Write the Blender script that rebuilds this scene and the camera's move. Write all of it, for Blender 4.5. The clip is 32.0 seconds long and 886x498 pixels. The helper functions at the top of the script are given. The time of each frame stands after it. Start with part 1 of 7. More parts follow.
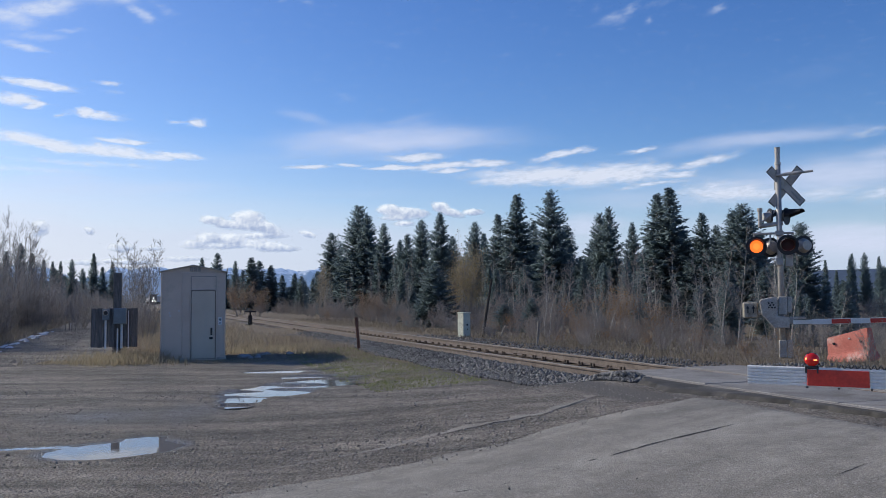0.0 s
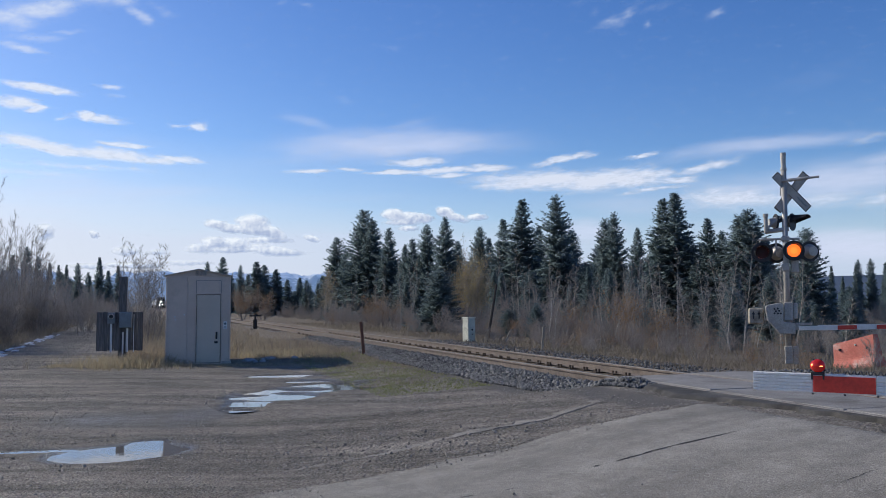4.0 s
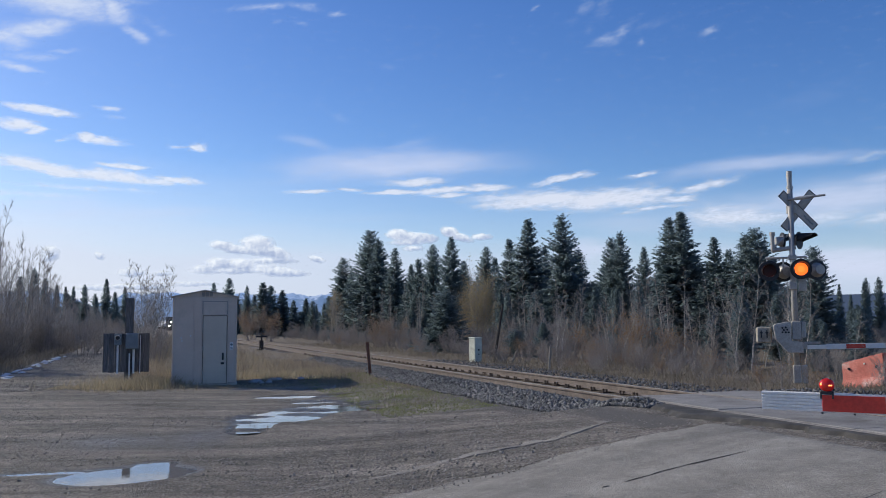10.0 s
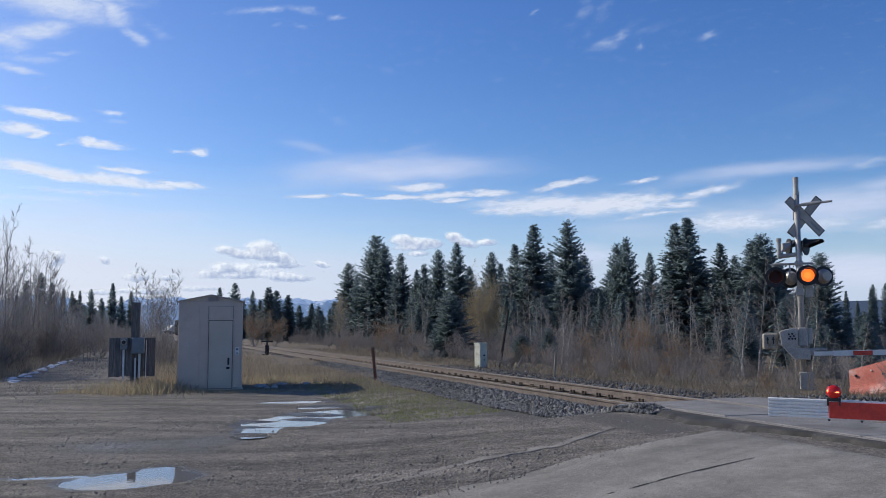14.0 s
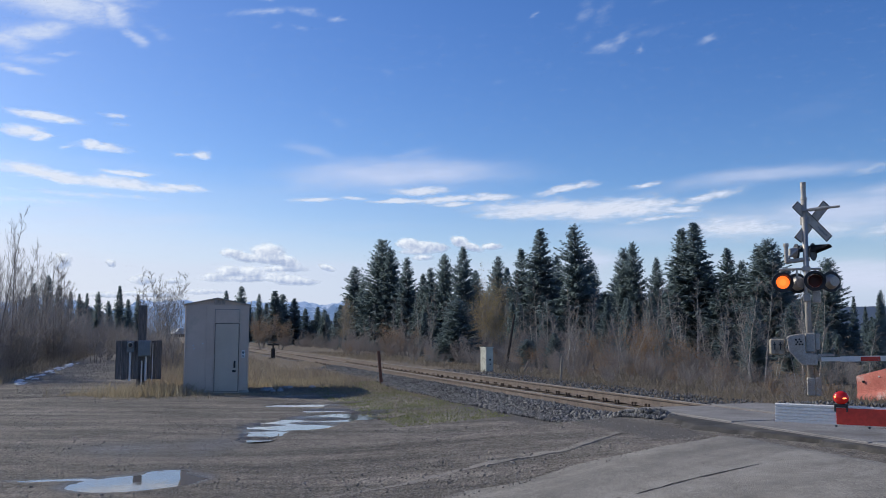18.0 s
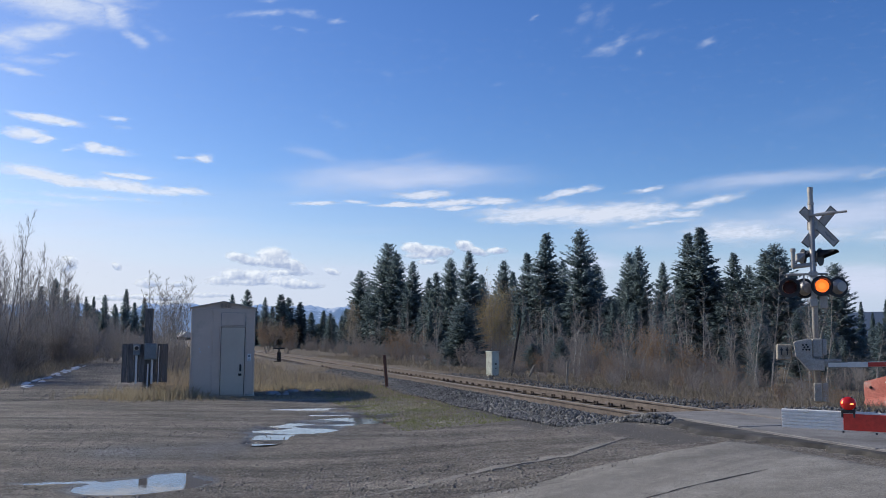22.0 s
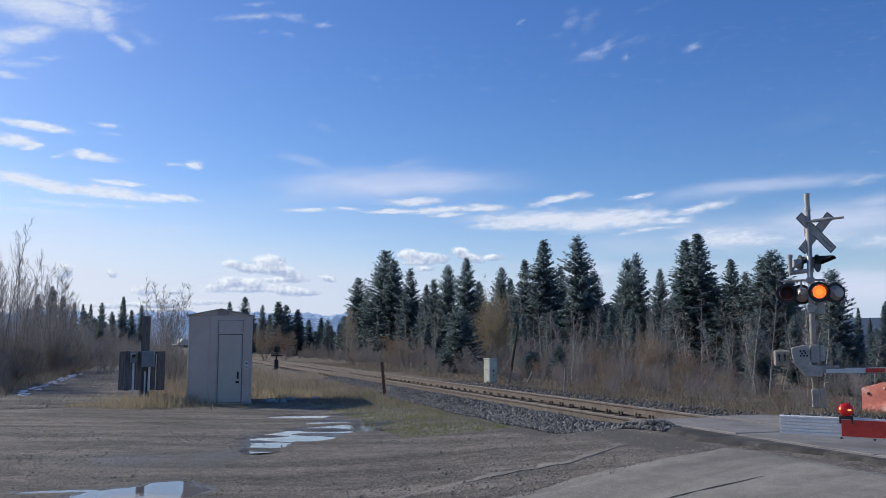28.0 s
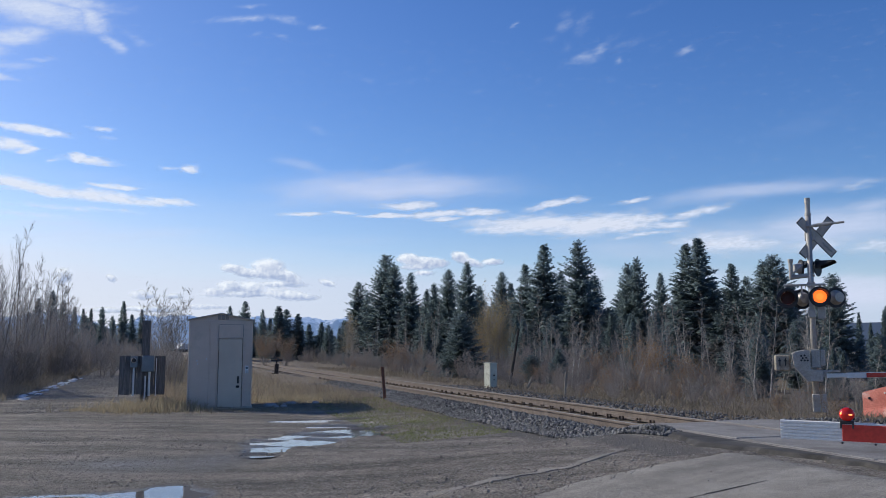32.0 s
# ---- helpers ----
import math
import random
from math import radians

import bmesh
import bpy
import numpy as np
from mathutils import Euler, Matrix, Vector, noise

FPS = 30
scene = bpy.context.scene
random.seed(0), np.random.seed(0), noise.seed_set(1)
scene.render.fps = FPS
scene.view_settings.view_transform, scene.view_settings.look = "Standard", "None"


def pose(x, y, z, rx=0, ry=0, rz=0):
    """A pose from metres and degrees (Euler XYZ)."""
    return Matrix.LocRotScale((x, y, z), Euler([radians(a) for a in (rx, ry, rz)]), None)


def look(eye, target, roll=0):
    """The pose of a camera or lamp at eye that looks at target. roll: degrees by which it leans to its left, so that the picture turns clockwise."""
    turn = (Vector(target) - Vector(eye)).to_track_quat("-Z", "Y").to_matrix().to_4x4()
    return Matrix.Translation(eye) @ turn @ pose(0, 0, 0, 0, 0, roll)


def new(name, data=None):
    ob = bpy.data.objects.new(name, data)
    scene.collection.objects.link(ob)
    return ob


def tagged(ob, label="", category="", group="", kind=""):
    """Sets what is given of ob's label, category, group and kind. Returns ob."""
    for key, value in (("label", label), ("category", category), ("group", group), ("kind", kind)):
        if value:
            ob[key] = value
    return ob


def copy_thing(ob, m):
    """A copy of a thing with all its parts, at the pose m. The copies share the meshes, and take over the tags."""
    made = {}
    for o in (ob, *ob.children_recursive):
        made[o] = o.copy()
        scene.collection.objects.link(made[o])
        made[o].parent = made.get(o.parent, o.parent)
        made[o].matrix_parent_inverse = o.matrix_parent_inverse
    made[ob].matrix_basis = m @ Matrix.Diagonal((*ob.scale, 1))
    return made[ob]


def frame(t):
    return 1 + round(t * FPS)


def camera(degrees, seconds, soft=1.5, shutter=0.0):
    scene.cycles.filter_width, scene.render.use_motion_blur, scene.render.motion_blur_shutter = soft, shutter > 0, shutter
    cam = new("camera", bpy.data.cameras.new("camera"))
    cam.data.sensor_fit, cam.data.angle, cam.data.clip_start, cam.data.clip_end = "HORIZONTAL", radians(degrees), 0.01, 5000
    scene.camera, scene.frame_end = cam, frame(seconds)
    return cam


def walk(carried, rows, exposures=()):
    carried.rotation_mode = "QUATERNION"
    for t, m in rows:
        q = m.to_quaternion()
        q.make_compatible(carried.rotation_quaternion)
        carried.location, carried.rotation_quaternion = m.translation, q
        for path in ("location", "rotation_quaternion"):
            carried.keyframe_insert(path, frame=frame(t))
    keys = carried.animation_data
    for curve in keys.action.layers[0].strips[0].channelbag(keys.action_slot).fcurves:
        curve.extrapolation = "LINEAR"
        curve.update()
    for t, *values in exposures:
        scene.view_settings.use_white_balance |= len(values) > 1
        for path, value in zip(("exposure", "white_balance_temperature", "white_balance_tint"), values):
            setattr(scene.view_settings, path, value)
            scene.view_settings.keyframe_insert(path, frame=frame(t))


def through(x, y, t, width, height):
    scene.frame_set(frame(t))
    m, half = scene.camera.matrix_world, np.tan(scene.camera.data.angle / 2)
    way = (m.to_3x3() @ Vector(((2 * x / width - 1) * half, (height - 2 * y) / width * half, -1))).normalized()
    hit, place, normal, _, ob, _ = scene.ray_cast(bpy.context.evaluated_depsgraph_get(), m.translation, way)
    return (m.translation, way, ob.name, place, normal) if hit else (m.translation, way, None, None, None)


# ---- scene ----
# ---------------------------------------------------------------- camera and its path
EYE = (0.0, 0.0, 1.55)
TURNS = [
    (0, 93.370, 0.349, 0.021),
    (0.5, 93.393, 0.318, 0.065),
    (1, 93.424, 0.285, 0.108),
    (1.5, 93.458, 0.261, 0.158),
    (2, 93.490, 0.251, 0.203),
    (2.5, 93.522, 0.219, 0.240),
    (3, 93.563, 0.175, 0.275),
    (3.5, 93.611, 0.151, 0.308),
    (5.5, 94.001, 0.231, 0.473),
    (6, 94.111, 0.225, 0.511),
    (6.5, 94.249, 0.256, 0.530),
    (7, 94.401, 0.300, 0.551),
    (7.5, 94.556, 0.347, 0.579),
    (8, 94.713, 0.393, 0.601),
    (8.5, 94.834, 0.421, 0.633),
    (9, 94.908, 0.421, 0.675),
    (9.5, 94.962, 0.401, 0.718),
    (10, 95.005, 0.375, 0.763),
    (10.5, 95.043, 0.359, 0.810),
    (11, 95.080, 0.344, 0.862),
    (11.5, 95.121, 0.308, 0.912),
    (12, 95.173, 0.285, 0.953),
    (12.5, 95.228, 0.275, 0.994),
    (13, 95.278, 0.253, 1.037),
    (13.5, 95.323, 0.227, 1.076),
    (14, 95.358, 0.202, 1.120),
    (14.5, 95.392, 0.179, 1.170),
    (16.5, 95.533, 0.073, 1.374),
    (17, 95.561, 0.029, 1.415),
    (17.5, 95.593, -0.008, 1.462),
    (18, 95.624, -0.031, 1.514),
    (18.5, 95.654, -0.053, 1.565),
    (19, 95.695, -0.075, 1.613),
    (19.5, 95.735, -0.101, 1.660),
    (20, 95.764, -0.133, 1.710),
    (20.5, 95.789, -0.156, 1.762),
    (21, 95.821, -0.175, 1.812),
    (21.5, 95.857, -0.203, 1.856),
    (22, 95.892, -0.218, 1.888),
    (22.5, 95.929, -0.216, 1.900),
    (23, 95.967, -0.213, 1.892),
    (23.5, 96.012, -0.197, 1.867),
    (24, 96.057, -0.167, 1.839),
    (24.5, 96.090, -0.145, 1.810),
    (25, 96.120, -0.136, 1.774),
    (25.5, 96.160, -0.118, 1.738),
    (27.5, 96.305, -0.096, 1.777),
    (28, 96.346, -0.087, 1.737),
    (28.5, 96.395, -0.078, 1.706),
    (29, 96.438, -0.086, 1.691),
    (29.5, 96.472, -0.086, 1.690),
    (30, 96.509, -0.079, 1.700),
    (30.5, 96.546, -0.091, 1.719),
    (31, 96.584, -0.092, 1.743),
    (31.5, 96.617, -0.083, 1.759),
    (32, 96.640, -0.103, 1.761),
]
cam = camera(54.0, 32.0, soft=0.9)
walk(cam, [(t, pose(*EYE, rx, ry, rz)) for t, rx, ry, rz in TURNS], exposures=[(0.0, 0.0, 6250.0, 7.0), (32.0, 0.0, 6250.0, 7.0)])

# ---------------------------------------------------------------- sky and sun
SUN_AZ, SUN_EL = -64.0, 30.0      # degrees from +y towards +x, degrees up
world = bpy.data.worlds.new("world")
scene.world = world
world.use_nodes = True
wn = world.node_tree
sky = wn.nodes.new("ShaderNodeTexSky")
sky.sky_type = "NISHITA"
sky.sun_disc = False
sky.sun_elevation = radians(SUN_EL)
sky.sun_rotation = radians(SUN_AZ)
sky.altitude = 700
sky.air_density, sky.dust_density, sky.ozone_density = 1.0, 1.1, 3.0
tone = wn.nodes.new("ShaderNodeHueSaturation")
tone.inputs["Hue"].default_value, tone.inputs["Saturation"].default_value = 0.515, 1.27
wn.links.new(sky.outputs[0], tone.inputs["Color"])
wn.links.new(tone.outputs[0], wn.nodes["Background"].inputs[0])
wn.nodes["Background"].inputs[1].default_value = 0.129

sun = new("sun", bpy.data.lights.new("sun", "SUN"))
sun.data.energy, sun.data.angle, sun.data.color = 4.1, radians(0.5), (1.0, 0.92, 0.8)
sa, se = radians(SUN_AZ), radians(SUN_EL)
sun.matrix_world = look((200 * math.sin(sa) * math.cos(se), 200 * math.cos(sa) * math.cos(se), 200 * math.sin(se)), (0, 0, 0))

# ---------------------------------------------------------------- mesh helpers
rng = np.random.default_rng(7)


def mesh_of(name, verts, faces, mats, smooth=False, slots=None):
    me = bpy.data.meshes.new(name)
    me.from_pydata([tuple(v) for v in verts], [], [tuple(f) for f in faces])
    for m in (mats if isinstance(mats, (list, tuple)) else [mats]):
        me.materials.append(m)
    if slots is not None:
        me.polygons.foreach_set("material_index", slots)
    if smooth:
        me.polygons.foreach_set("use_smooth", [True] * len(me.polygons))
    me.update()
    return me


def fast_mesh(name, verts, faces, mat, smooth=False):
    """A mesh of equal polygons from arrays."""
    verts, faces = np.asarray(verts, np.float32), np.asarray(faces, np.int32)
    me = bpy.data.meshes.new(name)
    k = faces.shape[1]
    me.vertices.add(len(verts))
    me.vertices.foreach_set("co", verts.ravel())
    me.loops.add(faces.size)
    me.loops.foreach_set("vertex_index", faces.ravel())
    me.polygons.add(len(faces))
    me.polygons.foreach_set("loop_start", np.arange(0, faces.size, k, dtype=np.int32))
    me.materials.append(mat)
    if smooth:
        me.polygons.foreach_set("use_smooth", np.ones(len(faces), bool))
    me.update()
    me.validate()
    return me


def part(name, bm, mat, parent=None, label="", smooth=False):
    """Links a bmesh as one mesh object under a thing or a part."""
    me = bpy.data.meshes.new(name)
    bm.to_mesh(me)
    bm.free()
    for m in (mat if isinstance(mat, (list, tuple)) else [mat]):
        me.materials.append(m)
    if smooth:
        for p in me.polygons:
            p.use_smooth = True
    ob = new(name, me)
    ob.parent = parent
    return tagged(ob, label)


def piece(name, me, parent=None, m=None, label=""):
    ob = new(name, me)
    ob.parent = parent
    if m is not None:
        ob.matrix_basis = m
    return tagged(ob, label)


def empty(name, m, label, category, group="", kind=""):
    ob = new(name)
    ob.empty_display_size = 0.2
    ob.matrix_basis = m
    return tagged(ob, label, category, group, kind)


def box(bm, sx, sy, sz, m=None, bevel=0.0, seg=1):
    """A bevelled box of that size centred on m."""
    geo = bmesh.ops.create_cube(bm, size=1.0, matrix=(m or Matrix()) @ Matrix.Diagonal((sx, sy, sz, 1)))
    if bevel:
        edges = list({e for v in geo["verts"] for e in v.link_edges})
        bmesh.ops.bevel(bm, geom=edges, offset=bevel, segments=seg, affect="EDGES", profile=0.5)
    return bm


def rod(bm, a, b, r0, r1=None, n=10, caps=True):
    """A round bar from a to b."""
    a, b = Vector(a), Vector(b)
    d = b - a
    m = Matrix.Translation((a + b) / 2) @ d.to_track_quat("Z", "Y").to_matrix().to_4x4()
    bmesh.ops.create_cone(bm, cap_ends=caps, segments=n, radius1=r0, radius2=r0 if r1 is None else r1, depth=d.length, matrix=m)
    return bm


def prism(bm, outline, depth, m=None):
    """A flat outline in x, z, given thickness along y."""
    m = m or Matrix()
    a = [bm.verts.new(m @ Vector((x, -depth / 2, z))) for x, z in outline]
    b = [bm.verts.new(m @ Vector((x, depth / 2, z))) for x, z in outline]
    n = len(a)
    bm.faces.new(a)
    bm.faces.new(b[::-1])
    for i in range(n):
        bm.faces.new((a[i], b[i], b[(i + 1) % n], a[(i + 1) % n]))
    bmesh.ops.recalc_face_normals(bm, faces=bm.faces)
    return bm


def B():
    return bmesh.new()


def T(x, y, z, rx=0, ry=0, rz=0):
    return pose(x, y, z, rx, ry, rz)


# ---------------------------------------------------------------- materials
def shader(name):
    m = bpy.data.materials.new(name)
    m.use_nodes = True
    nt = m.node_tree
    return m, nt, nt.nodes["Principled BSDF"]


def tex_noise(nt, scale, detail=4.0, rough=0.55, vec=None, stretch=None):
    n = nt.nodes.new("ShaderNodeTexNoise")
    n.inputs["Scale"].default_value, n.inputs["Detail"].default_value, n.inputs["Roughness"].default_value = scale, detail, rough
    if vec is None:
        vec = nt.nodes.new("ShaderNodeTexCoord").outputs["Object"]
    if stretch:
        mp = nt.nodes.new("ShaderNodeMapping")
        mp.inputs["Scale"].default_value = stretch
        nt.links.new(vec, mp.inputs[0])
        vec = mp.outputs[0]
    nt.links.new(vec, n.inputs["Vector"])
    return n.outputs["Fac"]


def ramp(nt, fac, stops):
    r = nt.nodes.new("ShaderNodeValToRGB")
    el = r.color_ramp.elements
    while len(el) < len(stops):
        el.new(0.5)
    for e, (p, c) in zip(el, stops):
        e.position = p
        e.color = (*c, 1) if len(c) == 3 else c
    nt.links.new(fac, r.inputs[0])
    return r.outputs[0]


def grey(v):
    return (v, v, v)


def mix(nt, fac, a, b, mode="MIX"):
    n = nt.nodes.new("ShaderNodeMix")
    n.data_type, n.blend_type = "RGBA", mode
    for key, val in ((0, fac), (6, a), (7, b)):
        if isinstance(val, (int, float)):
            n.inputs[key].default_value = val
        elif isinstance(val, tuple):
            n.inputs[key].default_value = (*val, 1)
        else:
            nt.links.new(val, n.inputs[key])
    return n.outputs[2]


def calc(nt, op, a, b=0.0, clamp=False):
    n = nt.nodes.new("ShaderNodeMath")
    n.operation, n.use_clamp = op, clamp
    for i, val in enumerate((a, b)):
        if isinstance(val, (int, float)):
            n.inputs[i].default_value = val
        else:
            nt.links.new(val, n.inputs[i])
    return n.outputs[0]


def bump(nt, bsdf, height, strength, dist):
    b = nt.nodes.new("ShaderNodeBump")
    b.inputs["Strength"].default_value, b.inputs["Distance"].default_value = strength, dist
    nt.links.new(height, b.inputs["Height"])
    nt.links.new(b.outputs[0], bsdf.inputs["Normal"])


def surface(name, dark, light, scale=6.0, rough=0.7, metal=0.0, fine=60.0, relief=0.3, depth=0.004, vary=0.0, stretch=None, stain=None, stain_scale=1.5, grain=0.35):
    """A worn surface: two tones, fine grain, stains and relief."""
    m, nt, bs = shader(name)
    big = tex_noise(nt, scale, 5, 0.6, stretch=stretch)
    small = tex_noise(nt, fine, 3, 0.6, stretch=stretch)
    col = ramp(nt, big, [(0.32, dark), (0.68, light)])
    col = mix(nt, grain, col, ramp(nt, small, [(0.3, grey(0.25)), (0.7, grey(0.75))]), "OVERLAY")
    if stain:
        s = tex_noise(nt, stain_scale, 6, 0.7)
        col = mix(nt, ramp(nt, s, [(0.55, grey(0)), (0.68, grey(1))]), col, stain)
    if vary:
        oi = nt.nodes.new("ShaderNodeObjectInfo").outputs["Random"]
        hv = nt.nodes.new("ShaderNodeHueSaturation")
        nt.links.new(calc(nt, "MULTIPLY_ADD", oi, vary), hv.inputs["Value"])
        hv.inputs["Value"].default_value = 1.0
        nd = hv.inputs["Value"].links[0].from_node
        nd.inputs[2].default_value = 1.0 - vary / 2
        nt.links.new(col, hv.inputs["Color"])
        col = hv.outputs[0]
    nt.links.new(col, bs.inputs["Base Color"])
    bs.inputs["Metallic"].default_value = metal
    if rough > 0.74:
        bs.inputs["Specular IOR Level"].default_value = 0.2
    nt.links.new(calc(nt, "MULTIPLY_ADD", big, 0.3), bs.inputs["Roughness"])
    bs.inputs["Roughness"].links[0].from_node.inputs[2].default_value = rough - 0.15
    bump(nt, bs, small, relief, depth)
    return m


def leafy(name, dark, light, rough=0.75, gloss=0.25, through=0.0):
    """Leaves, needles, grass or twigs, each island a little different."""
    m, nt, bs = shader(name)
    isl = nt.nodes.new("ShaderNodeNewGeometry").outputs["Random Per Island"]
    big = tex_noise(nt, 0.9, 3)
    fac = calc(nt, "ADD", calc(nt, "MULTIPLY", isl, 0.6), calc(nt, "MULTIPLY", big, 0.4))
    nt.links.new(ramp(nt, fac, [(0.15, dark), (0.85, light)]), bs.inputs["Base Color"])
    bs.inputs["Roughness"].default_value = rough
    bs.inputs["Specular IOR Level"].default_value = gloss
    if through:
        tr = nt.nodes.new("ShaderNodeBsdfTranslucent")
        tr.inputs[0].default_value = (*light, 1)
        ms = nt.nodes.new("ShaderNodeMixShader")
        ms.inputs[0].default_value = through
        nt.links.new(bs.outputs[0], ms.inputs[1])
        nt.links.new(tr.outputs[0], ms.inputs[2])
        nt.links.new(ms.outputs[0], nt.nodes["Material Output"].inputs[0])
    return m


def glow(name, colour, strength, base=(0.3, 0.02, 0.01)):
    m, nt, bs = shader(name)
    bs.inputs["Base Color"].default_value = (*base, 1)
    bs.inputs["Emission Color"].default_value = (*colour, 1)
    bs.inputs["Emission Strength"].default_value = strength
    bs.inputs["Roughness"].default_value = 0.3
    return m


GALV = surface("galvanised_steel", (0.34, 0.312, 0.278), (0.49, 0.455, 0.41), 5, 0.5, 0.35, 40, 0.15, 0.002, stain=(0.3, 0.26, 0.22), stain_scale=2.5)
ALU = surface("weathered_aluminium", (0.525, 0.42, 0.345), (0.615, 0.505, 0.42), 1.2, 0.6, 0.1, 30, 0.05, 0.001, stain=(0.473, 0.402, 0.325), stain_scale=1.1, grain=0.08)
ALU_DOOR = surface("aluminium_door", (0.494, 0.42, 0.339), (0.586, 0.506, 0.414), 1.1, 0.6, 0.1, 30, 0.05, 0.001, stain=(0.437, 0.402, 0.356), stain_scale=1.0, grain=0.08)
BLACK = surface("black_paint", (0.012, 0.012, 0.014), (0.03, 0.03, 0.033), 4, 0.55, 0.0, 50, 0.1, 0.001)
DARKGAP = surface("dark_rubber", (0.06, 0.055, 0.05), (0.12, 0.11, 0.1), 4, 0.7, 0.0, 50, 0.1, 0.001)
WHITE = surface("white_paint", (0.62, 0.62, 0.61), (0.78, 0.78, 0.77), 5, 0.5, 0.0, 50, 0.12, 0.002, stain=(0.45, 0.43, 0.4), stain_scale=3)
SIGNBACK = surface("weathered_sign_back", (0.4, 0.355, 0.3), (0.58, 0.525, 0.455), 4, 0.6, 0.1, 40, 0.15, 0.002, stain=(0.3, 0.265, 0.225), stain_scale=3)
REFLECT = surface("white_reflective_sheet", (0.7, 0.675, 0.63), (0.78, 0.755, 0.71), 3, 0.35, 0.0, 40, 0.05, 0.001)
CREAM = surface("cream_green_enamel", (0.46, 0.46, 0.37), (0.58, 0.58, 0.48), 5, 0.55, 0.0, 50, 0.12, 0.002, stain=(0.36, 0.34, 0.27), stain_scale=4)
RED = surface("red_reflective_sheet", (0.5, 0.028, 0.02), (0.62, 0.05, 0.03), 3, 0.35, 0.0, 40, 0.06, 0.001)
BARRIER = surface("red_painted_concrete", (0.42, 0.125, 0.095), (0.55, 0.21, 0.165), 3, 0.8, 0.0, 30, 0.4, 0.01, stain=(0.56, 0.45, 0.4), stain_scale=2.2)
RUST = surface("rusted_steel", (0.14, 0.07, 0.05), (0.25, 0.13, 0.09), 8, 0.8, 0.2, 60, 0.4, 0.003)
RAIL = surface("rail_steel", (0.0935, 0.0726, 0.0616), (0.182, 0.146, 0.125), 6, 0.6, 0.3, 40, 0.3, 0.003)
RAILTOP = surface("polished_rail_head", (0.165, 0.148, 0.134), (0.24, 0.218, 0.198), 5, 0.85, 0.0, 40, 0.1, 0.001)
TIE = surface("creosoted_timber", (0.0517, 0.0391, 0.031), (0.138, 0.103, 0.0805), 5, 0.85, 0.0, 40, 0.5, 0.006, vary=0.5, stretch=(1, 8, 8))
CREO = surface("dark_brown_planks", (0.088, 0.0825, 0.0803), (0.171, 0.16, 0.152), 4, 0.8, 0.0, 30, 0.4, 0.004, vary=0.4, stretch=(8, 8, 1))
CONCRETE = surface("worn_concrete", (0.16, 0.148, 0.135), (0.258, 0.243, 0.226), 1.7, 0.85, 0.0, 50, 0.4, 0.006, vary=0.3, stain=(0.138, 0.124, 0.11), stain_scale=1.4, grain=0.6)
BOXGREY = surface("grey_blue_enamel", (0.12, 0.15, 0.17), (0.17, 0.2, 0.22), 4, 0.45, 0.0, 40, 0.1, 0.001)
TAN = surface("tan_enamel", (0.3, 0.26, 0.2), (0.46, 0.4, 0.31), 5, 0.6, 0.0, 40, 0.2, 0.003, stain=(0.2, 0.15, 0.1), stain_scale=3)
PVC = surface("grey_conduit", (0.5, 0.51, 0.52), (0.62, 0.63, 0.64), 4, 0.5, 0.0, 40, 0.1, 0.001)
WEATHERWOOD = surface("weathered_wood", (0.2, 0.18, 0.15), (0.36, 0.33, 0.28), 3, 0.85, 0.0, 30, 0.4, 0.004, stretch=(8, 8, 1))
DARKWOOD = surface("dark_wood", (0.035, 0.03, 0.026), (0.08, 0.07, 0.06), 3, 0.85, 0.0, 30, 0.4, 0.004, stretch=(8, 8, 1))
STONE = surface("crushed_rock", (0.176, 0.176, 0.182), (0.396, 0.396, 0.407), 9, 0.85, 0.0, 60, 0.4, 0.006)
SNOW = surface("old_snow", (0.46, 0.46, 0.47), (0.64, 0.64, 0.65), 3, 0.7, 0.0, 30, 0.3, 0.01)
BARK = surface("dark_bark", (0.144, 0.122, 0.108), (0.3, 0.264, 0.234), 8, 0.9, 0.0, 40, 0.5, 0.01)
BIRCH = surface("pale_bark", (0.22, 0.204, 0.182), (0.506, 0.484, 0.44), 6, 0.8, 0.0, 40, 0.3, 0.006, stain=(0.088, 0.077, 0.066), stain_scale=7)
TWIG = leafy("grey_brown_twigs", (0.168, 0.149, 0.134), (0.36, 0.326, 0.298), through=0.2)
TWIG_DARK = leafy("dark_twigs", (0.185, 0.168, 0.163), (0.38, 0.352, 0.338), through=0.25)
TWIG_RED = leafy("red_brown_twigs", (0.168, 0.144, 0.13), (0.345, 0.302, 0.272), through=0.2)
NEEDLE = leafy("spruce_needles", (0.155, 0.204, 0.222), (0.188, 0.242, 0.249), 0.8, 0.12, 0.65)
YELLOW = leafy("yellow_leaves", (0.22, 0.171, 0.0935), (0.396, 0.319, 0.176), through=0.3)
ORANGE = leafy("orange_leaves", (0.187, 0.116, 0.0605), (0.374, 0.242, 0.127), through=0.3)
GRASS = leafy("dry_golden_grass", (0.196, 0.163, 0.106), (0.448, 0.376, 0.255), through=0.35)
STRAW = leafy("pale_straw", (0.156, 0.126, 0.096), (0.36, 0.3, 0.222), through=0.3)
DULL = leafy("dull_brown_grass", (0.09, 0.0756, 0.0564), (0.24, 0.198, 0.144), through=0.3)
GREEN = leafy("short_green_grass", (0.115, 0.149, 0.046), (0.276, 0.287, 0.115), through=0.3)
LENS_ON = glow("lit_signal_lens", (1.0, 0.135, 0.016), 1.85)
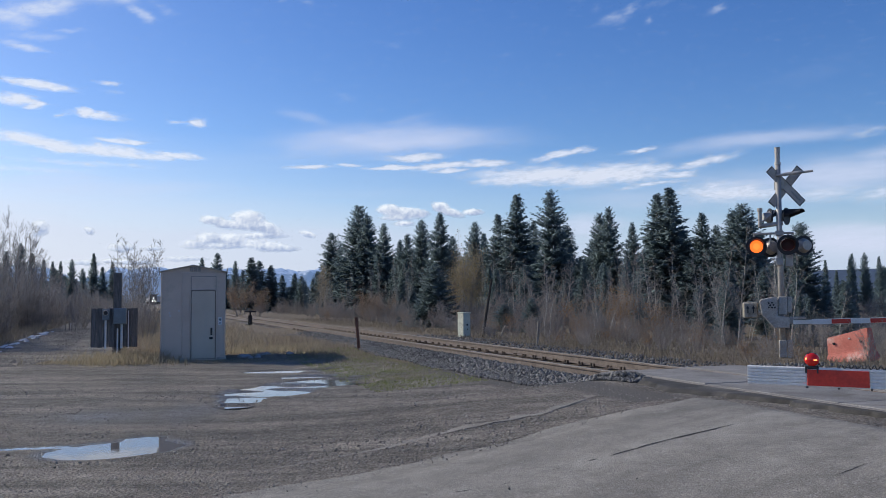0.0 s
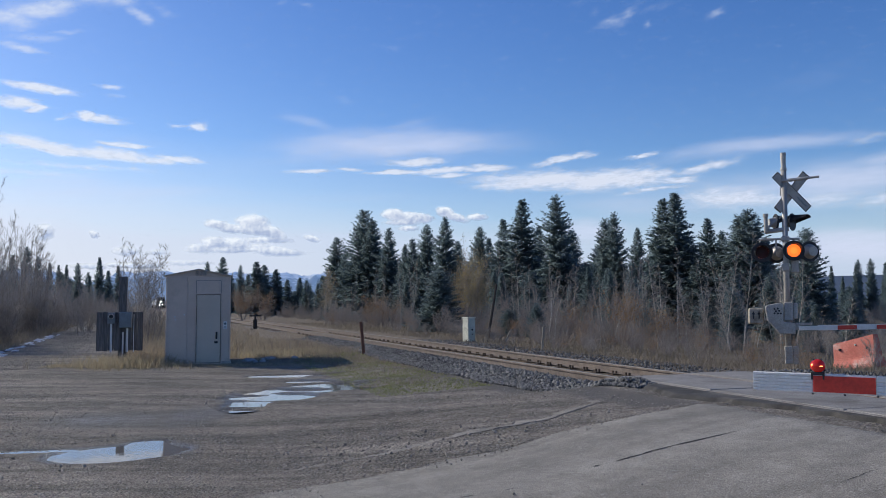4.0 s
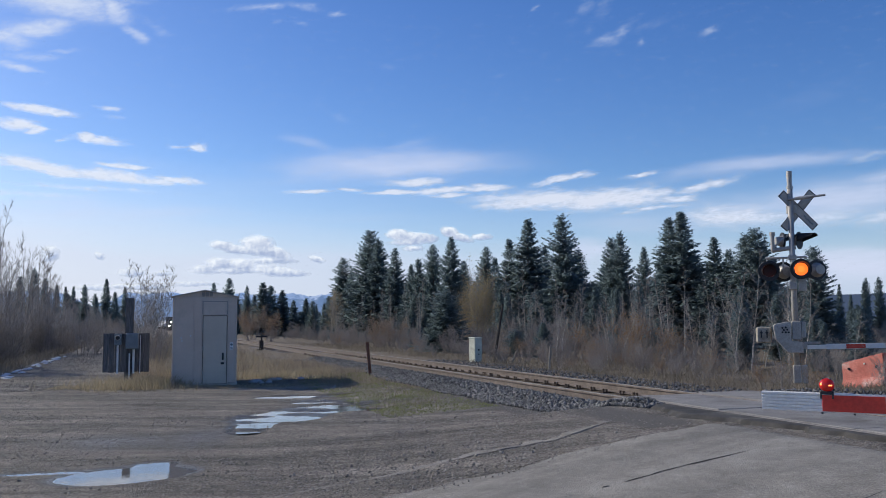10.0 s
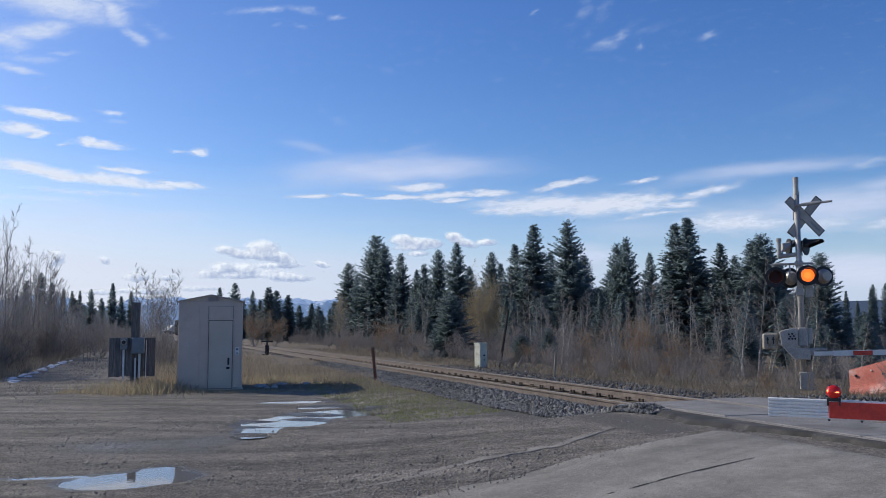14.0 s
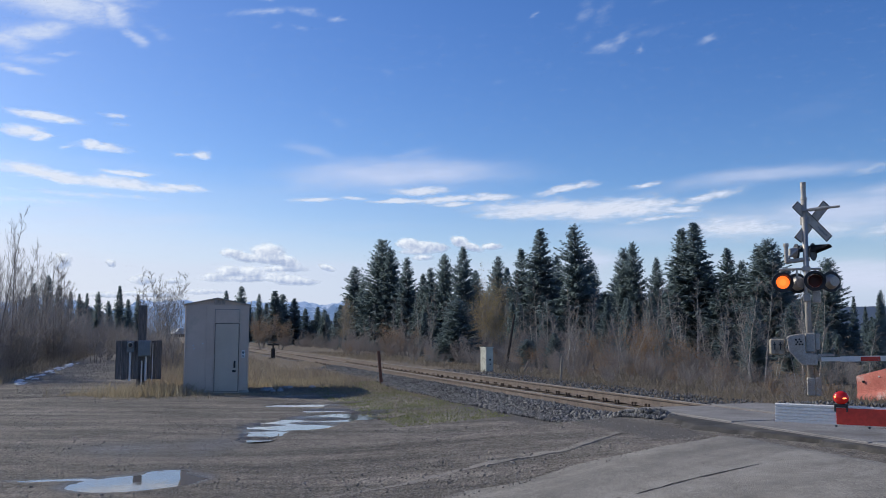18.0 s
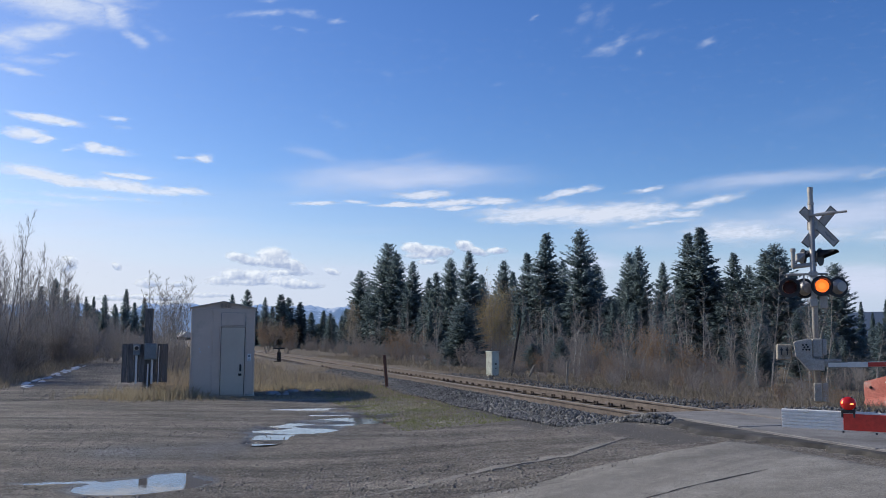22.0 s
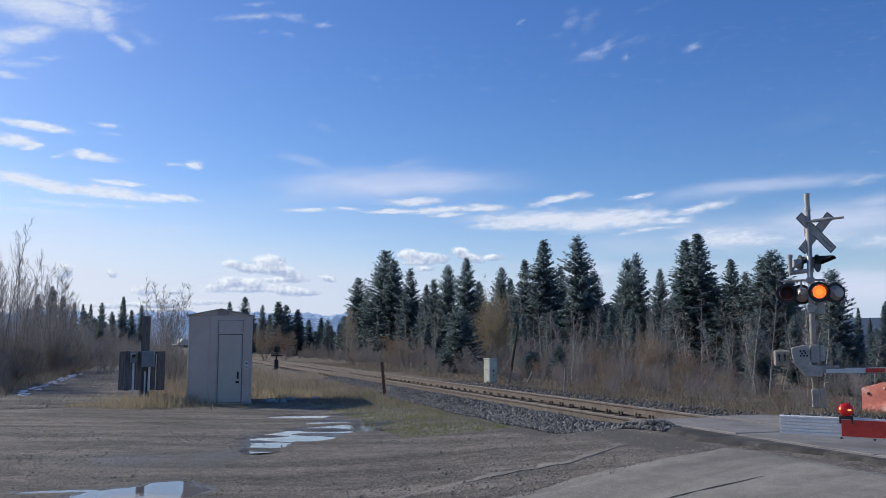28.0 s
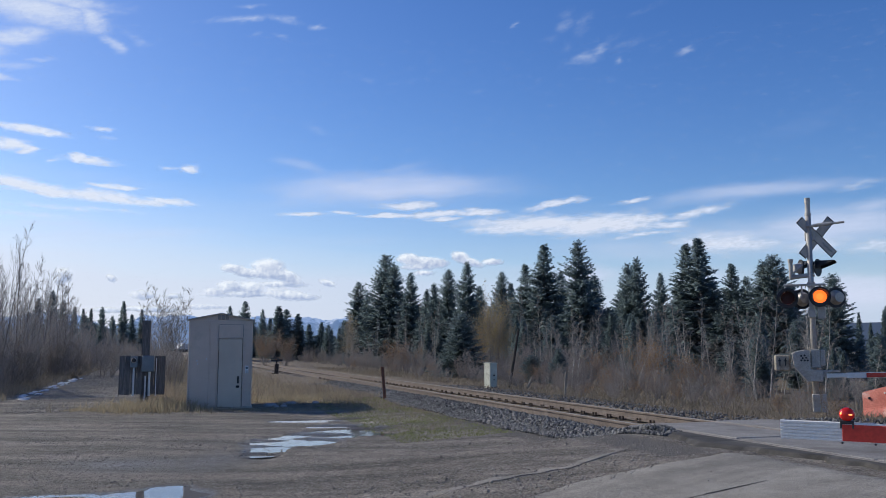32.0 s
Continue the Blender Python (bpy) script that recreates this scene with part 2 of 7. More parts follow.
LENS_HOT = glow("hot_centre_of_lens", (1.0, 0.17, 0.02), 2.0)
LENS_OFF = surface("unlit_red_lens", (0.035, 0.006, 0.006), (0.06, 0.01, 0.009), 6, 0.6, 0.0, 60, 0.1, 0.001)
GATE_GLOW = glow("lit_gate_lamp_core", (1.0, 0.2, 0.06), 4.0)
TRAIN_GLOW = glow("headlight_glow", (1.0, 0.95, 0.85), 18.0, (0.9, 0.9, 0.9))


def red_lens():
    m, nt, bs = shader("red_lamp_plastic")
    bs.inputs["Base Color"].default_value = (0.4, 0.014, 0.012, 1)
    bs.inputs["Roughness"].default_value = 0.12
    bs.inputs["Subsurface Weight"].default_value = 0.0
    bs.inputs["Emission Color"].default_value = (1, 0.02, 0.01, 1)
    bs.inputs["Emission Strength"].default_value = 0.07
    bump(nt, bs, tex_noise(nt, 40, 1), 0.3, 0.004)
    return m


RED_LAMP = red_lens()


def water():
    m, nt, bs = shader("puddle_water")
    bs.inputs["Base Color"].default_value = (0.13, 0.12, 0.11, 1)
    bs.inputs["Roughness"].default_value = 0.02
    bs.inputs["IOR"].default_value = 1.33
    bump(nt, bs, tex_noise(nt, 9, 2), 0.03, 0.01)
    return m


WATER = water()


def ground_material():
    """Packed gravel lot, with grass, earth, wet and forest floor by the sheet's own masks."""
    m, nt, bs = shader("gravel_lot")

    def mask(name):
        a = nt.nodes.new("ShaderNodeAttribute")
        a.attribute_name = name
        return a.outputs["Fac"]
    co = nt.nodes.new("ShaderNodeTexCoord").outputs["Object"]
    big = tex_noise(nt, 0.5, 5, 0.6, co)
    mid = tex_noise(nt, 5, 5, 0.65, co)
    fine = tex_noise(nt, 45, 4, 0.7, co)
    vo = nt.nodes.new("ShaderNodeTexVoronoi")
    vo.inputs["Scale"].default_value = 32
    nt.links.new(co, vo.inputs["Vector"])
    col = ramp(nt, big, [(0.3, (0.161, 0.138, 0.113)), (0.7, (0.251, 0.219, 0.18))])
    col = mix(nt, 0.75, col, ramp(nt, mid, [(0.3, grey(0.3)), (0.72, grey(0.72))]), "OVERLAY")
    col = mix(nt, 1.0, col, ramp(nt, fine, [(0.32, grey(0.08)), (0.68, grey(0.9))]), "OVERLAY")
    track = tex_noise(nt, 1.0, 5, 0.65, co, (0.3, 1.7, 1.0))
    col = mix(nt, 0.8, col, ramp(nt, track, [(0.35, grey(0.22)), (0.65, grey(0.72))]), "OVERLAY")
    pebble = ramp(nt, vo.outputs["Color"], [(0.7, grey(0)), (0.82, grey(1))])
    col = mix(nt, mix(nt, 0.5, pebble, grey(0)), col, (0.33, 0.297, 0.254))
    soil = ramp(nt, mid, [(0.3, (0.108, 0.084, 0.0576)), (0.7, (0.24, 0.192, 0.132))])
    edge = calc(nt, "ADD", mask("earth"), calc(nt, "MULTIPLY", calc(nt, "SUBTRACT", mid, 0.5), 0.8))
    col = mix(nt, ramp(nt, edge, [(0.4, grey(0)), (0.6, grey(1))]), col, soil)
    dirt = ramp(nt, fine, [(0.3, (0.102, 0.09, 0.0792)), (0.7, (0.18, 0.162, 0.144))])
    dk = calc(nt, "ADD", mask("dark"), calc(nt, "MULTIPLY", calc(nt, "SUBTRACT", mid, 0.5), 0.7))
    col = mix(nt, ramp(nt, dk, [(0.4, grey(0)), (0.7, grey(1))]), col, dirt)
    wet = calc(nt, "ADD", mask("wet"), calc(nt, "MULTIPLY", calc(nt, "SUBTRACT", mid, 0.5), 0.6))
    wetf = ramp(nt, wet, [(0.25, grey(0)), (0.8, grey(1))])
    col = mix(nt, wetf, col, (0.085, 0.075, 0.065))
    nt.links.new(col, bs.inputs["Base Color"])
    rgh = mix(nt, wetf, grey(0.92), grey(0.35))
    nt.links.new(rgh, bs.inputs["Roughness"])
    bs.inputs["Specular IOR Level"].default_value = 0.3
    h = calc(nt, "ADD", calc(nt, "MULTIPLY", mid, 1.6), calc(nt, "MULTIPLY", fine, 0.8))
    h = calc(nt, "SUBTRACT", h, calc(nt, "MULTIPLY", vo.outputs["Distance"], 0.5))
    bump(nt, bs, h, 1.0, 0.045)
    return m


def asphalt_material():
    m, nt, bs = shader("worn_asphalt")
    co = nt.nodes.new("ShaderNodeTexCoord").outputs["Object"]
    rot_ = nt.nodes.new("ShaderNodeMapping")
    rot_.inputs["Rotation"].default_value = (0, 0, radians(-37.8))
    nt.links.new(co, rot_.inputs[0])
    big = tex_noise(nt, 1.1, 4, 0.6, rot_.outputs[0], (0.1, 1.0, 1.0))
    mid = tex_noise(nt, 3.0, 6, 0.7, co)
    fine = tex_noise(nt, 90, 3, 0.7, co)
    vo = nt.nodes.new("ShaderNodeTexVoronoi")
    vo.inputs["Scale"].default_value = 70
    nt.links.new(co, vo.inputs["Vector"])
    col = ramp(nt, big, [(0.36, (0.158, 0.142, 0.119)), (0.64, (0.258, 0.235, 0.199))])
    col = mix(nt, 0.6, col, ramp(nt, mid, [(0.3, grey(0.3)), (0.7, grey(0.7))]), "OVERLAY")
    col = mix(nt, 1.0, col, ramp(nt, fine, [(0.3, grey(0.14)), (0.7, grey(0.86))]), "OVERLAY")
    col = mix(nt, ramp(nt, vo.outputs["Color"], [(0.8, grey(0)), (0.9, grey(0.5))]), col, (0.396, 0.372, 0.348))
    nt.links.new(col, bs.inputs["Base Color"])
    bs.inputs["Roughness"].default_value = 0.85
    bs.inputs["Specular IOR Level"].default_value = 0.35
    bump(nt, bs, calc(nt, "ADD", calc(nt, "MULTIPLY", vo.outputs["Distance"], -0.6), calc(nt, "MULTIPLY", mid, 0.8)), 0.5, 0.012)
    return m


GROUND = ground_material()
ASPHALT = asphalt_material()
APRON = surface("older_pale_asphalt", (0.18, 0.161, 0.137), (0.3, 0.27, 0.234), 4, 0.9, 0.0, 60, 0.6, 0.012, stain=(0.204, 0.18, 0.156), stain_scale=2.0, grain=0.7)
TAR = surface("cracked_dark_tar", (0.028, 0.026, 0.025), (0.06, 0.056, 0.052), 6, 0.85, 0.0, 60, 0.5, 0.006)
SAND = surface("sandy_fouled_ballast", (0.113, 0.0989, 0.0874), (0.207, 0.185, 0.164), 3, 0.9, 0.0, 45, 0.6, 0.02, stain=(0.149, 0.115, 0.0862), stain_scale=1.6)
# ---------------------------------------------------------------- plan: the railway runs at 19.6 degrees to the view
ALONG = np.array([-0.3355, 0.9421])     # along the track, away
ACROSS = np.array([0.9421, 0.3355])     # over the track, to its far side
OFFSET = 8.08                           # centre line from the eye
RAILTOP_Z = 0.383


def sq(x, y):
    return ALONG[0] * x + ALONG[1] * y, ACROSS[0] * x + ACROSS[1] * y - OFFSET


def xy(s, q):
    return ALONG[0] * s + ACROSS[0] * (q + OFFSET), ALONG[1] * s + ACROSS[1] * (q + OFFSET)


TRACK = Matrix(((ACROSS[0], ALONG[0], 0, ACROSS[0] * OFFSET), (ACROSS[1], ALONG[1], 0, ACROSS[1] * OFFSET), (0, 0, 1, 0), (0, 0, 0, 1)))


def sm(a, b, v):
    t = np.clip((np.asarray(v, float) - a) / (b - a), 0, 1)
    return t * t * (3 - 2 * t)


def waves(x, y, freq, seed, octaves=3):
    """Smooth value noise on arrays, about -1 to 1."""
    out, amp, tot = 0.0, 1.0, 0.0
    for o in range(octaves):
        r = np.random.default_rng(seed + o)
        tab = r.random((64, 64))
        u, v = np.asarray(x) * freq + 17.3 * o, np.asarray(y) * freq + 5.1 * o
        i, j = np.floor(u).astype(int), np.floor(v).astype(int)
        a, b = u - i, v - j
        a, b = a * a * (3 - 2 * a), b * b * (3 - 2 * b)
        g = lambda p, w: tab[p % 64, w % 64]
        val = (g(i, j) * (1 - a) + g(i + 1, j) * a) * (1 - b) + (g(i, j + 1) * (1 - a) + g(i + 1, j + 1) * a) * b
        out, tot = out + amp * (2 * val - 1), tot + amp
        amp, freq = amp * 0.5, freq * 2.03
    return out / tot


# puddles: centre x, y, half length, half width, turn, depth
PUDDLES = [
    (-3.5, 9.35, 0.86, 0.6, 36, 0.06), (-3.42, 10.0, 0.34, 0.28, 40, 0.05), (-4.45, 9.45, 0.6, 0.15, 15, 0.04),
    (-3.25, 13.8, 1.25, 0.36, 100, 0.05), (-3.0, 15.2, 1.25, 0.75, 60, 0.06), (-2.45, 16.8, 1.3, 0.6, 50, 0.065), (-2.75, 18.1, 0.7, 0.4, 30, 0.05),
    (-1.75, 16.4, 0.55, 0.36, 15, 0.05), (-3.5, 19.4, 0.95, 0.5, 10, 0.055), (-2.75, 19.8, 0.6, 0.3, 20, 0.05),
]
WATER_Z = -0.016
ROAD_A, ROAD_DIR = np.array([-1.6, 7.05]), np.array([0.79, 0.613])   # left edge of the asphalt and its direction


def road_side(x, y):
    """Metres to the right of the asphalt's left edge."""
    return (x - ROAD_A[0]) * ROAD_DIR[1] - (y - ROAD_A[1]) * ROAD_DIR[0]


def puddle_field(x, y):
    deep = np.zeros_like(np.asarray(x, float))
    for cx, cy, a, b, turn, d in PUDDLES:
        c, s = math.cos(radians(turn)), math.sin(radians(turn))
        u, v = ((x - cx) * c + (y - cy) * s) / a, (-(x - cx) * s + (y - cy) * c) / b
        deep = np.maximum(deep, d * (1 - sm(0.25, 1.25, np.sqrt(u * u + v * v))))
    return deep


def ground_z(x, y, rough=True):
    x, y = np.asarray(x, float), np.asarray(y, float)
    s, q = sq(x, y)
    z = 0.13 * sm(-4.4, -2.2, q) + 0.05 * sm(-2.2, -1.2, q)
    z = z * (1 - 0.55 * sm(2.6, 8, q)) - 0.5 * sm(6.5, 16, q)
    ramp_up = 0.37 * sm(-7.0, -1.2, q) * (1 - sm(4, 9, q)) - 0.5 * sm(6.5, 16, q)
    on_road = 1 - sm(11.2, 12.6, s - 1.2 * sm(-0.5, 0.5, q))
    z = z * (1 - on_road) + ramp_up * on_road
    lot = (1 - sm(-3.5, -2, q)) * (1 - on_road * 0.8)
    if rough:
        z = z + 0.013 * waves(x, y, 1.3, 3) * (0.35 + 0.65 * lot) + 0.05 * waves(x, y, 0.16, 9, 2) * sm(24, 40, np.hypot(x, y))
        ruts = np.sin((x * 0.35 - y * 0.94) * 3.6 + 1.3 * waves(x, y, 0.4, 5)) * waves(x, y, 0.35, 21)
        z = z + 0.02 * ruts * lot * (1 - sm(24, 30, y))
        z = z + 0.03 * np.clip(waves(x, y, 2.4, 31), 0.25, 1) * lot * (1 - sm(24, 30, y)) * (np.hypot(x, y) < 40)
    # the near puddle is one sheet; those beyond are broken by low ripples of gravel
    deep = puddle_field(x, y)
    ripple = np.clip(2.4 * waves(x * 0.5, y * 2.0, 1.5, 47, 2), -1, 1)
    far_off = np.minimum(deep * 1.8, 0.044) - 0.046 * ripple * sm(0.0, 0.02, deep)
    near_by = deep * (0.85 + 0.3 * waves(x * 1.3, y * 3.0, 1.5, 41) + 0.3 * waves(x, y, 5.0, 46, 2))
    z = z - np.where(y > 12, far_off, near_by)
    # a low berm of earth beside the hut
    z = z + 0.14 * np.exp(-(((x + 3.6) / 1.9) ** 2 + ((y - 24.6) / 1.1) ** 2)) + 0.25 * sm(60, 400, np.hypot(x, y)) * waves(x, y, 0.02, 55)
    return z


def axis(lo, hi, step, far_lo, far_hi, grow=1.16):
    c = list(np.arange(lo, hi + 1e-6, step))
    d, v = step, hi
    while v < far_hi:
        d *= grow
        v += d
        c.append(v)
    d, v = step, lo
    while v > far_lo:
        d *= grow
        v -= d
        c.insert(0, v)
    return np.array(c)


def build_ground():
    gx, gy = axis(-9, 9, 0.085, -4600, 4600), axis(6.3, 25, 0.085, -400, 4600, 1.1)
    X, Y = np.meshgrid(gx, gy)
    Z = ground_z(X, Y)
    nx, ny = len(gx), len(gy)
    idx = np.arange(nx * ny).reshape(ny, nx)
    faces = np.stack([idx[:-1, :-1], idx[:-1, 1:], idx[1:, 1:], idx[1:, :-1]], -1).reshape(-1, 4)
    me = fast_mesh("ground", np.stack([X, Y, Z], -1).reshape(-1, 3), faces, GROUND, True)
    s, q = sq(X, Y)
    lane = (1 - sm(1.4, 2.6, np.abs(q + 10.75))) * sm(24, 28, s)
    near_lot = (1 - sm(22.3, 23.6, Y + 0.12 * (X + 6) + 0.7 * waves(X, Y, 0.4, 77))) * (1 - sm(-2.9, -1.9, q))
    left_lot = (1 - sm(26, 30, Y + 0.8 * waves(X, Y, 0.3, 78))) * (1 - sm(-10.0, -8.5, q))
    on_road = (1 - sm(11.0, 12.4, s)) * (np.abs(q) < 9)
    earth = 1 - np.clip(np.maximum.reduce([lane, near_lot, left_lot, on_road]), 0, 1)
    dark = np.maximum(0, 0.9 * np.exp(-((q + 2.1) / 0.5) ** 2) * (s > 9) * (s < 19))
    field = puddle_field(X, Y)
    wet = np.clip(field / 0.02, 0, 1)
    wet = np.maximum(wet, 0.75 * np.exp(-(((X + 4.6) / 1.2) ** 2 + ((Y - 11.9) / 1.1) ** 2)))
    wet = np.maximum(wet, 0.7 * np.exp(-(((X + 3.6) / 0.8) ** 2 + ((Y - 12.3) / 1.6) ** 2)))
    for name, val in (("earth", earth), ("dark", np.clip(dark, 0, 1)), ("wet", wet)):
        at = me.attributes.new(name, "FLOAT", "POINT")
        at.data.foreach_set("value", val.ravel().astype(np.float32))
    return tagged(new("ground", me), "brown packed gravel lot with ruts and puddles", "ground", kind="structure")


build_ground()


def build_water():
    for k, (cx, cy, a, b, turn) in enumerate([(-3.4, 9.55, 1.75, 1.15, 35), (-2.85, 15.9, 3.4, 1.6, 70), (-3.1, 19.4, 1.7, 1.0, 10)]):
        bm = B()
        bmesh.ops.create_circle(bm, cap_ends=True, segments=40, radius=1.0, matrix=T(0, 0, 0, 0, 0, turn) @ Matrix.Diagonal((a, b, 1, 1)))
        ob = part("puddle_water", bm, WATER)
        ob.location = (cx, cy, WATER_Z)
        tagged(ob, "shallow rain puddle mirroring the sky on the gravel", "puddle", "puddles on the lot", "structure")


build_water()


def build_road():
    """Asphalt with a ragged edge, up to the crossing panels."""
    ua, ub = np.arange(-9, 11.0, 0.11), np.arange(0, 12.0, 0.11)
    U, V = np.meshgrid(ua, ub)
    V = V + (0.16 * waves(U, V, 1.1, 61) + 0.35 * waves(U, V, 0.3, 62)) * (1 - sm(0, 1.5, V))
    X = ROAD_A[0] + ROAD_DIR[0] * U + ROAD_DIR[1] * V
    Y = ROAD_A[1] + ROAD_DIR[1] * U - ROAD_DIR[0] * V
    s, q = sq(X, Y)
    z0 = ground_z(X, Y, False)
    Z = z0 + 0.012 + 0.028 * sm(0.0, 0.5, V) + 0.006 * waves(X, Y, 0.7, 63)
    Z = np.where(q > -1.75, np.minimum(Z, RAILTOP_Z - 0.02), Z)
    idx = np.arange(U.size).reshape(U.shape)
    faces = np.stack([idx[:-1, :-1], idx[1:, :-1], idx[1:, 1:], idx[:-1, 1:]], -1).reshape(-1, 4)
    keep = (q.ravel()[faces].max(1) < -0.98) & (s.ravel()[faces].max(1) < 11.6)
    road = tagged(new("road", fast_mesh("road", np.stack([X, Y, Z], -1).reshape(-1, 3), faces[keep], ASPHALT, True)), "worn grey asphalt road with cracks", "road", kind="structure")
    # far side of the crossing
    U, V = np.meshgrid(np.arange(-8, 13.0, 0.25), np.arange(2.0, 8, 0.25))
    X = ALONG[0] * U + ACROSS[0] * (V + OFFSET)
    Y = ALONG[1] * U + ACROSS[1] * (V + OFFSET)
    idx = np.arange(U.size).reshape(U.shape)
    faces = np.stack([idx[:-1, :-1], idx[:-1, 1:], idx[1:, 1:], idx[1:, :-1]], -1).reshape(-1, 4)
    lim = 12.6 - 0.9 * (V - 2.05) + 0.2 * waves(U, V, 0.8, 3)
    keep = (U.ravel()[faces].max(1) < lim.ravel()[faces].min(1))
    Z = ground_z(X, Y, False) + 0.03
    tagged(new("road_beyond", fast_mesh("road_beyond", np.stack([X, Y, Z], -1).reshape(-1, 3), faces[keep], ASPHALT, True)), "worn asphalt road beyond the railway crossing", "road", kind="structure")

    def crack(pts, width, seed):
        r = random.Random(seed)
        bm, prev = B(), None
        dense = []
        for (x0, y0), (x1, y1) in zip(pts[:-1], pts[1:]):
            n = max(2, int(math.hypot(x1 - x0, y1 - y0) / 0.09))
            dense += [(x0 + (x1 - x0) * i / n, y0 + (y1 - y0) * i / n) for i in range(n)]
        for i, (x, y) in enumerate(dense):
            j = 0.03 * float(waves(x, y, 2.5, seed)) + r.uniform(-0.018, 0.018)
            w = width * max(0.3, r.uniform(0.2, 1.2) + 0.25 * float(waves(x, y, 1.5, seed + 3))) * min(1, (i + 1) / 3, (len(dense) - i) / 3)
            # a dark sunken line lies along the sealed joint
            zz = float(ground_z(x, y, False)) + 0.0432 + 0.006 * float(waves(x, y, 0.7, 63))
            a = bm.verts.new((x + j - w * 0.75, y + j * 0.5 + w * 0.55, zz))
            b = bm.verts.new((x + j + w * 0.75, y + j * 0.5 - w * 0.55, zz))
            if prev:
                bm.faces.new((prev[0], prev[1], b, a))
            prev = (a, b)
        part("crack", bm, TAR, road, "jagged dark crack in the asphalt")
    crack([(0.09, 6.74), (0.3, 6.82)], 0.027, 5)
    crack([(0.42, 6.87), (0.55, 6.94)], 0.024, 6)
    crack([(0.89, 7.21), (1.0, 7.28)], 0.024, 7)
    crack([(1.22, 7.42), (1.35, 7.49)], 0.027, 8)
    crack([(1.42, 7.53), (1.98, 7.9), (2.39, 8.14), (2.85, 8.42)], 0.020, 9)
    crack([(2.93, 8.47), (3.1, 8.57)], 0.024, 10)
    crack([(2.3, 5.91), (2.52, 6.04)], 0.005, 11)
    crack([(2.66, 6.15), (3.02, 6.43), (3.3, 6.6)], 0.005, 12)


build_road()


def build_apron():
    """A thin broken slab of older asphalt left along the edge of the lot."""
    n = 46
    bm, rows = B(), []
    for i in range(n + 1):
        u = i / n
        x = -1.8 + 3.75 * u
        y = float(np.interp(x, [-1.8, -1.34, -0.65, 0.0, 0.53, 1.13, 1.54, 2.0], [7.95, 8.39, 8.89, 9.49, 9.83, 10.12, 10.6, 11.2])) + 0.05 * float(waves(u * 9, 3.0, 1.0, 6)) + 0.03 * float(waves(u * 40, 3.0, 1.0, 8))
        w = 0.03 + 0.3 * math.sin(min(1, u * 1.2) * math.pi * 0.55) * max(0.1, 0.6 + 0.7 * float(waves(u * 16, 2.0, 1, 7)) + 0.4 * float(waves(u * 60, 2.0, 1, 9)))
        y += 0.04 * float(waves(u * 30, 3.0, 1.0, 8))
        cut = min(1, max(0, (x + 0.2) / 0.6)) * min(1, max(0, 0.6 + 1.6 * float(waves(u * 22, 1.0, 1, 19))))
        tri = []
        for k, (off, h) in enumerate(((-w, -0.012), (-w * 0.5, 0.004), (0.0, 0.003 + 0.005 * cut), (0.006, 0.003 - 0.012 * cut))):
            px, py = x + off * 0.75, y - off * 0.6
            tri.append(bm.verts.new((px, py, float(ground_z(px, py)) + h - 0.003 + 0.007 * min(1, max(0, (x + 0.4) / 0.6)))))
        rows.append(tri)
    for a, b in zip(rows[:-1], rows[1:]):
        for k in range(3):
            bm.faces.new((a[k], a[k + 1], b[k + 1], b[k]))
    bmesh.ops.recalc_face_normals(bm, faces=bm.faces)
    return tagged(part("asphalt_apron", bm, APRON), "thin broken strip of older asphalt on gravel", "asphalt strip", kind="structure")


build_apron()


# ---------------------------------------------------------------- railway
def rail_profile():
    half = [(0.0, 0.0), (0.07, 0.0), (0.07, 0.012), (0.012, 0.03), (0.012, 0.125), (0.036, 0.135), (0.036, 0.165), (0.03, 0.172)]
    return half + [(-x, z) for x, z in half[::-1] if x > 0]


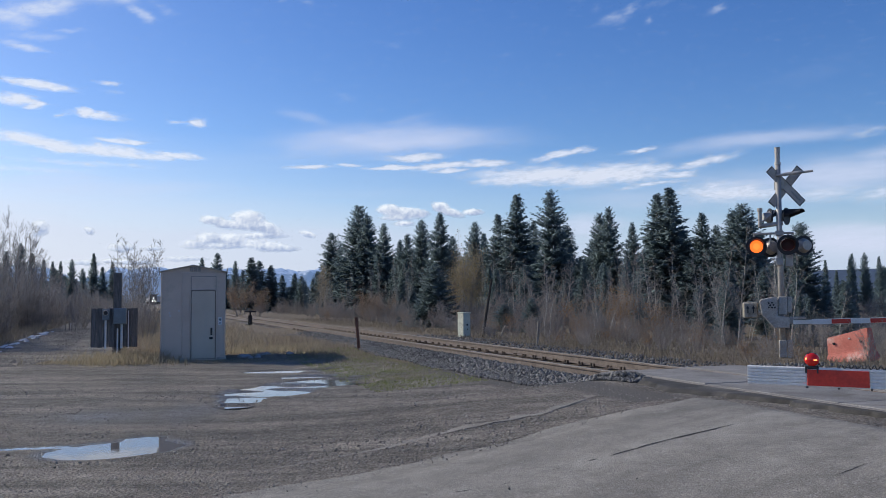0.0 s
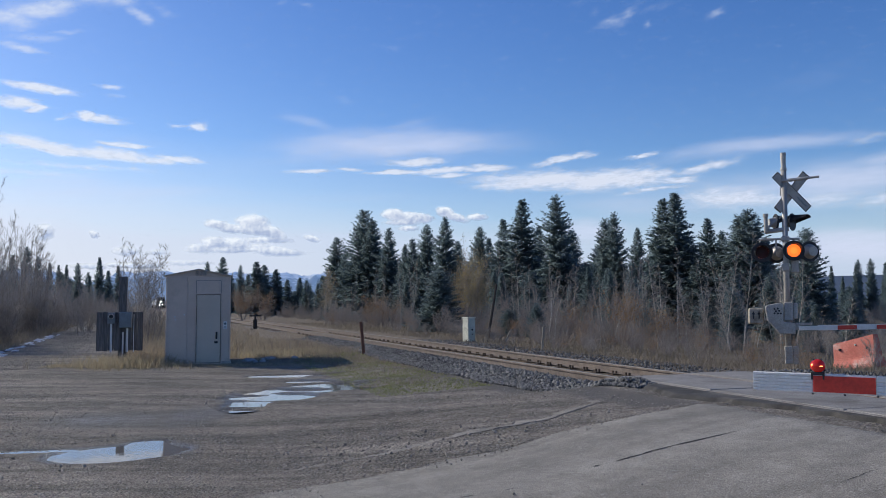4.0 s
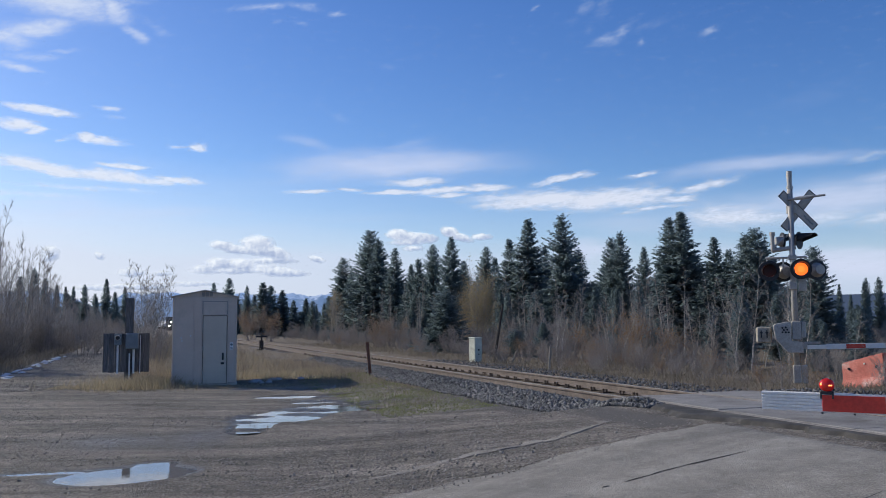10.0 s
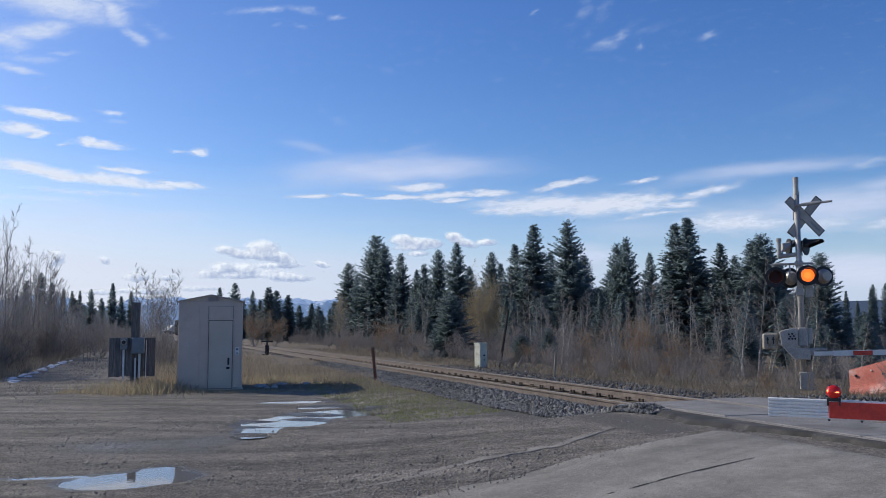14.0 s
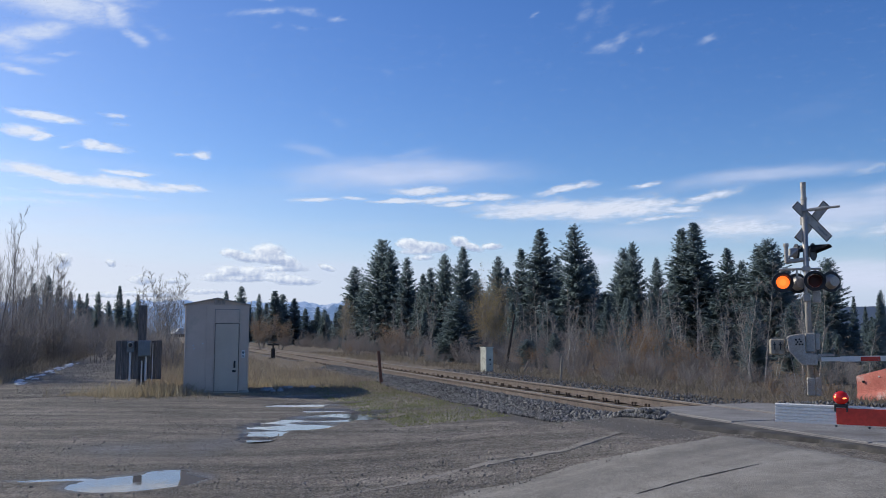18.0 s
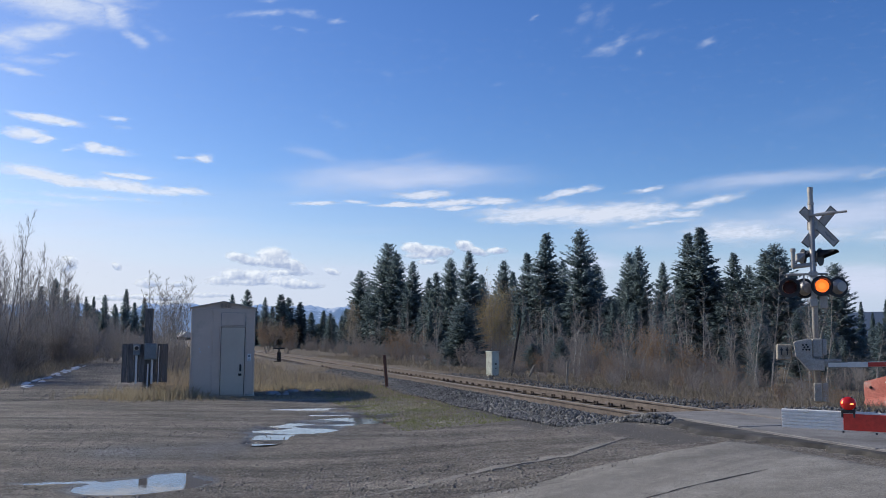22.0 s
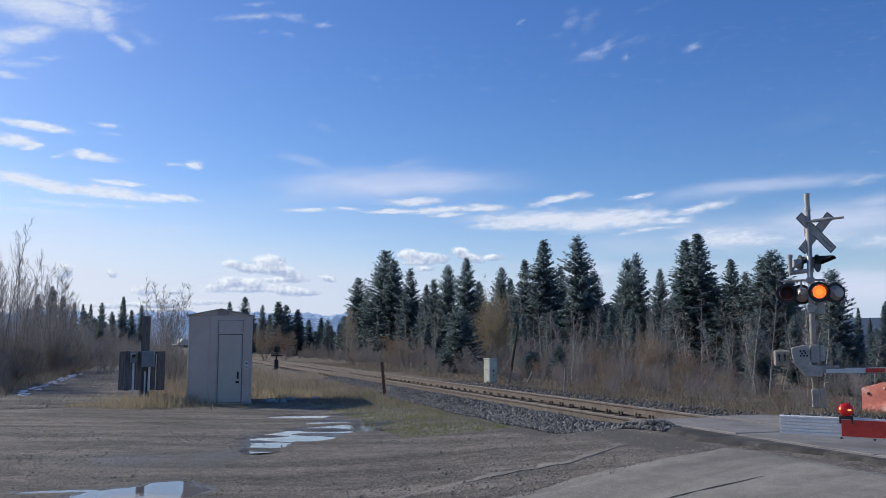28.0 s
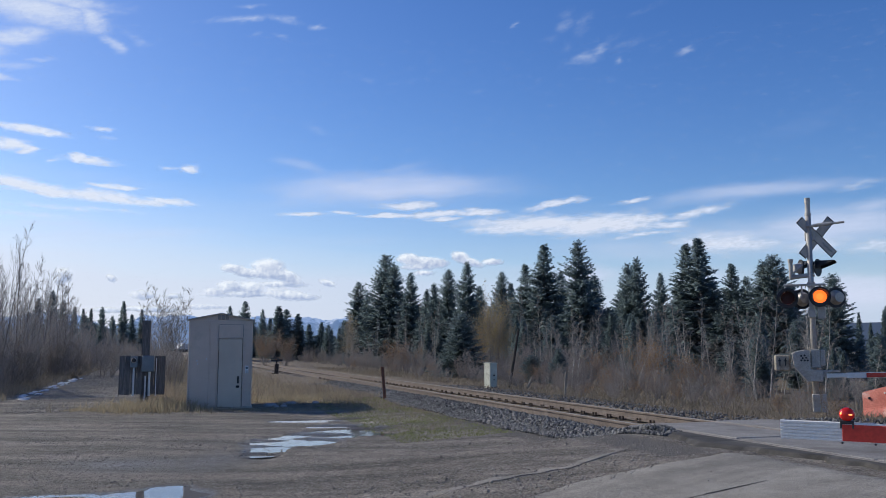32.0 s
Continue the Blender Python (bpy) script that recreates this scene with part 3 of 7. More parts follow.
def build_track():
    track = empty("railway_track", TRACK, "single railway track with rusty rails on sandy ballast", "railway track", kind="structure")
    prof = rail_profile()
    for side in (-0.7175 - 0.036, 0.7175 + 0.036):
        ys = [2, 8, 14, 20, 30, 45, 65, 90, 130, 180, 260, 360, 480, 640]
        verts, faces, slots = [], [], []
        for y in ys:
            verts += [(side + x, y, RAILTOP_Z - 0.172 + z) for x, z in prof]
        n = len(prof)
        for i in range(len(ys) - 1):
            for k in range(n):
                faces.append((i * n + k, i * n + (k + 1) % n, (i + 1) * n + (k + 1) % n, (i + 1) * n + k))
                slots.append(1 if prof[k][1] > 0.16 and prof[(k + 1) % n][1] > 0.16 else 0)
        piece("rail", mesh_of("rail", verts, faces, [RAIL, RAILTOP], slots=slots), track, label="brown rusted rail with a brighter worn head")
    r = random.Random(3)
    tie = B()
    box(tie, 2.55, 0.23, 0.18, bevel=0.012)
    me = bpy.data.meshes.new("sleeper")
    tie.to_mesh(me)
    tie.free()
    me.materials.append(TIE)
    pl = B()
    box(pl, 0.36, 0.17, 0.02)
    for sx in (-0.09, 0.09):
        for sy in (-0.06, 0.06):
            box(pl, 0.035, 0.035, 0.07, T(sx, sy, 0.03))
    plate = bpy.data.meshes.new("tie_plate")
    pl.to_mesh(plate)
    pl.free()
    plate.materials.append(TIE)
    s = 12.75
    rest_v, rest_f = [], []
    cube = [(-1, -1, -1), (1, -1, -1), (1, 1, -1), (-1, 1, -1), (-1, -1, 1), (1, -1, 1), (1, 1, 1), (-1, 1, 1)]
    quads = [(0, 3, 2, 1), (4, 5, 6, 7), (0, 1, 5, 4), (1, 2, 6, 5), (2, 3, 7, 6), (3, 0, 4, 7)]
    while s < 210:
        zt = RAILTOP_Z - 0.172 - 0.025 - 0.09
        if s < 75:
            sl = piece("sleeper", me, track, T(r.uniform(-0.04, 0.04), s, zt + r.uniform(-0.006, 0.006), 0, 0, r.uniform(-1.2, 1.2)))
            if s < 42:
                for side in (-0.753, 0.753):
                    piece("tie_plate", plate, sl, T(side, 0, 0.1))
        else:
            b0 = len(rest_v)
            rest_v += [(1.27 * a, s + 0.115 * b, zt + 0.09 * c) for a, b, c in cube]
            rest_f += [tuple(b0 + i for i in f) for f in quads]
        s += 0.56
    tagged(piece("far_sleepers", mesh_of("far_sleepers", rest_v, rest_f, TIE), track), kind="stuff")
    # bed of fouled ballast, a little below the sleeper tops
    ss = np.concatenate([np.arange(11.0, 45, 0.22), np.arange(45, 120, 1.0), np.arange(120, 660, 20.0)])
    qq = np.array([-2.05, -1.85, -1.65, -1.5, -1.32, -1.15, -1.0, -0.86, -0.7, -0.5, -0.25, 0, 0.25, 0.5, 0.7, 0.86, 1.0, 1.2, 1.5, 1.8, 2.2, 2.6, 3.0])
    S, Q = np.meshgrid(ss, qq)
    top = RAILTOP_Z - 0.172 - 0.03
    H = top - 0.23 * sm(1.25, 2.1, -Q) - 0.2 * sm(1.4, 3.0, Q) + 0.014 * waves(S, Q * 3, 2.2, 81) - 0.03 * (np.abs(Q) < 0.55)
    H = np.where((Q == qq[0]) | (Q == qq[-1]), H - 0.12, H)
    idx = np.arange(S.size).reshape(S.shape)
    faces = np.stack([idx[:-1, :-1], idx[1:, :-1], idx[1:, 1:], idx[:-1, 1:]], -1).reshape(-1, 4)
    piece("ballast_bed", fast_mesh("ballast_bed", np.stack([Q, S, H], -1).reshape(-1, 3), faces, SAND, True), track, label="sandy brown fouled ballast between the sleepers")
    return track


build_track()


def rocks_mesh(name, P, size, mat, seed):
    """Many small angular stones as one mesh."""
    r = np.random.default_rng(seed)
    base = np.array([(1, 0, -0.3), (0.3, 0.95, -0.2), (-0.8, 0.6, -0.3), (-0.8, -0.6, -0.2), (0.3, -0.95, -0.3), (0.1, 0.1, 0.9), (0.5, -0.35, 0.65), (-0.45, 0.3, 0.7)])
    tris = np.array([(0, 1, 5), (1, 2, 7), (1, 7, 5), (2, 3, 7), (3, 4, 6), (3, 6, 5), (3, 5, 7), (4, 0, 6), (0, 5, 6), (0, 2, 1), (0, 3, 2), (0, 4, 3)])
    n = len(P)
    q = r.normal(size=(n, 4))
    q /= np.linalg.norm(q, axis=1)[:, None]
    w, x, y, z = q.T
    R = np.stack([1 - 2 * (y * y + z * z), 2 * (x * y - z * w), 2 * (x * z + y * w), 2 * (x * y + z * w), 1 - 2 * (x * x + z * z), 2 * (y * z - x * w),
                  2 * (x * z - y * w), 2 * (y * z + x * w), 1 - 2 * (x * x + y * y)], -1).reshape(n, 3, 3)
    V = base[None] * (1 + r.uniform(-0.25, 0.25, (n, 8, 3))) * np.asarray(size)[:, None, None] * r.uniform(0.6, 1.2, (n, 1, 3))
    V = np.einsum("nij,nkj->nki", R, V) + np.asarray(P)[:, None, :]
    F = tris[None] + 8 * np.arange(n)[:, None, None]
    return fast_mesh(name, V.reshape(-1, 3), F.reshape(-1, 3), mat)


STONE_PALE = leafy("broken_grey_rock", (0.035, 0.035, 0.036), (0.215, 0.212, 0.21), 0.85, 0.3)
PEBBLE = leafy("brown_grey_pebbles", (0.126, 0.113, 0.0996), (0.348, 0.316, 0.278), 0.85, 0.3)


def build_patch():
    """A darker strip of newer asphalt along the crossing panels."""
    ss, k = np.arange(3.0, 10.9, 0.06), 9
    V = []
    for s in ss:
        w = 0.2 + 0.14 * float(waves(s, 2.0, 0.6, 70)) + 0.14 * float(waves(s, 5.0, 2.5, 71)) + 0.12 * float(waves(s, 8.0, 7.0, 72)) + 0.42 * math.exp(-((s - 9.7) / 0.9) ** 2)
        w = max(0.04, w)
        for j in range(k):
            q = -1.05 - w * j / (k - 1)
            x, y = xy(s, q)
            V.append((x, y, float(ground_z(x, y, False)) + (0.05 if j < k - 2 else (0.04 if j < k - 1 else -0.01)) + 0.006 * float(waves(x, y, 0.7, 63))))
    idx = np.arange(len(V)).reshape(len(ss), k)
    F = np.stack([idx[:-1, :-1], idx[1:, :-1], idx[1:, 1:], idx[:-1, 1:]], -1).reshape(-1, 4)
    tagged(new("asphalt_patch", fast_mesh("asphalt_patch", V, F, TAR_PATCH, True)), "dark asphalt patch along the crossing panels", "asphalt patch", kind="structure")


TAR_PATCH = surface("newer_asphalt", (0.04, 0.037, 0.034), (0.085, 0.079, 0.072), 2.5, 0.9, 0.0, 70, 0.5, 0.008, stain=(0.13, 0.119, 0.106), stain_scale=1.4)
build_patch()


def build_ballast():
    r = np.random.default_rng(11)
    n = 40000
    s = 10.4 + 26 * r.random(n) ** 1.6
    wide = np.interp(s, [9.0, 10.7, 12.0, 12.8, 14.0, 17.0, 22.0, 36.0], [0.7, 0.8, 1.05, 1.3, 1.4, 1.45, 1.5, 1.5])
    q = -0.87 - wide * r.random(n) ** 0.85
    x, y = xy(s, q)
    top = RAILTOP_Z - 0.165 - 0.2 * sm(1.3, 2.05, -q)
    top = np.where(r.random(n) < 0.3, top + 0.025, top)
    top = np.maximum(top, ground_z(x, y)) + 0.018
    ok = ((s > 12.5) | (q < -1.1)) & (s > 10.75 + 0.1 * (q + 0.95) + 0.3 * np.abs(r.normal(size=n))) & (q > -0.95 - wide + 0.3 + 0.3 * waves(s, q, 0.8, 5))
    x, y, top = x[ok], y[ok], top[ok]
    # a heap spilt along the end of the crossing panels
    hn = 2600
    hs = 10.75 + 2.1 * r.random(hn)
    hq = -1.09 - (0.12 + 0.3 * (hs - 10.75)) * r.random(hn) ** 1.2
    hx, hy = xy(hs, hq)
    hz = ground_z(hx, hy, False) + 0.02 + 0.07 * r.random(hn) * sm(0.0, 0.35, hs - 10.75) * (1 - sm(0.3, 0.75, -1.09 - hq))
    x, y, top = np.append(x, hx), np.append(y, hy), np.append(top, hz)
    size = r.uniform(0.018, 0.044, len(x))
    tagged(new("ballast_rock", rocks_mesh("ballast_rock", np.stack([x, y, top], -1), size, STONE_PALE, 12)), "grey crushed rock ballast beside the track", "ballast", kind="stuff")
    # the far shoulder and the bank by the mast
    n = 3000
    s = 8.5 + 24 * r.random(n) ** 1.4
    q = 2.1 + 1.5 * r.random(n)
    x, y = xy(s, q)
    ok = s > 12.2 - 0.9 * (q - 2.05) + r.normal(size=n) * 0.3
    z = np.maximum(RAILTOP_Z - 0.2 - 0.2 * sm(1.4, 3.0, q), ground_z(x, y, False)) + 0.02
    tagged(new("ballast_rock_far", rocks_mesh("ballast_rock_far", np.stack([x, y, z], -1)[ok], r.uniform(0.018, 0.042, n)[ok], STONE_PALE, 14)), "grey crushed rock on the far shoulder of the track", "ballast", kind="stuff")
    # loose pebbles on the lot
    n = 40000
    y = 6.5 + 17 * r.random(n) ** 1.2
    x = (-0.55 + 0.85 * r.random(n)) * y
    s, q = sq(x, y)
    clump = waves(x, y, 0.8, 91)
    ok = (q < -2.0) & ((road_side(x, y) < 0.3) | (r.random(n) < 0.03)) & (clump + 0.7 * r.random(n) > 0.1) & (puddle_field(x, y) < 0.006)
    size = 0.0035 + 0.011 * r.random(n) ** 5
    z = ground_z(x, y) + size * 0.3 + np.where(road_side(x, y) > 0, 0.04, 0)
    m = 14000
    cy = 8.5 + 15 * r.random(m)
    cx = (-0.52 + 0.75 * r.random(m)) * cy
    cs, cq = sq(cx, cy)
    band = waves(cx * 0.45, cy * 1.5, 1.0, 93, 3)
    good = (cq < -2.4) & (road_side(cx, cy) < -0.1) & (band + 0.35 * r.random(m) > 0.22) & (puddle_field(cx, cy) < 0.004)
    csz = 0.005 + 0.017 * r.random(m) ** 3.5
    cz = ground_z(cx, cy) + csz * 0.3
    pk = 110
    wy = r.uniform(12.8, 20.2, pk)
    wx = -2.9 + r.normal(size=pk) * 0.75
    cx, cy, cz, csz, good = np.append(cx, wx), np.append(cy, wy), np.append(cz, np.full(pk, WATER_Z + 0.004)), np.append(csz, 0.008 + 0.012 * r.random(pk)), np.append(good, np.ones(pk, bool))
    k = 6000
    ls, lq = 23.5 + 34 * r.random(k) ** 1.3, -10.75 + r.normal(size=k) * 0.9
    lx, ly = xy(ls, lq)
    cx, cy, cz, csz, good = np.append(cx, lx), np.append(cy, ly), np.append(cz, ground_z(lx, ly) + 0.006), np.append(csz, 0.007 + 0.018 * r.random(k) ** 2), np.append(good, np.ones(k, bool))
    w = 130
    wa = r.uniform(-2.4, 1.9, w)
    wr = 1.02 + np.abs(r.normal(0, 0.16, w))
    c36, s36 = math.cos(radians(36)), math.sin(radians(36))
    ex, ey = 1.0 * wr * np.cos(wa), 0.74 * wr * np.sin(wa)
    wx, wy = -3.5 + ex * c36 - ey * s36, 9.4 + ex * s36 + ey * c36
    ws = 0.004 + 0.016 * r.random(w) ** 2.5
    cx, cy, cz, csz, good = np.append(cx, wx), np.append(cy, wy), np.append(cz, ground_z(wx, wy) + ws * 0.3), np.append(csz, ws), np.append(good, np.ones(w, bool))
    tagged(new("stony_clods", rocks_mesh("stony_clods", np.stack([cx, cy, cz], -1)[good], csz[good], PEBBLE, 16)), "brown stones and dirt clods along old tyre ruts", "gravel", kind="stuff")
    tagged(new("loose_gravel", rocks_mesh("loose_gravel", np.stack([x, y, z], -1)[ok], size[ok], PEBBLE, 15)), "loose brown-grey pebbles scattered on the lot", "gravel", kind="stuff")


build_ballast()


def build_crossing():
    cross = empty("crossing_surface", TRACK, "worn concrete panels of a level crossing", "level crossing", kind="structure")
    for q0, q1, end in ((-1.06, -0.83, 12.35), (-0.66, 0.66, 12.55), (0.83, 1.95, 12.75)):
        for k in range(5):
            bm = B()
            box(bm, q1 - q0 - 0.03, 2.4 - 0.025, 0.3, T((q0 + q1) / 2, end - 1.2 - 2.4 * k, RAILTOP_Z - 0.15 - 0.004 * (k % 2)), bevel=0.015)
            part("concrete_panel", bm, CONCRETE, cross)


build_crossing()
# ---------------------------------------------------------------- equipment hut
def build_hut():
    hut = empty("equipment_hut", T(-6.63, 23.1, -0.02, 0, 0, 15.5), "grey aluminium railway equipment hut with a low gable", "hut")
    w, d, h = 1.66, 1.75, 2.3
    bm = B()
    box(bm, w, d, h, T(0, d / 2, 0.06 + h / 2), bevel=0.012)
    body = part("body", bm, ALU, hut)
    bm = B()
    prism(bm, [(-w / 2, 0), (w / 2, 0), (0.03, 0.17)], d - 0.02, T(0, d / 2, h + 0.06))
    part("gable", bm, ALU, hut)
    for sx in (-1, 1):
        bm = B()
        box(bm, w / 2 + 0.09, d + 0.12, 0.03, T(sx * (w / 4 + 0.015), d / 2, h + 0.15, 0, sx * 11.5, 0), bevel=0.006)
        part("roof_sheet", bm, GALV, hut)
    bm = B()
    box(bm, w + 0.05, d + 0.05, 0.09, T(0, d / 2, 0.045), bevel=0.01)
    part("base_frame", bm, GALV, hut)
    bm = B()
    box(bm, 0.61, 0.03, 1.79, T(0.26, -0.016, 0.96), bevel=0.006)
    door = part("door", bm, ALU_DOOR, hut, "closed grey metal door")
    for px, pz, sx, sz in ((0.26, 1.882, 0.68, 0.03), (-0.075, 0.96, 0.03, 1.82), (0.595, 0.96, 0.03, 1.82), (0.26, 0.038, 0.68, 0.03)):
        bm = B()
        box(bm, sx, 0.045, sz, T(px, -0.012, pz), bevel=0.005)
        part("door_frame", bm, ALU, hut)
    for px, pz, sx, sz in ((-0.05, 0.96, 0.009, 1.8), (0.57, 0.96, 0.009, 1.8), (0.26, 1.858, 0.62, 0.014), (0.26, 0.062, 0.62, 0.009)):
        bm = B()
        box(bm, sx, 0.03, sz, T(px, -0.0225, pz))
        part("door_gasket", bm, DARKGAP, door)
    bm = B()
    box(bm, 0.05, 0.03, 0.19, T(0.47, -0.045, 0.78), bevel=0.008)
    box(bm, 0.03, 0.05, 0.03, T(0.47, -0.06, 0.83), bevel=0.005)
    part("handle", bm, BLACK, door, "black latch handle")
    bm = B()
    box(bm, 0.09, 0.03, 0.06, T(0.46, -0.04, 0.6), bevel=0.01)
    part("padlock", bm, BLACK, door)
    for z in (0.35, 1.0, 1.6):
        bm = B()
        rod(bm, (-0.045, -0.04, z - 0.06), (-0.045, -0.04, z + 0.06), 0.012)
        part("hinge", bm, GALV, door)
    bm = B()
    box(bm, 0.63, 0.016, 0.33, T(0.26, -0.008, 2.07), bevel=0.005)
    part("transom_panel", bm, ALU, hut)
    for px, pz, sx, sz in ((-0.06, 2.07, 0.012, 0.34), (0.58, 2.07, 0.012, 0.34), (0.26, 2.238, 0.63, 0.01)):
        bm = B()
        box(bm, sx, 0.012, sz, T(px, -0.008, pz))
        part("panel_gap", bm, BOXGREY, hut)
    for k in range(3):
        bm = B()
        box(bm, 0.075, 0.02, 0.11, T(-0.05 + 0.1 * k, -0.004, 2.43), bevel=0.004)
        vent = part("gable_vent", bm, BOXGREY, hut)
        bm = B()
        for j in range(4):
            box(bm, 0.07, 0.02, 0.008, T(-0.05 + 0.1 * k, -0.018, 2.39 + 0.026 * j, 35, 0, 0))
        part("louvre", bm, ALU, vent)
    for x in (-0.8, -0.28, 0.8):
        bm = B()
        box(bm, 0.03, 0.014, 2.26, T(x, -0.007, 1.19), bevel=0.004)
        part("seam_strip", bm, ALU, hut)
    bm = B()
    box(bm, 0.09, 0.008, 0.2, T(0.69, -0.006, 1.05), bevel=0.004)
    sign = part("notice", bm, WHITE, hut, "small white notice plate")
    bm = B()
    rod(bm, (0.69, -0.014, 1.09), (0.69, -0.009, 1.09), 0.033, n=16)
    part("notice_mark", bm, BOXGREY, sign)
    bm = B()
    for k in range(2):
        box(bm, 0.06, 0.004, 0.012, T(0.69, -0.012, 1.01 - 0.03 * k))
    part("notice_bar", bm, BOXGREY, sign)
    for x, z in ((-0.6, 1.28), (-0.58, 1.2), (-0.36, 1.33)):
        bm = B()
        rod(bm, (x, -0.012, z), (x, 0, z), 0.022, n=8)
        part("patch", bm, PVC, hut)
    for sx in (-0.86, 0.86):
        bm = B()
        rod(bm, (sx, 0.03, 2.28), (sx + 0.02 * sx, 0.0, 2.46), 0.012)
        part("lifting_eye", bm, GALV, hut)


build_hut()


def build_meter_board():
    mb = empty("meter_board", T(-8.69, 23.06, 0.075, 0, 0, 18) @ Matrix.Diagonal((0.922, 0.922, 0.922, 1)), "dark brown plank board with electric meter on a tall post", "meter board")
    bm = B()
    box(bm, 0.23, 0.2, 2.63, T(0.06, 0.14, 1.13), bevel=0.015)
    part("post", bm, CREO, mb, "thick dark timber post")
    for k in range(8):
        bm = B()
        box(bm, 0.152, 0.04, 1.1 + 0.02 * math.sin(k * 2.1), T(-0.56 + 0.158 * k, 0, 0.87), bevel=0.006)
        part("plank", bm, CREO, mb)
    for z in (0.5, 1.2):
        bm = B()
        box(bm, 1.24, 0.05, 0.09, T(0, 0.046, z), bevel=0.006)
        part("batten", bm, CREO, mb)
    bm = B()
    box(bm, 0.36, 0.16, 0.46, T(0.15, -0.1, 1.2), bevel=0.02)
    pb = part("panel_box", bm, BOXGREY, mb, "grey-blue electric panel box")
    bm = B()
    box(bm, 0.32, 0.012, 0.4, T(0.15, -0.187, 1.2), bevel=0.005)
    part("panel_lid", bm, BOXGREY, pb)
    bm = B()
    box(bm, 0.2, 0.12, 0.32, T(-0.24, -0.08, 1.25), bevel=0.015)
    ms = part("meter_socket", bm, BOXGREY, mb)
    bm = B()
    rod(bm, (-0.24, -0.14, 1.3), (-0.24, -0.2, 1.3), 0.075, 0.07, n=18)
    part("meter_rim", bm, GALV, ms)
    bm = B()
    rod(bm, (-0.24, -0.2, 1.3), (-0.24, -0.25, 1.3), 0.062, 0.05, n=18)
    part("meter_glass", bm, BLACK, ms)
    for x, z0, z1, r in ((-0.24, 0.28, 1.1, 0.03), (0.08, 0.05, 0.85, 0.022), (0.19, 0.28, 0.98, 0.034), (0.37, 0.28, 1.36, 0.012)):
        bm = B()
        rod(bm, (x, -0.06, z0), (x, -0.06, z1), r, n=12)
        part("conduit", bm, PVC, mb, "pale grey conduit pipe")


build_meter_board()


# ---------------------------------------------------------------- crossing signals
FLASHERS = []


def flash_lamp(parent, m, phase, lit=True):
    """A round flashing lamp on a black background disc; the lens faces local -y."""
    hood = B()
    ring = []
    for r, y in ((0.23, 0.0), (0.23, 0.02), (0.146, 0.02), (0.146, 0.0)):
        ring.append([hood.verts.new(m @ Vector((r * math.cos(a), y, r * math.sin(a)))) for a in [i * math.tau / 28 for i in range(28)]])
    for a, b in zip(ring, ring[1:] + ring[:1]):
        for i in range(28):
            hood.faces.new((a[i], a[(i + 1) % 28], b[(i + 1) % 28], b[i]))
    bmesh.ops.recalc_face_normals(hood, faces=hood.faces)
    lamp = part("flashing_lamp", hood, BLACK, parent, "black round background of a flashing signal lamp")
    cup = B()
    bmesh.ops.create_cone(cup, cap_ends=True, segments=20, radius1=0.145, radius2=0.1, depth=0.17, matrix=m @ T(0, 0.105, 0, -90, 0, 0))
    for f in [f for f in cup.faces if len(f.verts) > 6 and (m.inverted() @ f.calc_center_median()).y < 0.05]:
        cup.faces.remove(f)
    part("housing", cup, GALV, lamp)
    vis = B()
    n = 18
    rows = []
    for r in (0.168, 0.16):
        for y in (-0.005, -0.24):
            cut = 0.30 if y < -0.1 else 0.0
            rows.append([vis.verts.new(m @ Vector((r * math.cos(a), y, r * math.sin(a)))) for a in [radians(-40 + (70 if cut else 0) * 0.7) + (radians(260) - (radians(98) if cut else 0)) * i / n for i in range(n + 1)]])
    for a, b in ((0, 1), (2, 3), (0, 2), (1, 3)):
        for i in range(n):
            vis.faces.new((rows[a][i], rows[a][i + 1], rows[b][i + 1], rows[b][i]))
    bmesh.ops.recalc_face_normals(vis, faces=vis.faces)
    part("visor", vis, BLACK, lamp)
    verts, faces, slots = [], [], []
    k = 24
    for r, y in ((0.075, -0.016), (0.143, -0.008), (0.143, 0.008), (0.06, 0.016)):
        verts += [(r * math.cos(i * math.tau / k), y, r * math.sin(i * math.tau / k)) for i in range(k)]
    faces.append(tuple(range(k))); slots.append(2)
    for row, slot in ((0, 1), (1, 0), (2, 0)):
        for i in range(k):
            faces.append((row * k + i, row * k + (i + 1) % k, (row + 1) * k + (i + 1) % k, (row + 1) * k + i)); slots.append(slot)
    faces.append(tuple(range(4 * k - 1, 3 * k - 1, -1))); slots.append(0)
    lens = piece("lens", mesh_of("lens", verts, faces, [LENS_OFF, LENS_ON, LENS_HOT], slots=slots), lamp, m @ T(0, 0.012, 0), "round red signal lens, flashing")
    if lit:
        FLASHERS.append((lens, m @ T(0, 0.012, 0), phase))
    return lamp


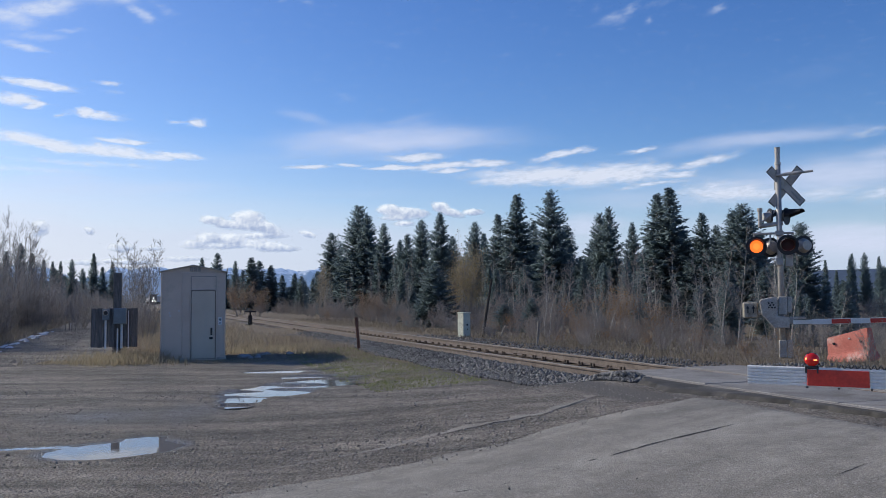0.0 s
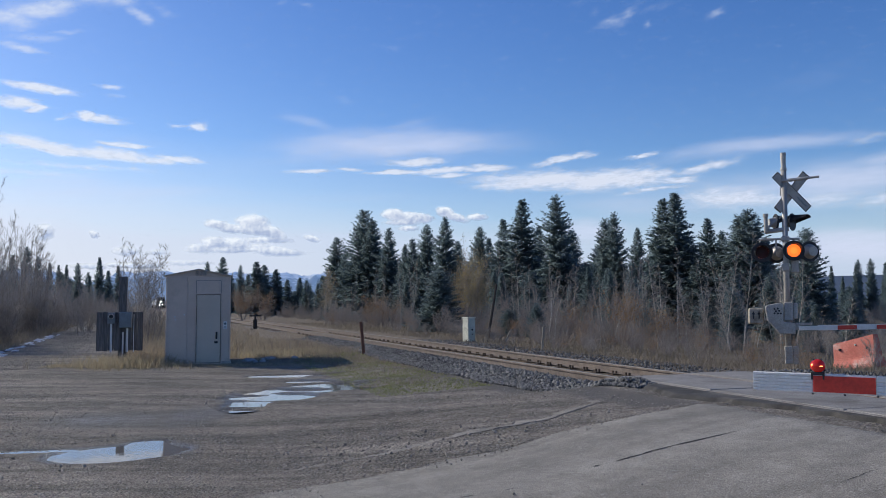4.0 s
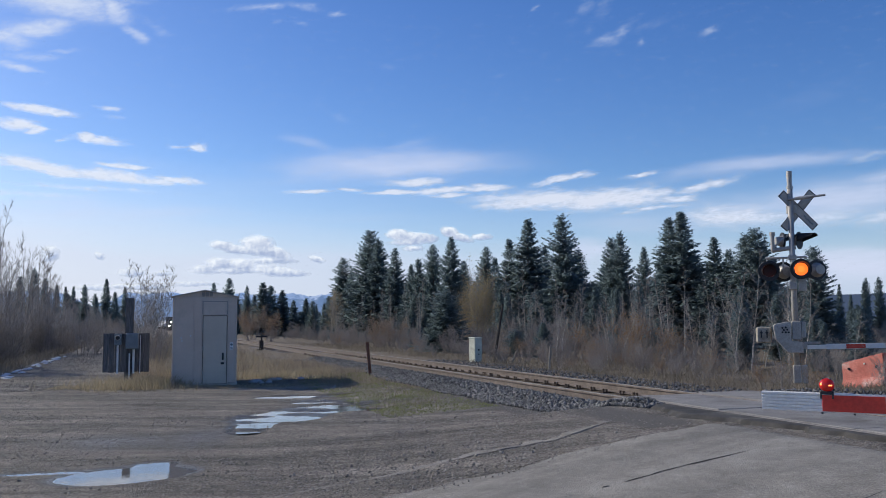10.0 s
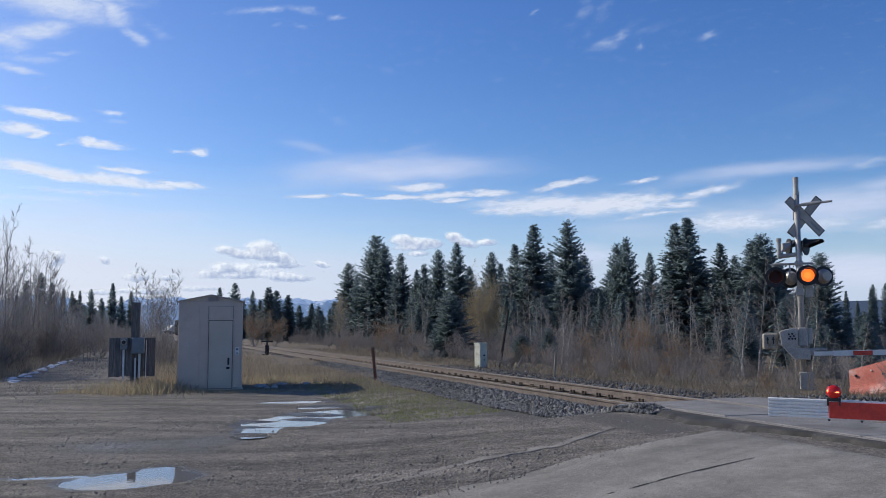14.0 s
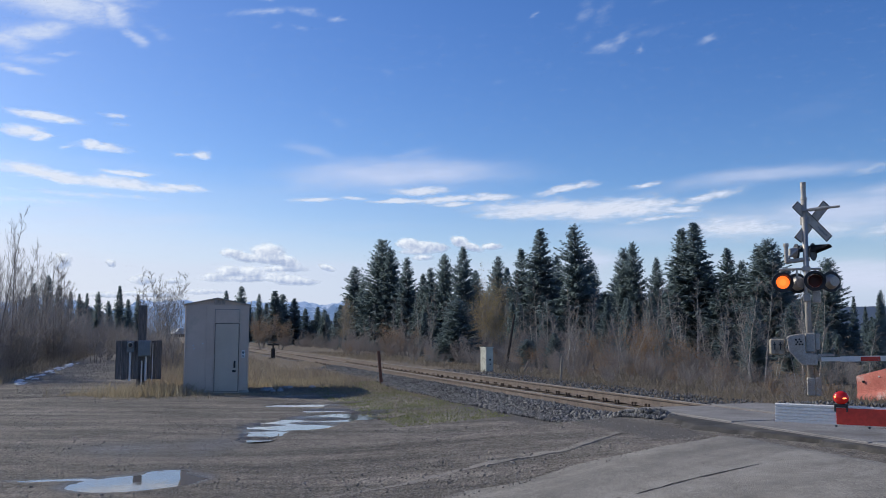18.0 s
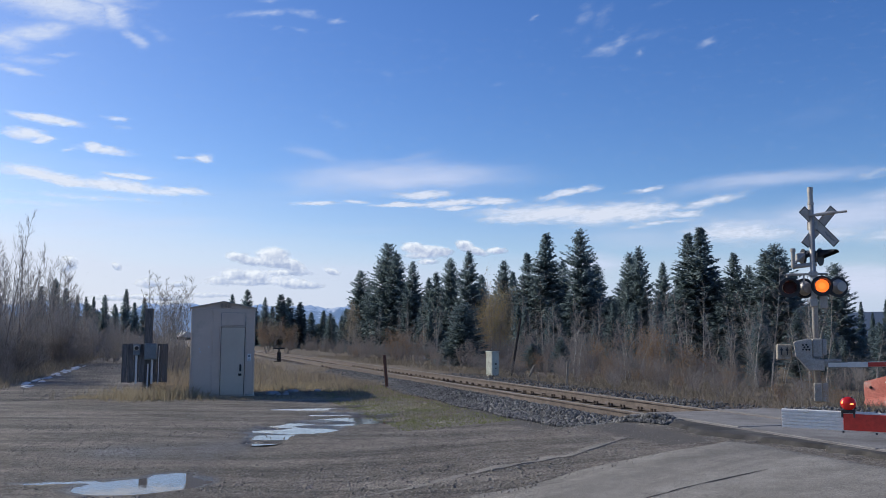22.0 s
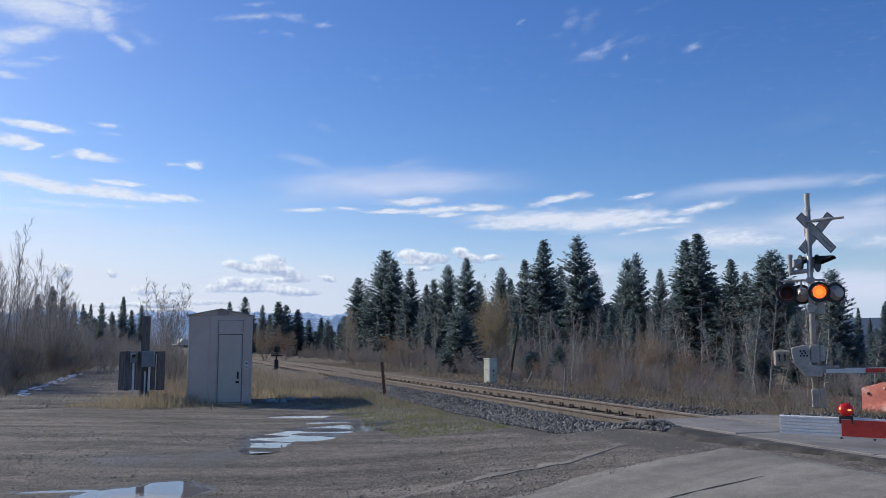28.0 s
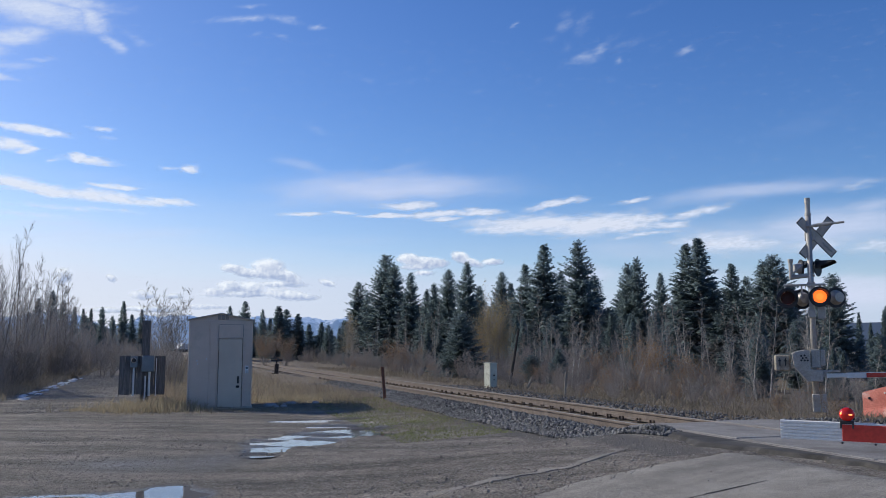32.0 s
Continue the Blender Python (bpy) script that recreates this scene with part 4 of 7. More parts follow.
def back_lamp(parent, m):
    """A lamp of the opposite pair, seen from behind."""
    bm = B()
    bmesh.ops.create_cone(bm, cap_ends=True, segments=26, radius1=0.23, radius2=0.23, depth=0.02, matrix=m @ T(0, 0, 0, 90, 0, 0))
    lamp = part("flashing_lamp", bm, BLACK, parent, "signal lamp seen from behind")
    bm = B()
    bmesh.ops.create_cone(bm, cap_ends=True, segments=20, radius1=0.17, radius2=0.11, depth=0.16, matrix=m @ T(0, -0.09, 0, 90, 0, 0))
    part("housing", bm, GALV, lamp, smooth=False)
    bm = B()
    bmesh.ops.create_cone(bm, cap_ends=False, segments=20, radius1=0.168, radius2=0.168, depth=0.24, matrix=m @ T(0, 0.13, 0, 90, 0, 0))
    part("visor", bm, BLACK, lamp)


def striped_board(parent, length, height, thick, first_white, stripes, m):
    """The arm's board in 16 inch red and white sections, from tip (x = 0) along +x."""
    x, white = 0.0, first_white
    while x < length - 0.05:
        run = min(0.41, length - x)
        bm = B()
        if white and stripes:
            edge = []
            for k in range(6):
                z0, dz = -height / 2 + height * k / 6, height / 6
                edge += [(-thick / 2 + 0.006, z0 + 0.001), (-thick / 2, z0 + 0.005), (-thick / 2, z0 + dz - 0.005), (-thick / 2 + 0.006, z0 + dz - 0.001)]
            prism(bm, edge + [(thick / 2, height / 2), (thick / 2, -height / 2)], run - 0.004, m @ T(x + run / 2, 0, 0, 0, 0, 90) @ Matrix.Diagonal((-1, 1, 1, 1)) @ T(0, 0, 0, 0, 0, 180))
        else:
            box(bm, run - 0.002, thick, height, m @ T(x + run / 2, 0, 0), bevel=0.004)
        sec = part("arm_section", bm, REFLECT, parent, "white section of the gate arm")
        if not white:
            bm = B()
            box(bm, run - 0.006, 0.006, height * 0.84, m @ T(x + run / 2, -thick / 2 - 0.002, -height * 0.02), bevel=0.002)
            part("red_sheet", bm, RED, sec, "red reflective sheet")
        x, white = x + run, not white


def arm_lamp(parent, m, r):
    """A small red gate-arm lamp on a black bracket."""
    bm = B()
    box(bm, r * 1.9, r * 0.9, r * 0.5, m @ T(0, 0, -r * 1.25), bevel=r * 0.1)
    for sx in (-1, 1):
        box(bm, r * 0.3, r * 0.9, r * 1.1, m @ T(sx * r * 0.8, 0, -r * 1.6), bevel=r * 0.06)
        rod(bm, m @ Vector((sx * r * 1.1, 0, -r * 0.75)), m @ Vector((sx * r * 0.8, 0, -r * 0.75)), r * 0.16, n=8)
    base = part("arm_lamp", bm, BLACK, parent, "lit red gate-arm lamp on a black bracket")
    bm = B()
    bmesh.ops.create_uvsphere(bm, u_segments=22, v_segments=14, radius=r, matrix=m @ T(0, 0, -r * 0.1) @ Matrix.Diagonal((1.08, 0.9, 1.0, 1)))
    part("red_lens", bm, RED_LAMP, base, "domed red lens", smooth=True)
    bm = B()
    bmesh.ops.create_uvsphere(bm, u_segments=14, v_segments=8, radius=r * 0.5, matrix=m @ T(r * 0.25, -r * 0.62, -r * 0.12) @ Matrix.Diagonal((1.15, 0.5, 0.32, 1)))
    bmesh.ops.create_uvsphere(bm, u_segments=10, v_segments=6, radius=r * 0.32, matrix=m @ T(-r * 0.62, -r * 0.55, r * 0.0) @ Matrix.Diagonal((0.9, 0.5, 0.8, 1)))
    part("bulb_glow", bm, GATE_GLOW, base, smooth=True)
    for a in (-0.5, 0.5):
        bm = B()
        rod(bm, m @ Vector((a * r, -r * 0.3, r * 0.78)), m @ Vector((a * r, r * 0.3, r * 0.78)), r * 0.12, n=6)
        part("lens_clip", bm, BLACK, base)


def build_far_gate():
    g = empty("crossing_gate", T(7.69, 19.81, 0.2, 0, 0, -21.2), "railway crossing signal mast with lowered striped gate arm", "crossing gate")
    bm = B()
    rod(bm, (0, 0, 0.1), (0, 0, 4.45), 0.066, 0.062, n=18)
    mast = part("mast", bm, GALV, g, "grey galvanised steel mast", smooth=True)
    bm = B()
    rod(bm, (0, 0, 4.3), (0, 0, 4.8), 0.056, n=16)
    rod(bm, (0, 0, 4.4), (0, 0, 4.46), 0.07, n=16)
    rod(bm, (0, 0, 4.68), (0, 0, 4.81), 0.062, n=16)
    part("mast_cap", bm, GALV, mast)
    bm = B()
    box(bm, 0.17, 0.19, 0.4, T(0.0, 0, 0.2), bevel=0.02)
    box(bm, 0.12, 0.16, 0.4, T(0.16, 0, 0.2), bevel=0.015)
    part("mast_base", bm, GALV, g)
    # crossed boards, seen from behind
    for a, dy in ((45, 0.072), (-50, 0.09)):
        bm = B()
        box(bm, 1.12, 0.012, 0.2, T(0.16, dy, 3.91, 0, 0, 27) @ T(0, 0, 0, 0, a, 0), bevel=0.004)
        blade = part("crossbuck_blade", bm, SIGNBACK, g, "grey back of a crossed warning board")
        bm = B()
        for sz in (-1, 1):
            box(bm, 1.11, 0.006, 0.012, T(0.16, dy, 3.91, 0, 0, 27) @ T(0, 0, 0, 0, a, 0) @ T(0, -0.008, sz * 0.093))
        for sx in (-1, 1):
            box(bm, 0.02, 0.006, 0.156, T(0.16, dy, 3.91, 0, 0, 27) @ T(0, 0, 0, 0, a, 0) @ T(sx * 0.545, -0.008, 0))
        part("board_edge", bm, BLACK, blade)
    bm = B()
    for k in range(5):
        box(bm, 0.05, 0.004, 0.035, T(0.16, 0.072, 3.91, 0, 0, 27) @ T(0, 0, 0, 0, 45, 0) @ T(0.2 + 0.06 * k, -0.012, 0.01 * (-1) ** k))
    part("faded_mark", bm, BOXGREY, g)
    bm = B()
    box(bm, 0.22, 0.05, 0.2, T(0.02, 0.03, 3.93), bevel=0.01)
    part("board_clamp", bm, GALV, g)
    bm = B()
    rod(bm, (-0.05, -0.08, 4.15), (0.74, -0.16, 4.2), 0.026, n=12)
    rod(bm, (0.1, -0.095, 4.16), (0.5, -0.135, 4.185), 0.04, n=12)
    part("top_bracket", bm, GALV, g, "thin grey side bracket")
    # upper bracket with side-facing lamps
    bm = B()
    rod(bm, (-0.42, -0.03, 3.0), (0.08, 0, 3.06), 0.05, n=14)
    rod(bm, (-0.41, -0.03, 2.98), (-0.41, -0.03, 3.36), 0.045, n=14)
    rod(bm, (-0.41, -0.03, 3.34), (-0.41, -0.03, 3.42), 0.06, n=14)
    rod(bm, (-0.36, -0.05, 3.1), (-0.08, -0.02, 3.34), 0.022, n=8)
    part("upper_bracket", bm, GALV, g)
    for k, (x, ang) in enumerate(((0.16, 68), (-0.2, 110))):
        bm = B()
        mm = T(x, 0.1, 3.22, 0, 0, ang)
        bmesh.ops.create_cone(bm, cap_ends=True, segments=22, radius1=0.2, radius2=0.2, depth=0.02, matrix=mm @ T(0, 0, 0, 90, 0, 0))
        side = part("side_lamp", bm, BLACK, g, "side-facing signal lamp with a long black visor")
        bm = B()
        bmesh.ops.create_cone(bm, cap_ends=True, segments=18, radius1=0.13, radius2=0.09, depth=0.14, matrix=mm @ T(0, 0.08, 0, -90, 0, 0))
        part("housing", bm, GALV, side)
        bm = B()
        rr = []
        for y, r, tilt in ((0.0, 0.165, 0.0), (-0.36, 0.15, 0.1)):
            rr.append([bm.verts.new(mm @ Vector((r * math.cos(a), y, r * math.sin(a) * (1 if y == 0 else 0.35) + tilt))) for a in [radians(-10 + 200 * i / 14) for i in range(15)]])
        for i in range(14):
            bm.faces.new((rr[0][i], rr[0][i + 1], rr[1][i + 1], rr[1][i]))
        bmesh.ops.solidify(bm, geom=bm.faces[:], thickness=0.008)
        part("visor", bm, BLACK, side)
    # main pair of flashing lamps on a crossarm
    bm = B()
    rod(bm, (-0.58, 0.0, 2.83), (0.3, 0.0, 2.83), 0.026, n=12)
    for x in (-0.2, -0.55, 0.18):
        rod(bm, (x, 0, 2.83), (x, 0, 2.6), 0.02, n=10)
    box(bm, 0.18, 0.16, 0.12, T(0, 0, 2.83), bevel=0.02)
    part("crossarm", bm, GALV, g)
    flash_lamp(g, T(-0.5, -0.16, 2.53, 0, 0, 4), 0.5)
    flash_lamp(g, T(0.17, -0.22, 2.55, 0, 0, 4), 0.0)
    back_lamp(g, T(-0.2, 0.16, 2.52, 0, 0, 28))
    back_lamp(g, T(0.5, 0.16, 2.54, 0, 0, 28))
    bm = B()
    box(bm, 0.16, 0.16, 0.17, T(-0.01, -0.06, 2.18), bevel=0.012)
    box(bm, 0.17, 0.12, 0.28, T(0.19, 0.05, 2.2), bevel=0.012)
    part("junction_box", bm, GALV, g)
    # gate machine
    bm = B()
    prism(bm, [(-0.47, 1.29), (-0.42, 1.33), (-0.18, 1.38), (-0.09, 1.35), (-0.09, 0.95), (0.16, 0.92), (0.16, 0.68), (-0.17, 0.68), (-0.43, 0.98)], 0.26, T(0, -0.16, 0))
    bmesh.ops.bevel(bm, geom=bm.edges[:], offset=0.015, segments=1, affect="EDGES")
    mach = part("gate_machine", bm, GALV, g, "light grey cast gate machine housing")
    bm = B()
    for k, (x, z) in enumerate(((-0.27, 1.24), (-0.2, 1.25), (-0.24, 1.19), (-0.17, 1.2), (-0.27, 1.14), (-0.2, 1.14), (-0.14, 1.14))):
        rod(bm, (x, -0.31, z), (x, -0.285, z), 0.022, n=8)
    part("bolt", bm, BLACK, mach)
    bm = B()
    box(bm, 0.2, 0.22, 0.42, T(0.02, 0.0, 1.18), bevel=0.02)
    box(bm, 0.1, 0.2, 0.36, T(0.17, 0.03, 1.2), bevel=0.015)
    part("mounting_clamp", bm, GALV, g)
    bm = B()
    box(bm, 0.33, 0.2, 0.36, T(-0.67, -0.1, 1.08, 0, 0, 6), bevel=0.03)
    cw = part("counterweight", bm, TAN, g, "tan counterweight block")
    bm = B()
    for x in (-0.72, -0.6):
        box(bm, 0.025, 0.02, 0.17, T(x, -0.205, 1.1), bevel=0.004)
        box(bm, 0.06, 0.02, 0.03, T(x, -0.208, 1.13), bevel=0.004)
    part("weight_bolt", bm, BLACK, cw)
    bm = B()
    rod(bm, (-0.52, -0.1, 1.02), (-0.3, -0.12, 1.0), 0.04, n=10)
    part("weight_arm", bm, GALV, g)
    # arm
    bm = B()
    box(bm, 0.34, 0.1, 0.05, T(0.33, -0.14, 0.905, 0, -1.0, 0), bevel=0.01)
    box(bm, 0.1, 0.12, 0.14, T(0.2, -0.14, 0.84), bevel=0.01)
    part("arm_bracket", bm, GALV, g)
    arm = empty("gate_arm", Matrix(), "", "")
    arm.parent = g
    for key in list(arm.keys()):
        del arm[key]
    striped_board(arm, 6.0, 0.115, 0.04, True, False, T(0.62, -0.14, 0.82, 0, -1.2, 14))
    m = T(0.62, -0.14, 0.82, 0, -1.2, 14)
    bm = B()
    box(bm, 0.4, 0.036, 0.09, m @ T(-0.2, 0, 0), bevel=0.004)
    part("arm_section", bm, REFLECT, arm, "white section of the gate arm")
    arm_lamp(arm, m @ T(1.86, 0, 0.14), 0.06)
    arm_lamp(arm, m @ T(4.2, 0, 0.14), 0.06)
    arm_lamp(arm, m @ T(5.8, 0, 0.14), 0.06)


build_far_gate()


def build_near_gate():
    tip = Vector((2.27, 6.5, 0.0))
    ang = math.degrees(math.atan2(-0.47, 0.88))
    root = tip + Vector((0.88, -0.47, 0)) * 6.2
    zr = float(ground_z(root.x, root.y, False))
    g = empty("near_crossing_gate", T(root.x, root.y, zr, 0, 0, ang), "lowered red and white gate arm with a lit red lamp", "crossing gate")
    z = 0.985 - zr
    bm = B()
    rod(bm, (0.25, 0, 0), (0.25, 0, 4.3), 0.066, n=16)
    part("mast", bm, GALV, g)
    bm = B()
    box(bm, 0.32, 0.32, 0.3, T(0.25, 0, 0.15), bevel=0.02)
    part("mast_base", bm, GALV, g)
    bm = B()
    box(bm, 0.5, 0.26, 0.6, T(0.15, -0.16, z), bevel=0.03)
    part("gate_machine", bm, GALV, g)
    m = T(-6.2, -0.0, z, 0, 0.35, 0)
    bm = B()
    box(bm, 0.2, 0.06, 0.12, T(-0.05, -0.05, z - 0.02), bevel=0.01)
    part("arm_bracket", bm, GALV, g)
    striped_board(g, 6.2, 0.137, 0.03, True, True, m)
    arm_lamp(g, m @ T(0.445, 0.0, 0.13), 0.048)
    # cable coiled along the top of the arm
    pts = []
    for i in range(460):
        u = i / 459
        x = 0.62 + 2.6 * u
        a = x * 150
        pts.append(Vector((x, 0.014 * math.cos(a), 0.082 + 0.015 * math.sin(a))))
    cu = bpy.data.curves.new("coiled_cable", "CURVE")
    cu.dimensions, cu.bevel_depth, cu.bevel_resolution = "3D", 0.005, 1
    sp = cu.splines.new("POLY")
    sp.points.add(len(pts) - 1)
    for p, v in zip(sp.points, pts):
        p.co = (*(m @ v), 1)
    cu.materials.append(BLACK)
    tmp = bpy.data.objects.new("tmp", cu)
    me = bpy.data.meshes.new_from_object(tmp)
    bpy.data.objects.remove(tmp)
    piece("coiled_cable", me, g, label="black coiled cable")
    for x in (0.41, 0.62, 0.83, 1.22):
        bm = B()
        box(bm, 0.012, 0.05, 0.012, m @ T(x, 0, -0.073))
        part("arm_screw", bm, BLACK, g)


build_near_gate()


def build_barrier():
    b = empty("traffic_barrier", T(9.46, 20.2, 0.06, 0, -7, -52), "red painted concrete barrier block, chipped and tilted", "barrier")
    bm = B()
    prism(bm, [(-0.3, 0), (0.3, 0), (0.3, 0.08), (0.17, 0.27), (0.1, 0.74), (-0.1, 0.74), (-0.17, 0.27), (-0.3, 0.08)], 1.0, T(0, 0, 0))
    bmesh.ops.rotate(bm, verts=bm.verts, matrix=Matrix.Rotation(radians(90), 3, "Z"))
    bmesh.ops.bevel(bm, geom=bm.edges[:], offset=0.018, segments=2, affect="EDGES")
    for v in bm.verts:
        v.co.z *= 0.92 + 0.2 * v.co.x
    part("block", bm, BARRIER, b)
    for x in (-0.32, 0.32):
        bm = B()
        box(bm, 0.04, 0.1, 0.055, T(x, -0.13, 0.46), bevel=0.008)
        part("lifting_slot", bm, BLACK, b)
    bm = B()
    rod(bm, (0.05, -0.15, 0.55), (0.05, -0.1, 0.55), 0.02, n=10)
    part("reflector", bm, REFLECT, b)


build_barrier()


def build_trackside():
    c = empty("relay_cabinet", T(0.76, 32.2, 0.16, 0, 0, 38), "small cream-green trackside relay cabinet", "cabinet")
    bm = B()
    box(bm, 0.34, 0.34, 0.9, T(0, 0, 0.46), bevel=0.012)
    body = part("body", bm, CREAM, c)
    bm = B()
    box(bm, 0.38, 0.38, 0.04, T(0, 0, 0.92), bevel=0.01)
    part("lid", bm, CREAM, c)
    bm = B()
    box(bm, 0.3, 0.014, 0.8, T(0, -0.172, 0.46), bevel=0.004)
    door = part("door", bm, CREAM, c)
    for z, rr in ((0.48, 0.035), (0.32, 0.022)):
        bm = B()
        rod(bm, (0.0, -0.2, z), (0.0, -0.17, z), rr, n=10)
        part("lock", bm, BLACK, door)
    bm = B()
    box(bm, 0.012, 0.07, 0.06, T(0.173, 0.08, 0.84))
    part("vent", bm, BLACK, body)

    def stake(name, x, y, dx, h, w, mat, label, cat):
        z = float(ground_z(x, y))
        bm = B()
        rod(bm, (0, 0, -0.1), (dx, 0.02, h), w * 0.5, w * 0.42, n=9)
        bmesh.ops.bevel(bm, geom=[e for e in bm.edges if abs(e.verts[0].co.z - e.verts[1].co.z) < 0.05], offset=w * 0.08, segments=1, affect="EDGES")
        ob = part(name, bm, mat)
        ob.location = (x, y, z)
        tagged(ob, label, cat)
    stake("leaning_pole", 1.45, 32.6, 0.36, 2.15, 0.1, DARKWOOD, "dark leaning wooden pole behind the track", "pole")
    stake("marker_stake", 2.82, 26.4, 0.06, 0.72, 0.07, WEATHERWOOD, "pale weathered marker stake in dry grass", "stake")
    stake("short_stake", 2.15, 33.5, 0.24, 0.42, 0.08, WEATHERWOOD, "short leaning pale stake in brush", "stake")
    # rusty angle-iron post
    bm = B()
    box(bm, 0.085, 0.012, 0.96, T(0, 0, 0.41, 0, -5.5, 0), bevel=0.003)
    box(bm, 0.012, 0.06, 0.96, T(-0.035, 0.03, 0.41, 0, -5.5, 0), bevel=0.003)
    for k in range(5):
        box(bm, 0.02, 0.02, 0.03, T(0.02 - 0.096 * (0.15 * k + 0.12 - 0.41), -0.012, 0.12 + 0.15 * k, 0, -5.5, 0))
    ob = part("rusty_post", bm, RUST)
    ob.location = (-2.37, 24.1, float(ground_z(-2.37, 24.1)))
    tagged(ob, "rusty steel angle post leaning in dry grass", "post")
    # switch stand by the track, far off
    x, y = xy(52.0, -1.6)
    s = empty("switch_stand", T(x, y, 0.1, 0, 0, 12) @ Matrix.Diagonal((0.8, 0.8, 0.85, 1)), "dark low switch stand beside the track", "switch stand")
    bm = B()
    box(bm, 0.3, 0.2, 0.7, T(0, 0, 0.4), bevel=0.04)
    rod(bm, (0, 0, 0.6), (0, 0, 0.98), 0.06, n=10)
    part("stand", bm, DARKWOOD, s)
    bm = B()
    box(bm, 0.85, 0.16, 0.1, T(0, 0, 1.0), bevel=0.02)
    part("target", bm, BLACK, s)
    bm = B()
    box(bm, 0.5, 0.3, 0.12, T(-0.1, 0, 0.06), bevel=0.02)
    part("foot", bm, DARKWOOD, s)
    # boulders beside the hut
    r = random.Random(9)
    for k in range(9):
        bm = B()
        bmesh.ops.create_icosphere(bm, subdivisions=2, radius=1.0)
        sx = r.uniform(0.05, 0.1)
        for v in bm.verts:
            v.co *= 1 + 0.25 * noise.noise(v.co * 1.6 + Vector((k * 7, 0, 0)))
            v.co.x *= sx * 1.4
            v.co.y *= sx
            v.co.z *= sx * 0.7
        bx, by = -5.5 + r.uniform(0, 1.4), 23.6 + r.uniform(-0.3, 0.7)
        ob = part("boulder", bm, STONE)
        ob.location = (bx, by, float(ground_z(bx, by)) + 0.02)
        tagged(ob, "grey weathered stone lying beside the hut", "stone", "stones beside the hut")


build_trackside()
# ---------------------------------------------------------------- trees and brush
def tubes(segs, sides=4):
    """Tapered bars from rows of (p0, p1, r0, r1)."""
    S = np.asarray(segs, float)
    p0, p1, r0, r1 = S[:, 0:3], S[:, 3:6], S[:, 6], S[:, 7]
    d = p1 - p0
    d /= np.linalg.norm(d, axis=1)[:, None] + 1e-9
    ref = np.where(np.abs(d[:, 2:3]) > 0.9, [[1.0, 0, 0]], [[0, 0, 1.0]])
    u = np.cross(d, ref)
    u /= np.linalg.norm(u, axis=1)[:, None]
    v = np.cross(d, u)
    ang = np.arange(sides) * math.tau / sides
    ring = np.cos(ang)[None, :, None] * u[:, None] + np.sin(ang)[None, :, None] * v[:, None]
    V = np.concatenate([p0[:, None] + ring * r0[:, None, None], p1[:, None] + ring * r1[:, None, None]], 1)
    k = np.arange(sides)
    F = np.stack([k, (k + 1) % sides, sides + (k + 1) % sides, sides + k], -1)
    F = F[None] + (2 * sides) * np.arange(len(S))[:, None, None]
    return V.reshape(-1, 3), F.reshape(-1, 4)


def stems(segs, sides=5):
    """Tapered bars joined end to end where one starts at the end of the last."""
    V, F, prev, at = [], [], None, None
    for s in segs:
        p0, p1 = np.array(s[0:3]), np.array(s[3:6])
        rings = []
        for p, rad in ((p0, s[6]), (p1, s[7])):
            b = len(V)
            if p is p0 and at is not None and np.allclose(p0, at):
                rings.append(prev)
                continue
            for k in range(sides):
                a = math.tau * k / sides
                V.append((p[0] + rad * math.cos(a), p[1] + rad * math.sin(a), p[2]))
            rings.append(b)
        for k in range(sides):
            j = (k + 1) % sides
            F.append((rings[0] + k, rings[0] + j, rings[1] + j, rings[1] + k))
        prev, at = rings[1], p1
    return V, F


def ribbons(segs, seed=0):
    """Thin flat twigs from rows of (p0, p1, r0, r1), turned at random."""
    r = np.random.default_rng(seed)
    S = np.asarray(segs, float)
    p0, p1, r0, r1 = S[:, 0:3], S[:, 3:6], S[:, 6:7], S[:, 7:8]
    d = p1 - p0
    u = np.cross(d, r.normal(size=d.shape))
    u /= np.linalg.norm(u, axis=1)[:, None] + 1e-9
    V = np.stack([p0 - u * r0, p0 + u * r0, p1 + u * r1, p1 - u * r1], 1)
    return V.reshape(-1, 3), np.arange(4 * len(S)).reshape(-1, 4)


def sprays(P, D, L, W, r):
    """Diamond-shaped needle sprays at P, along D."""
    n = len(P)
    D = D / (np.linalg.norm(D, axis=1)[:, None] + 1e-9)
    side = np.cross(D, np.array([0, 0, 1.0]))
    side /= np.linalg.norm(side, axis=1)[:, None] + 1e-9
    up = np.cross(side, D)
    roll = r.uniform(-0.9, 0.9, n)[:, None]
    side = side * np.cos(roll) + up * np.sin(roll)
    a, b = P, P + D * L[:, None]
    m = P + D * (L * 0.45)[:, None] - np.array([0, 0, 1.0]) * (L * 0.08)[:, None]
    V = np.stack([a, m + side * (W / 2)[:, None], b, m - side * (W / 2)[:, None]], 1)
    F = np.array([(0, 1, 2), (0, 2, 3)])[None] + 4 * np.arange(n)[:, None, None]
    return V.reshape(-1, 3), F.reshape(-1, 3)


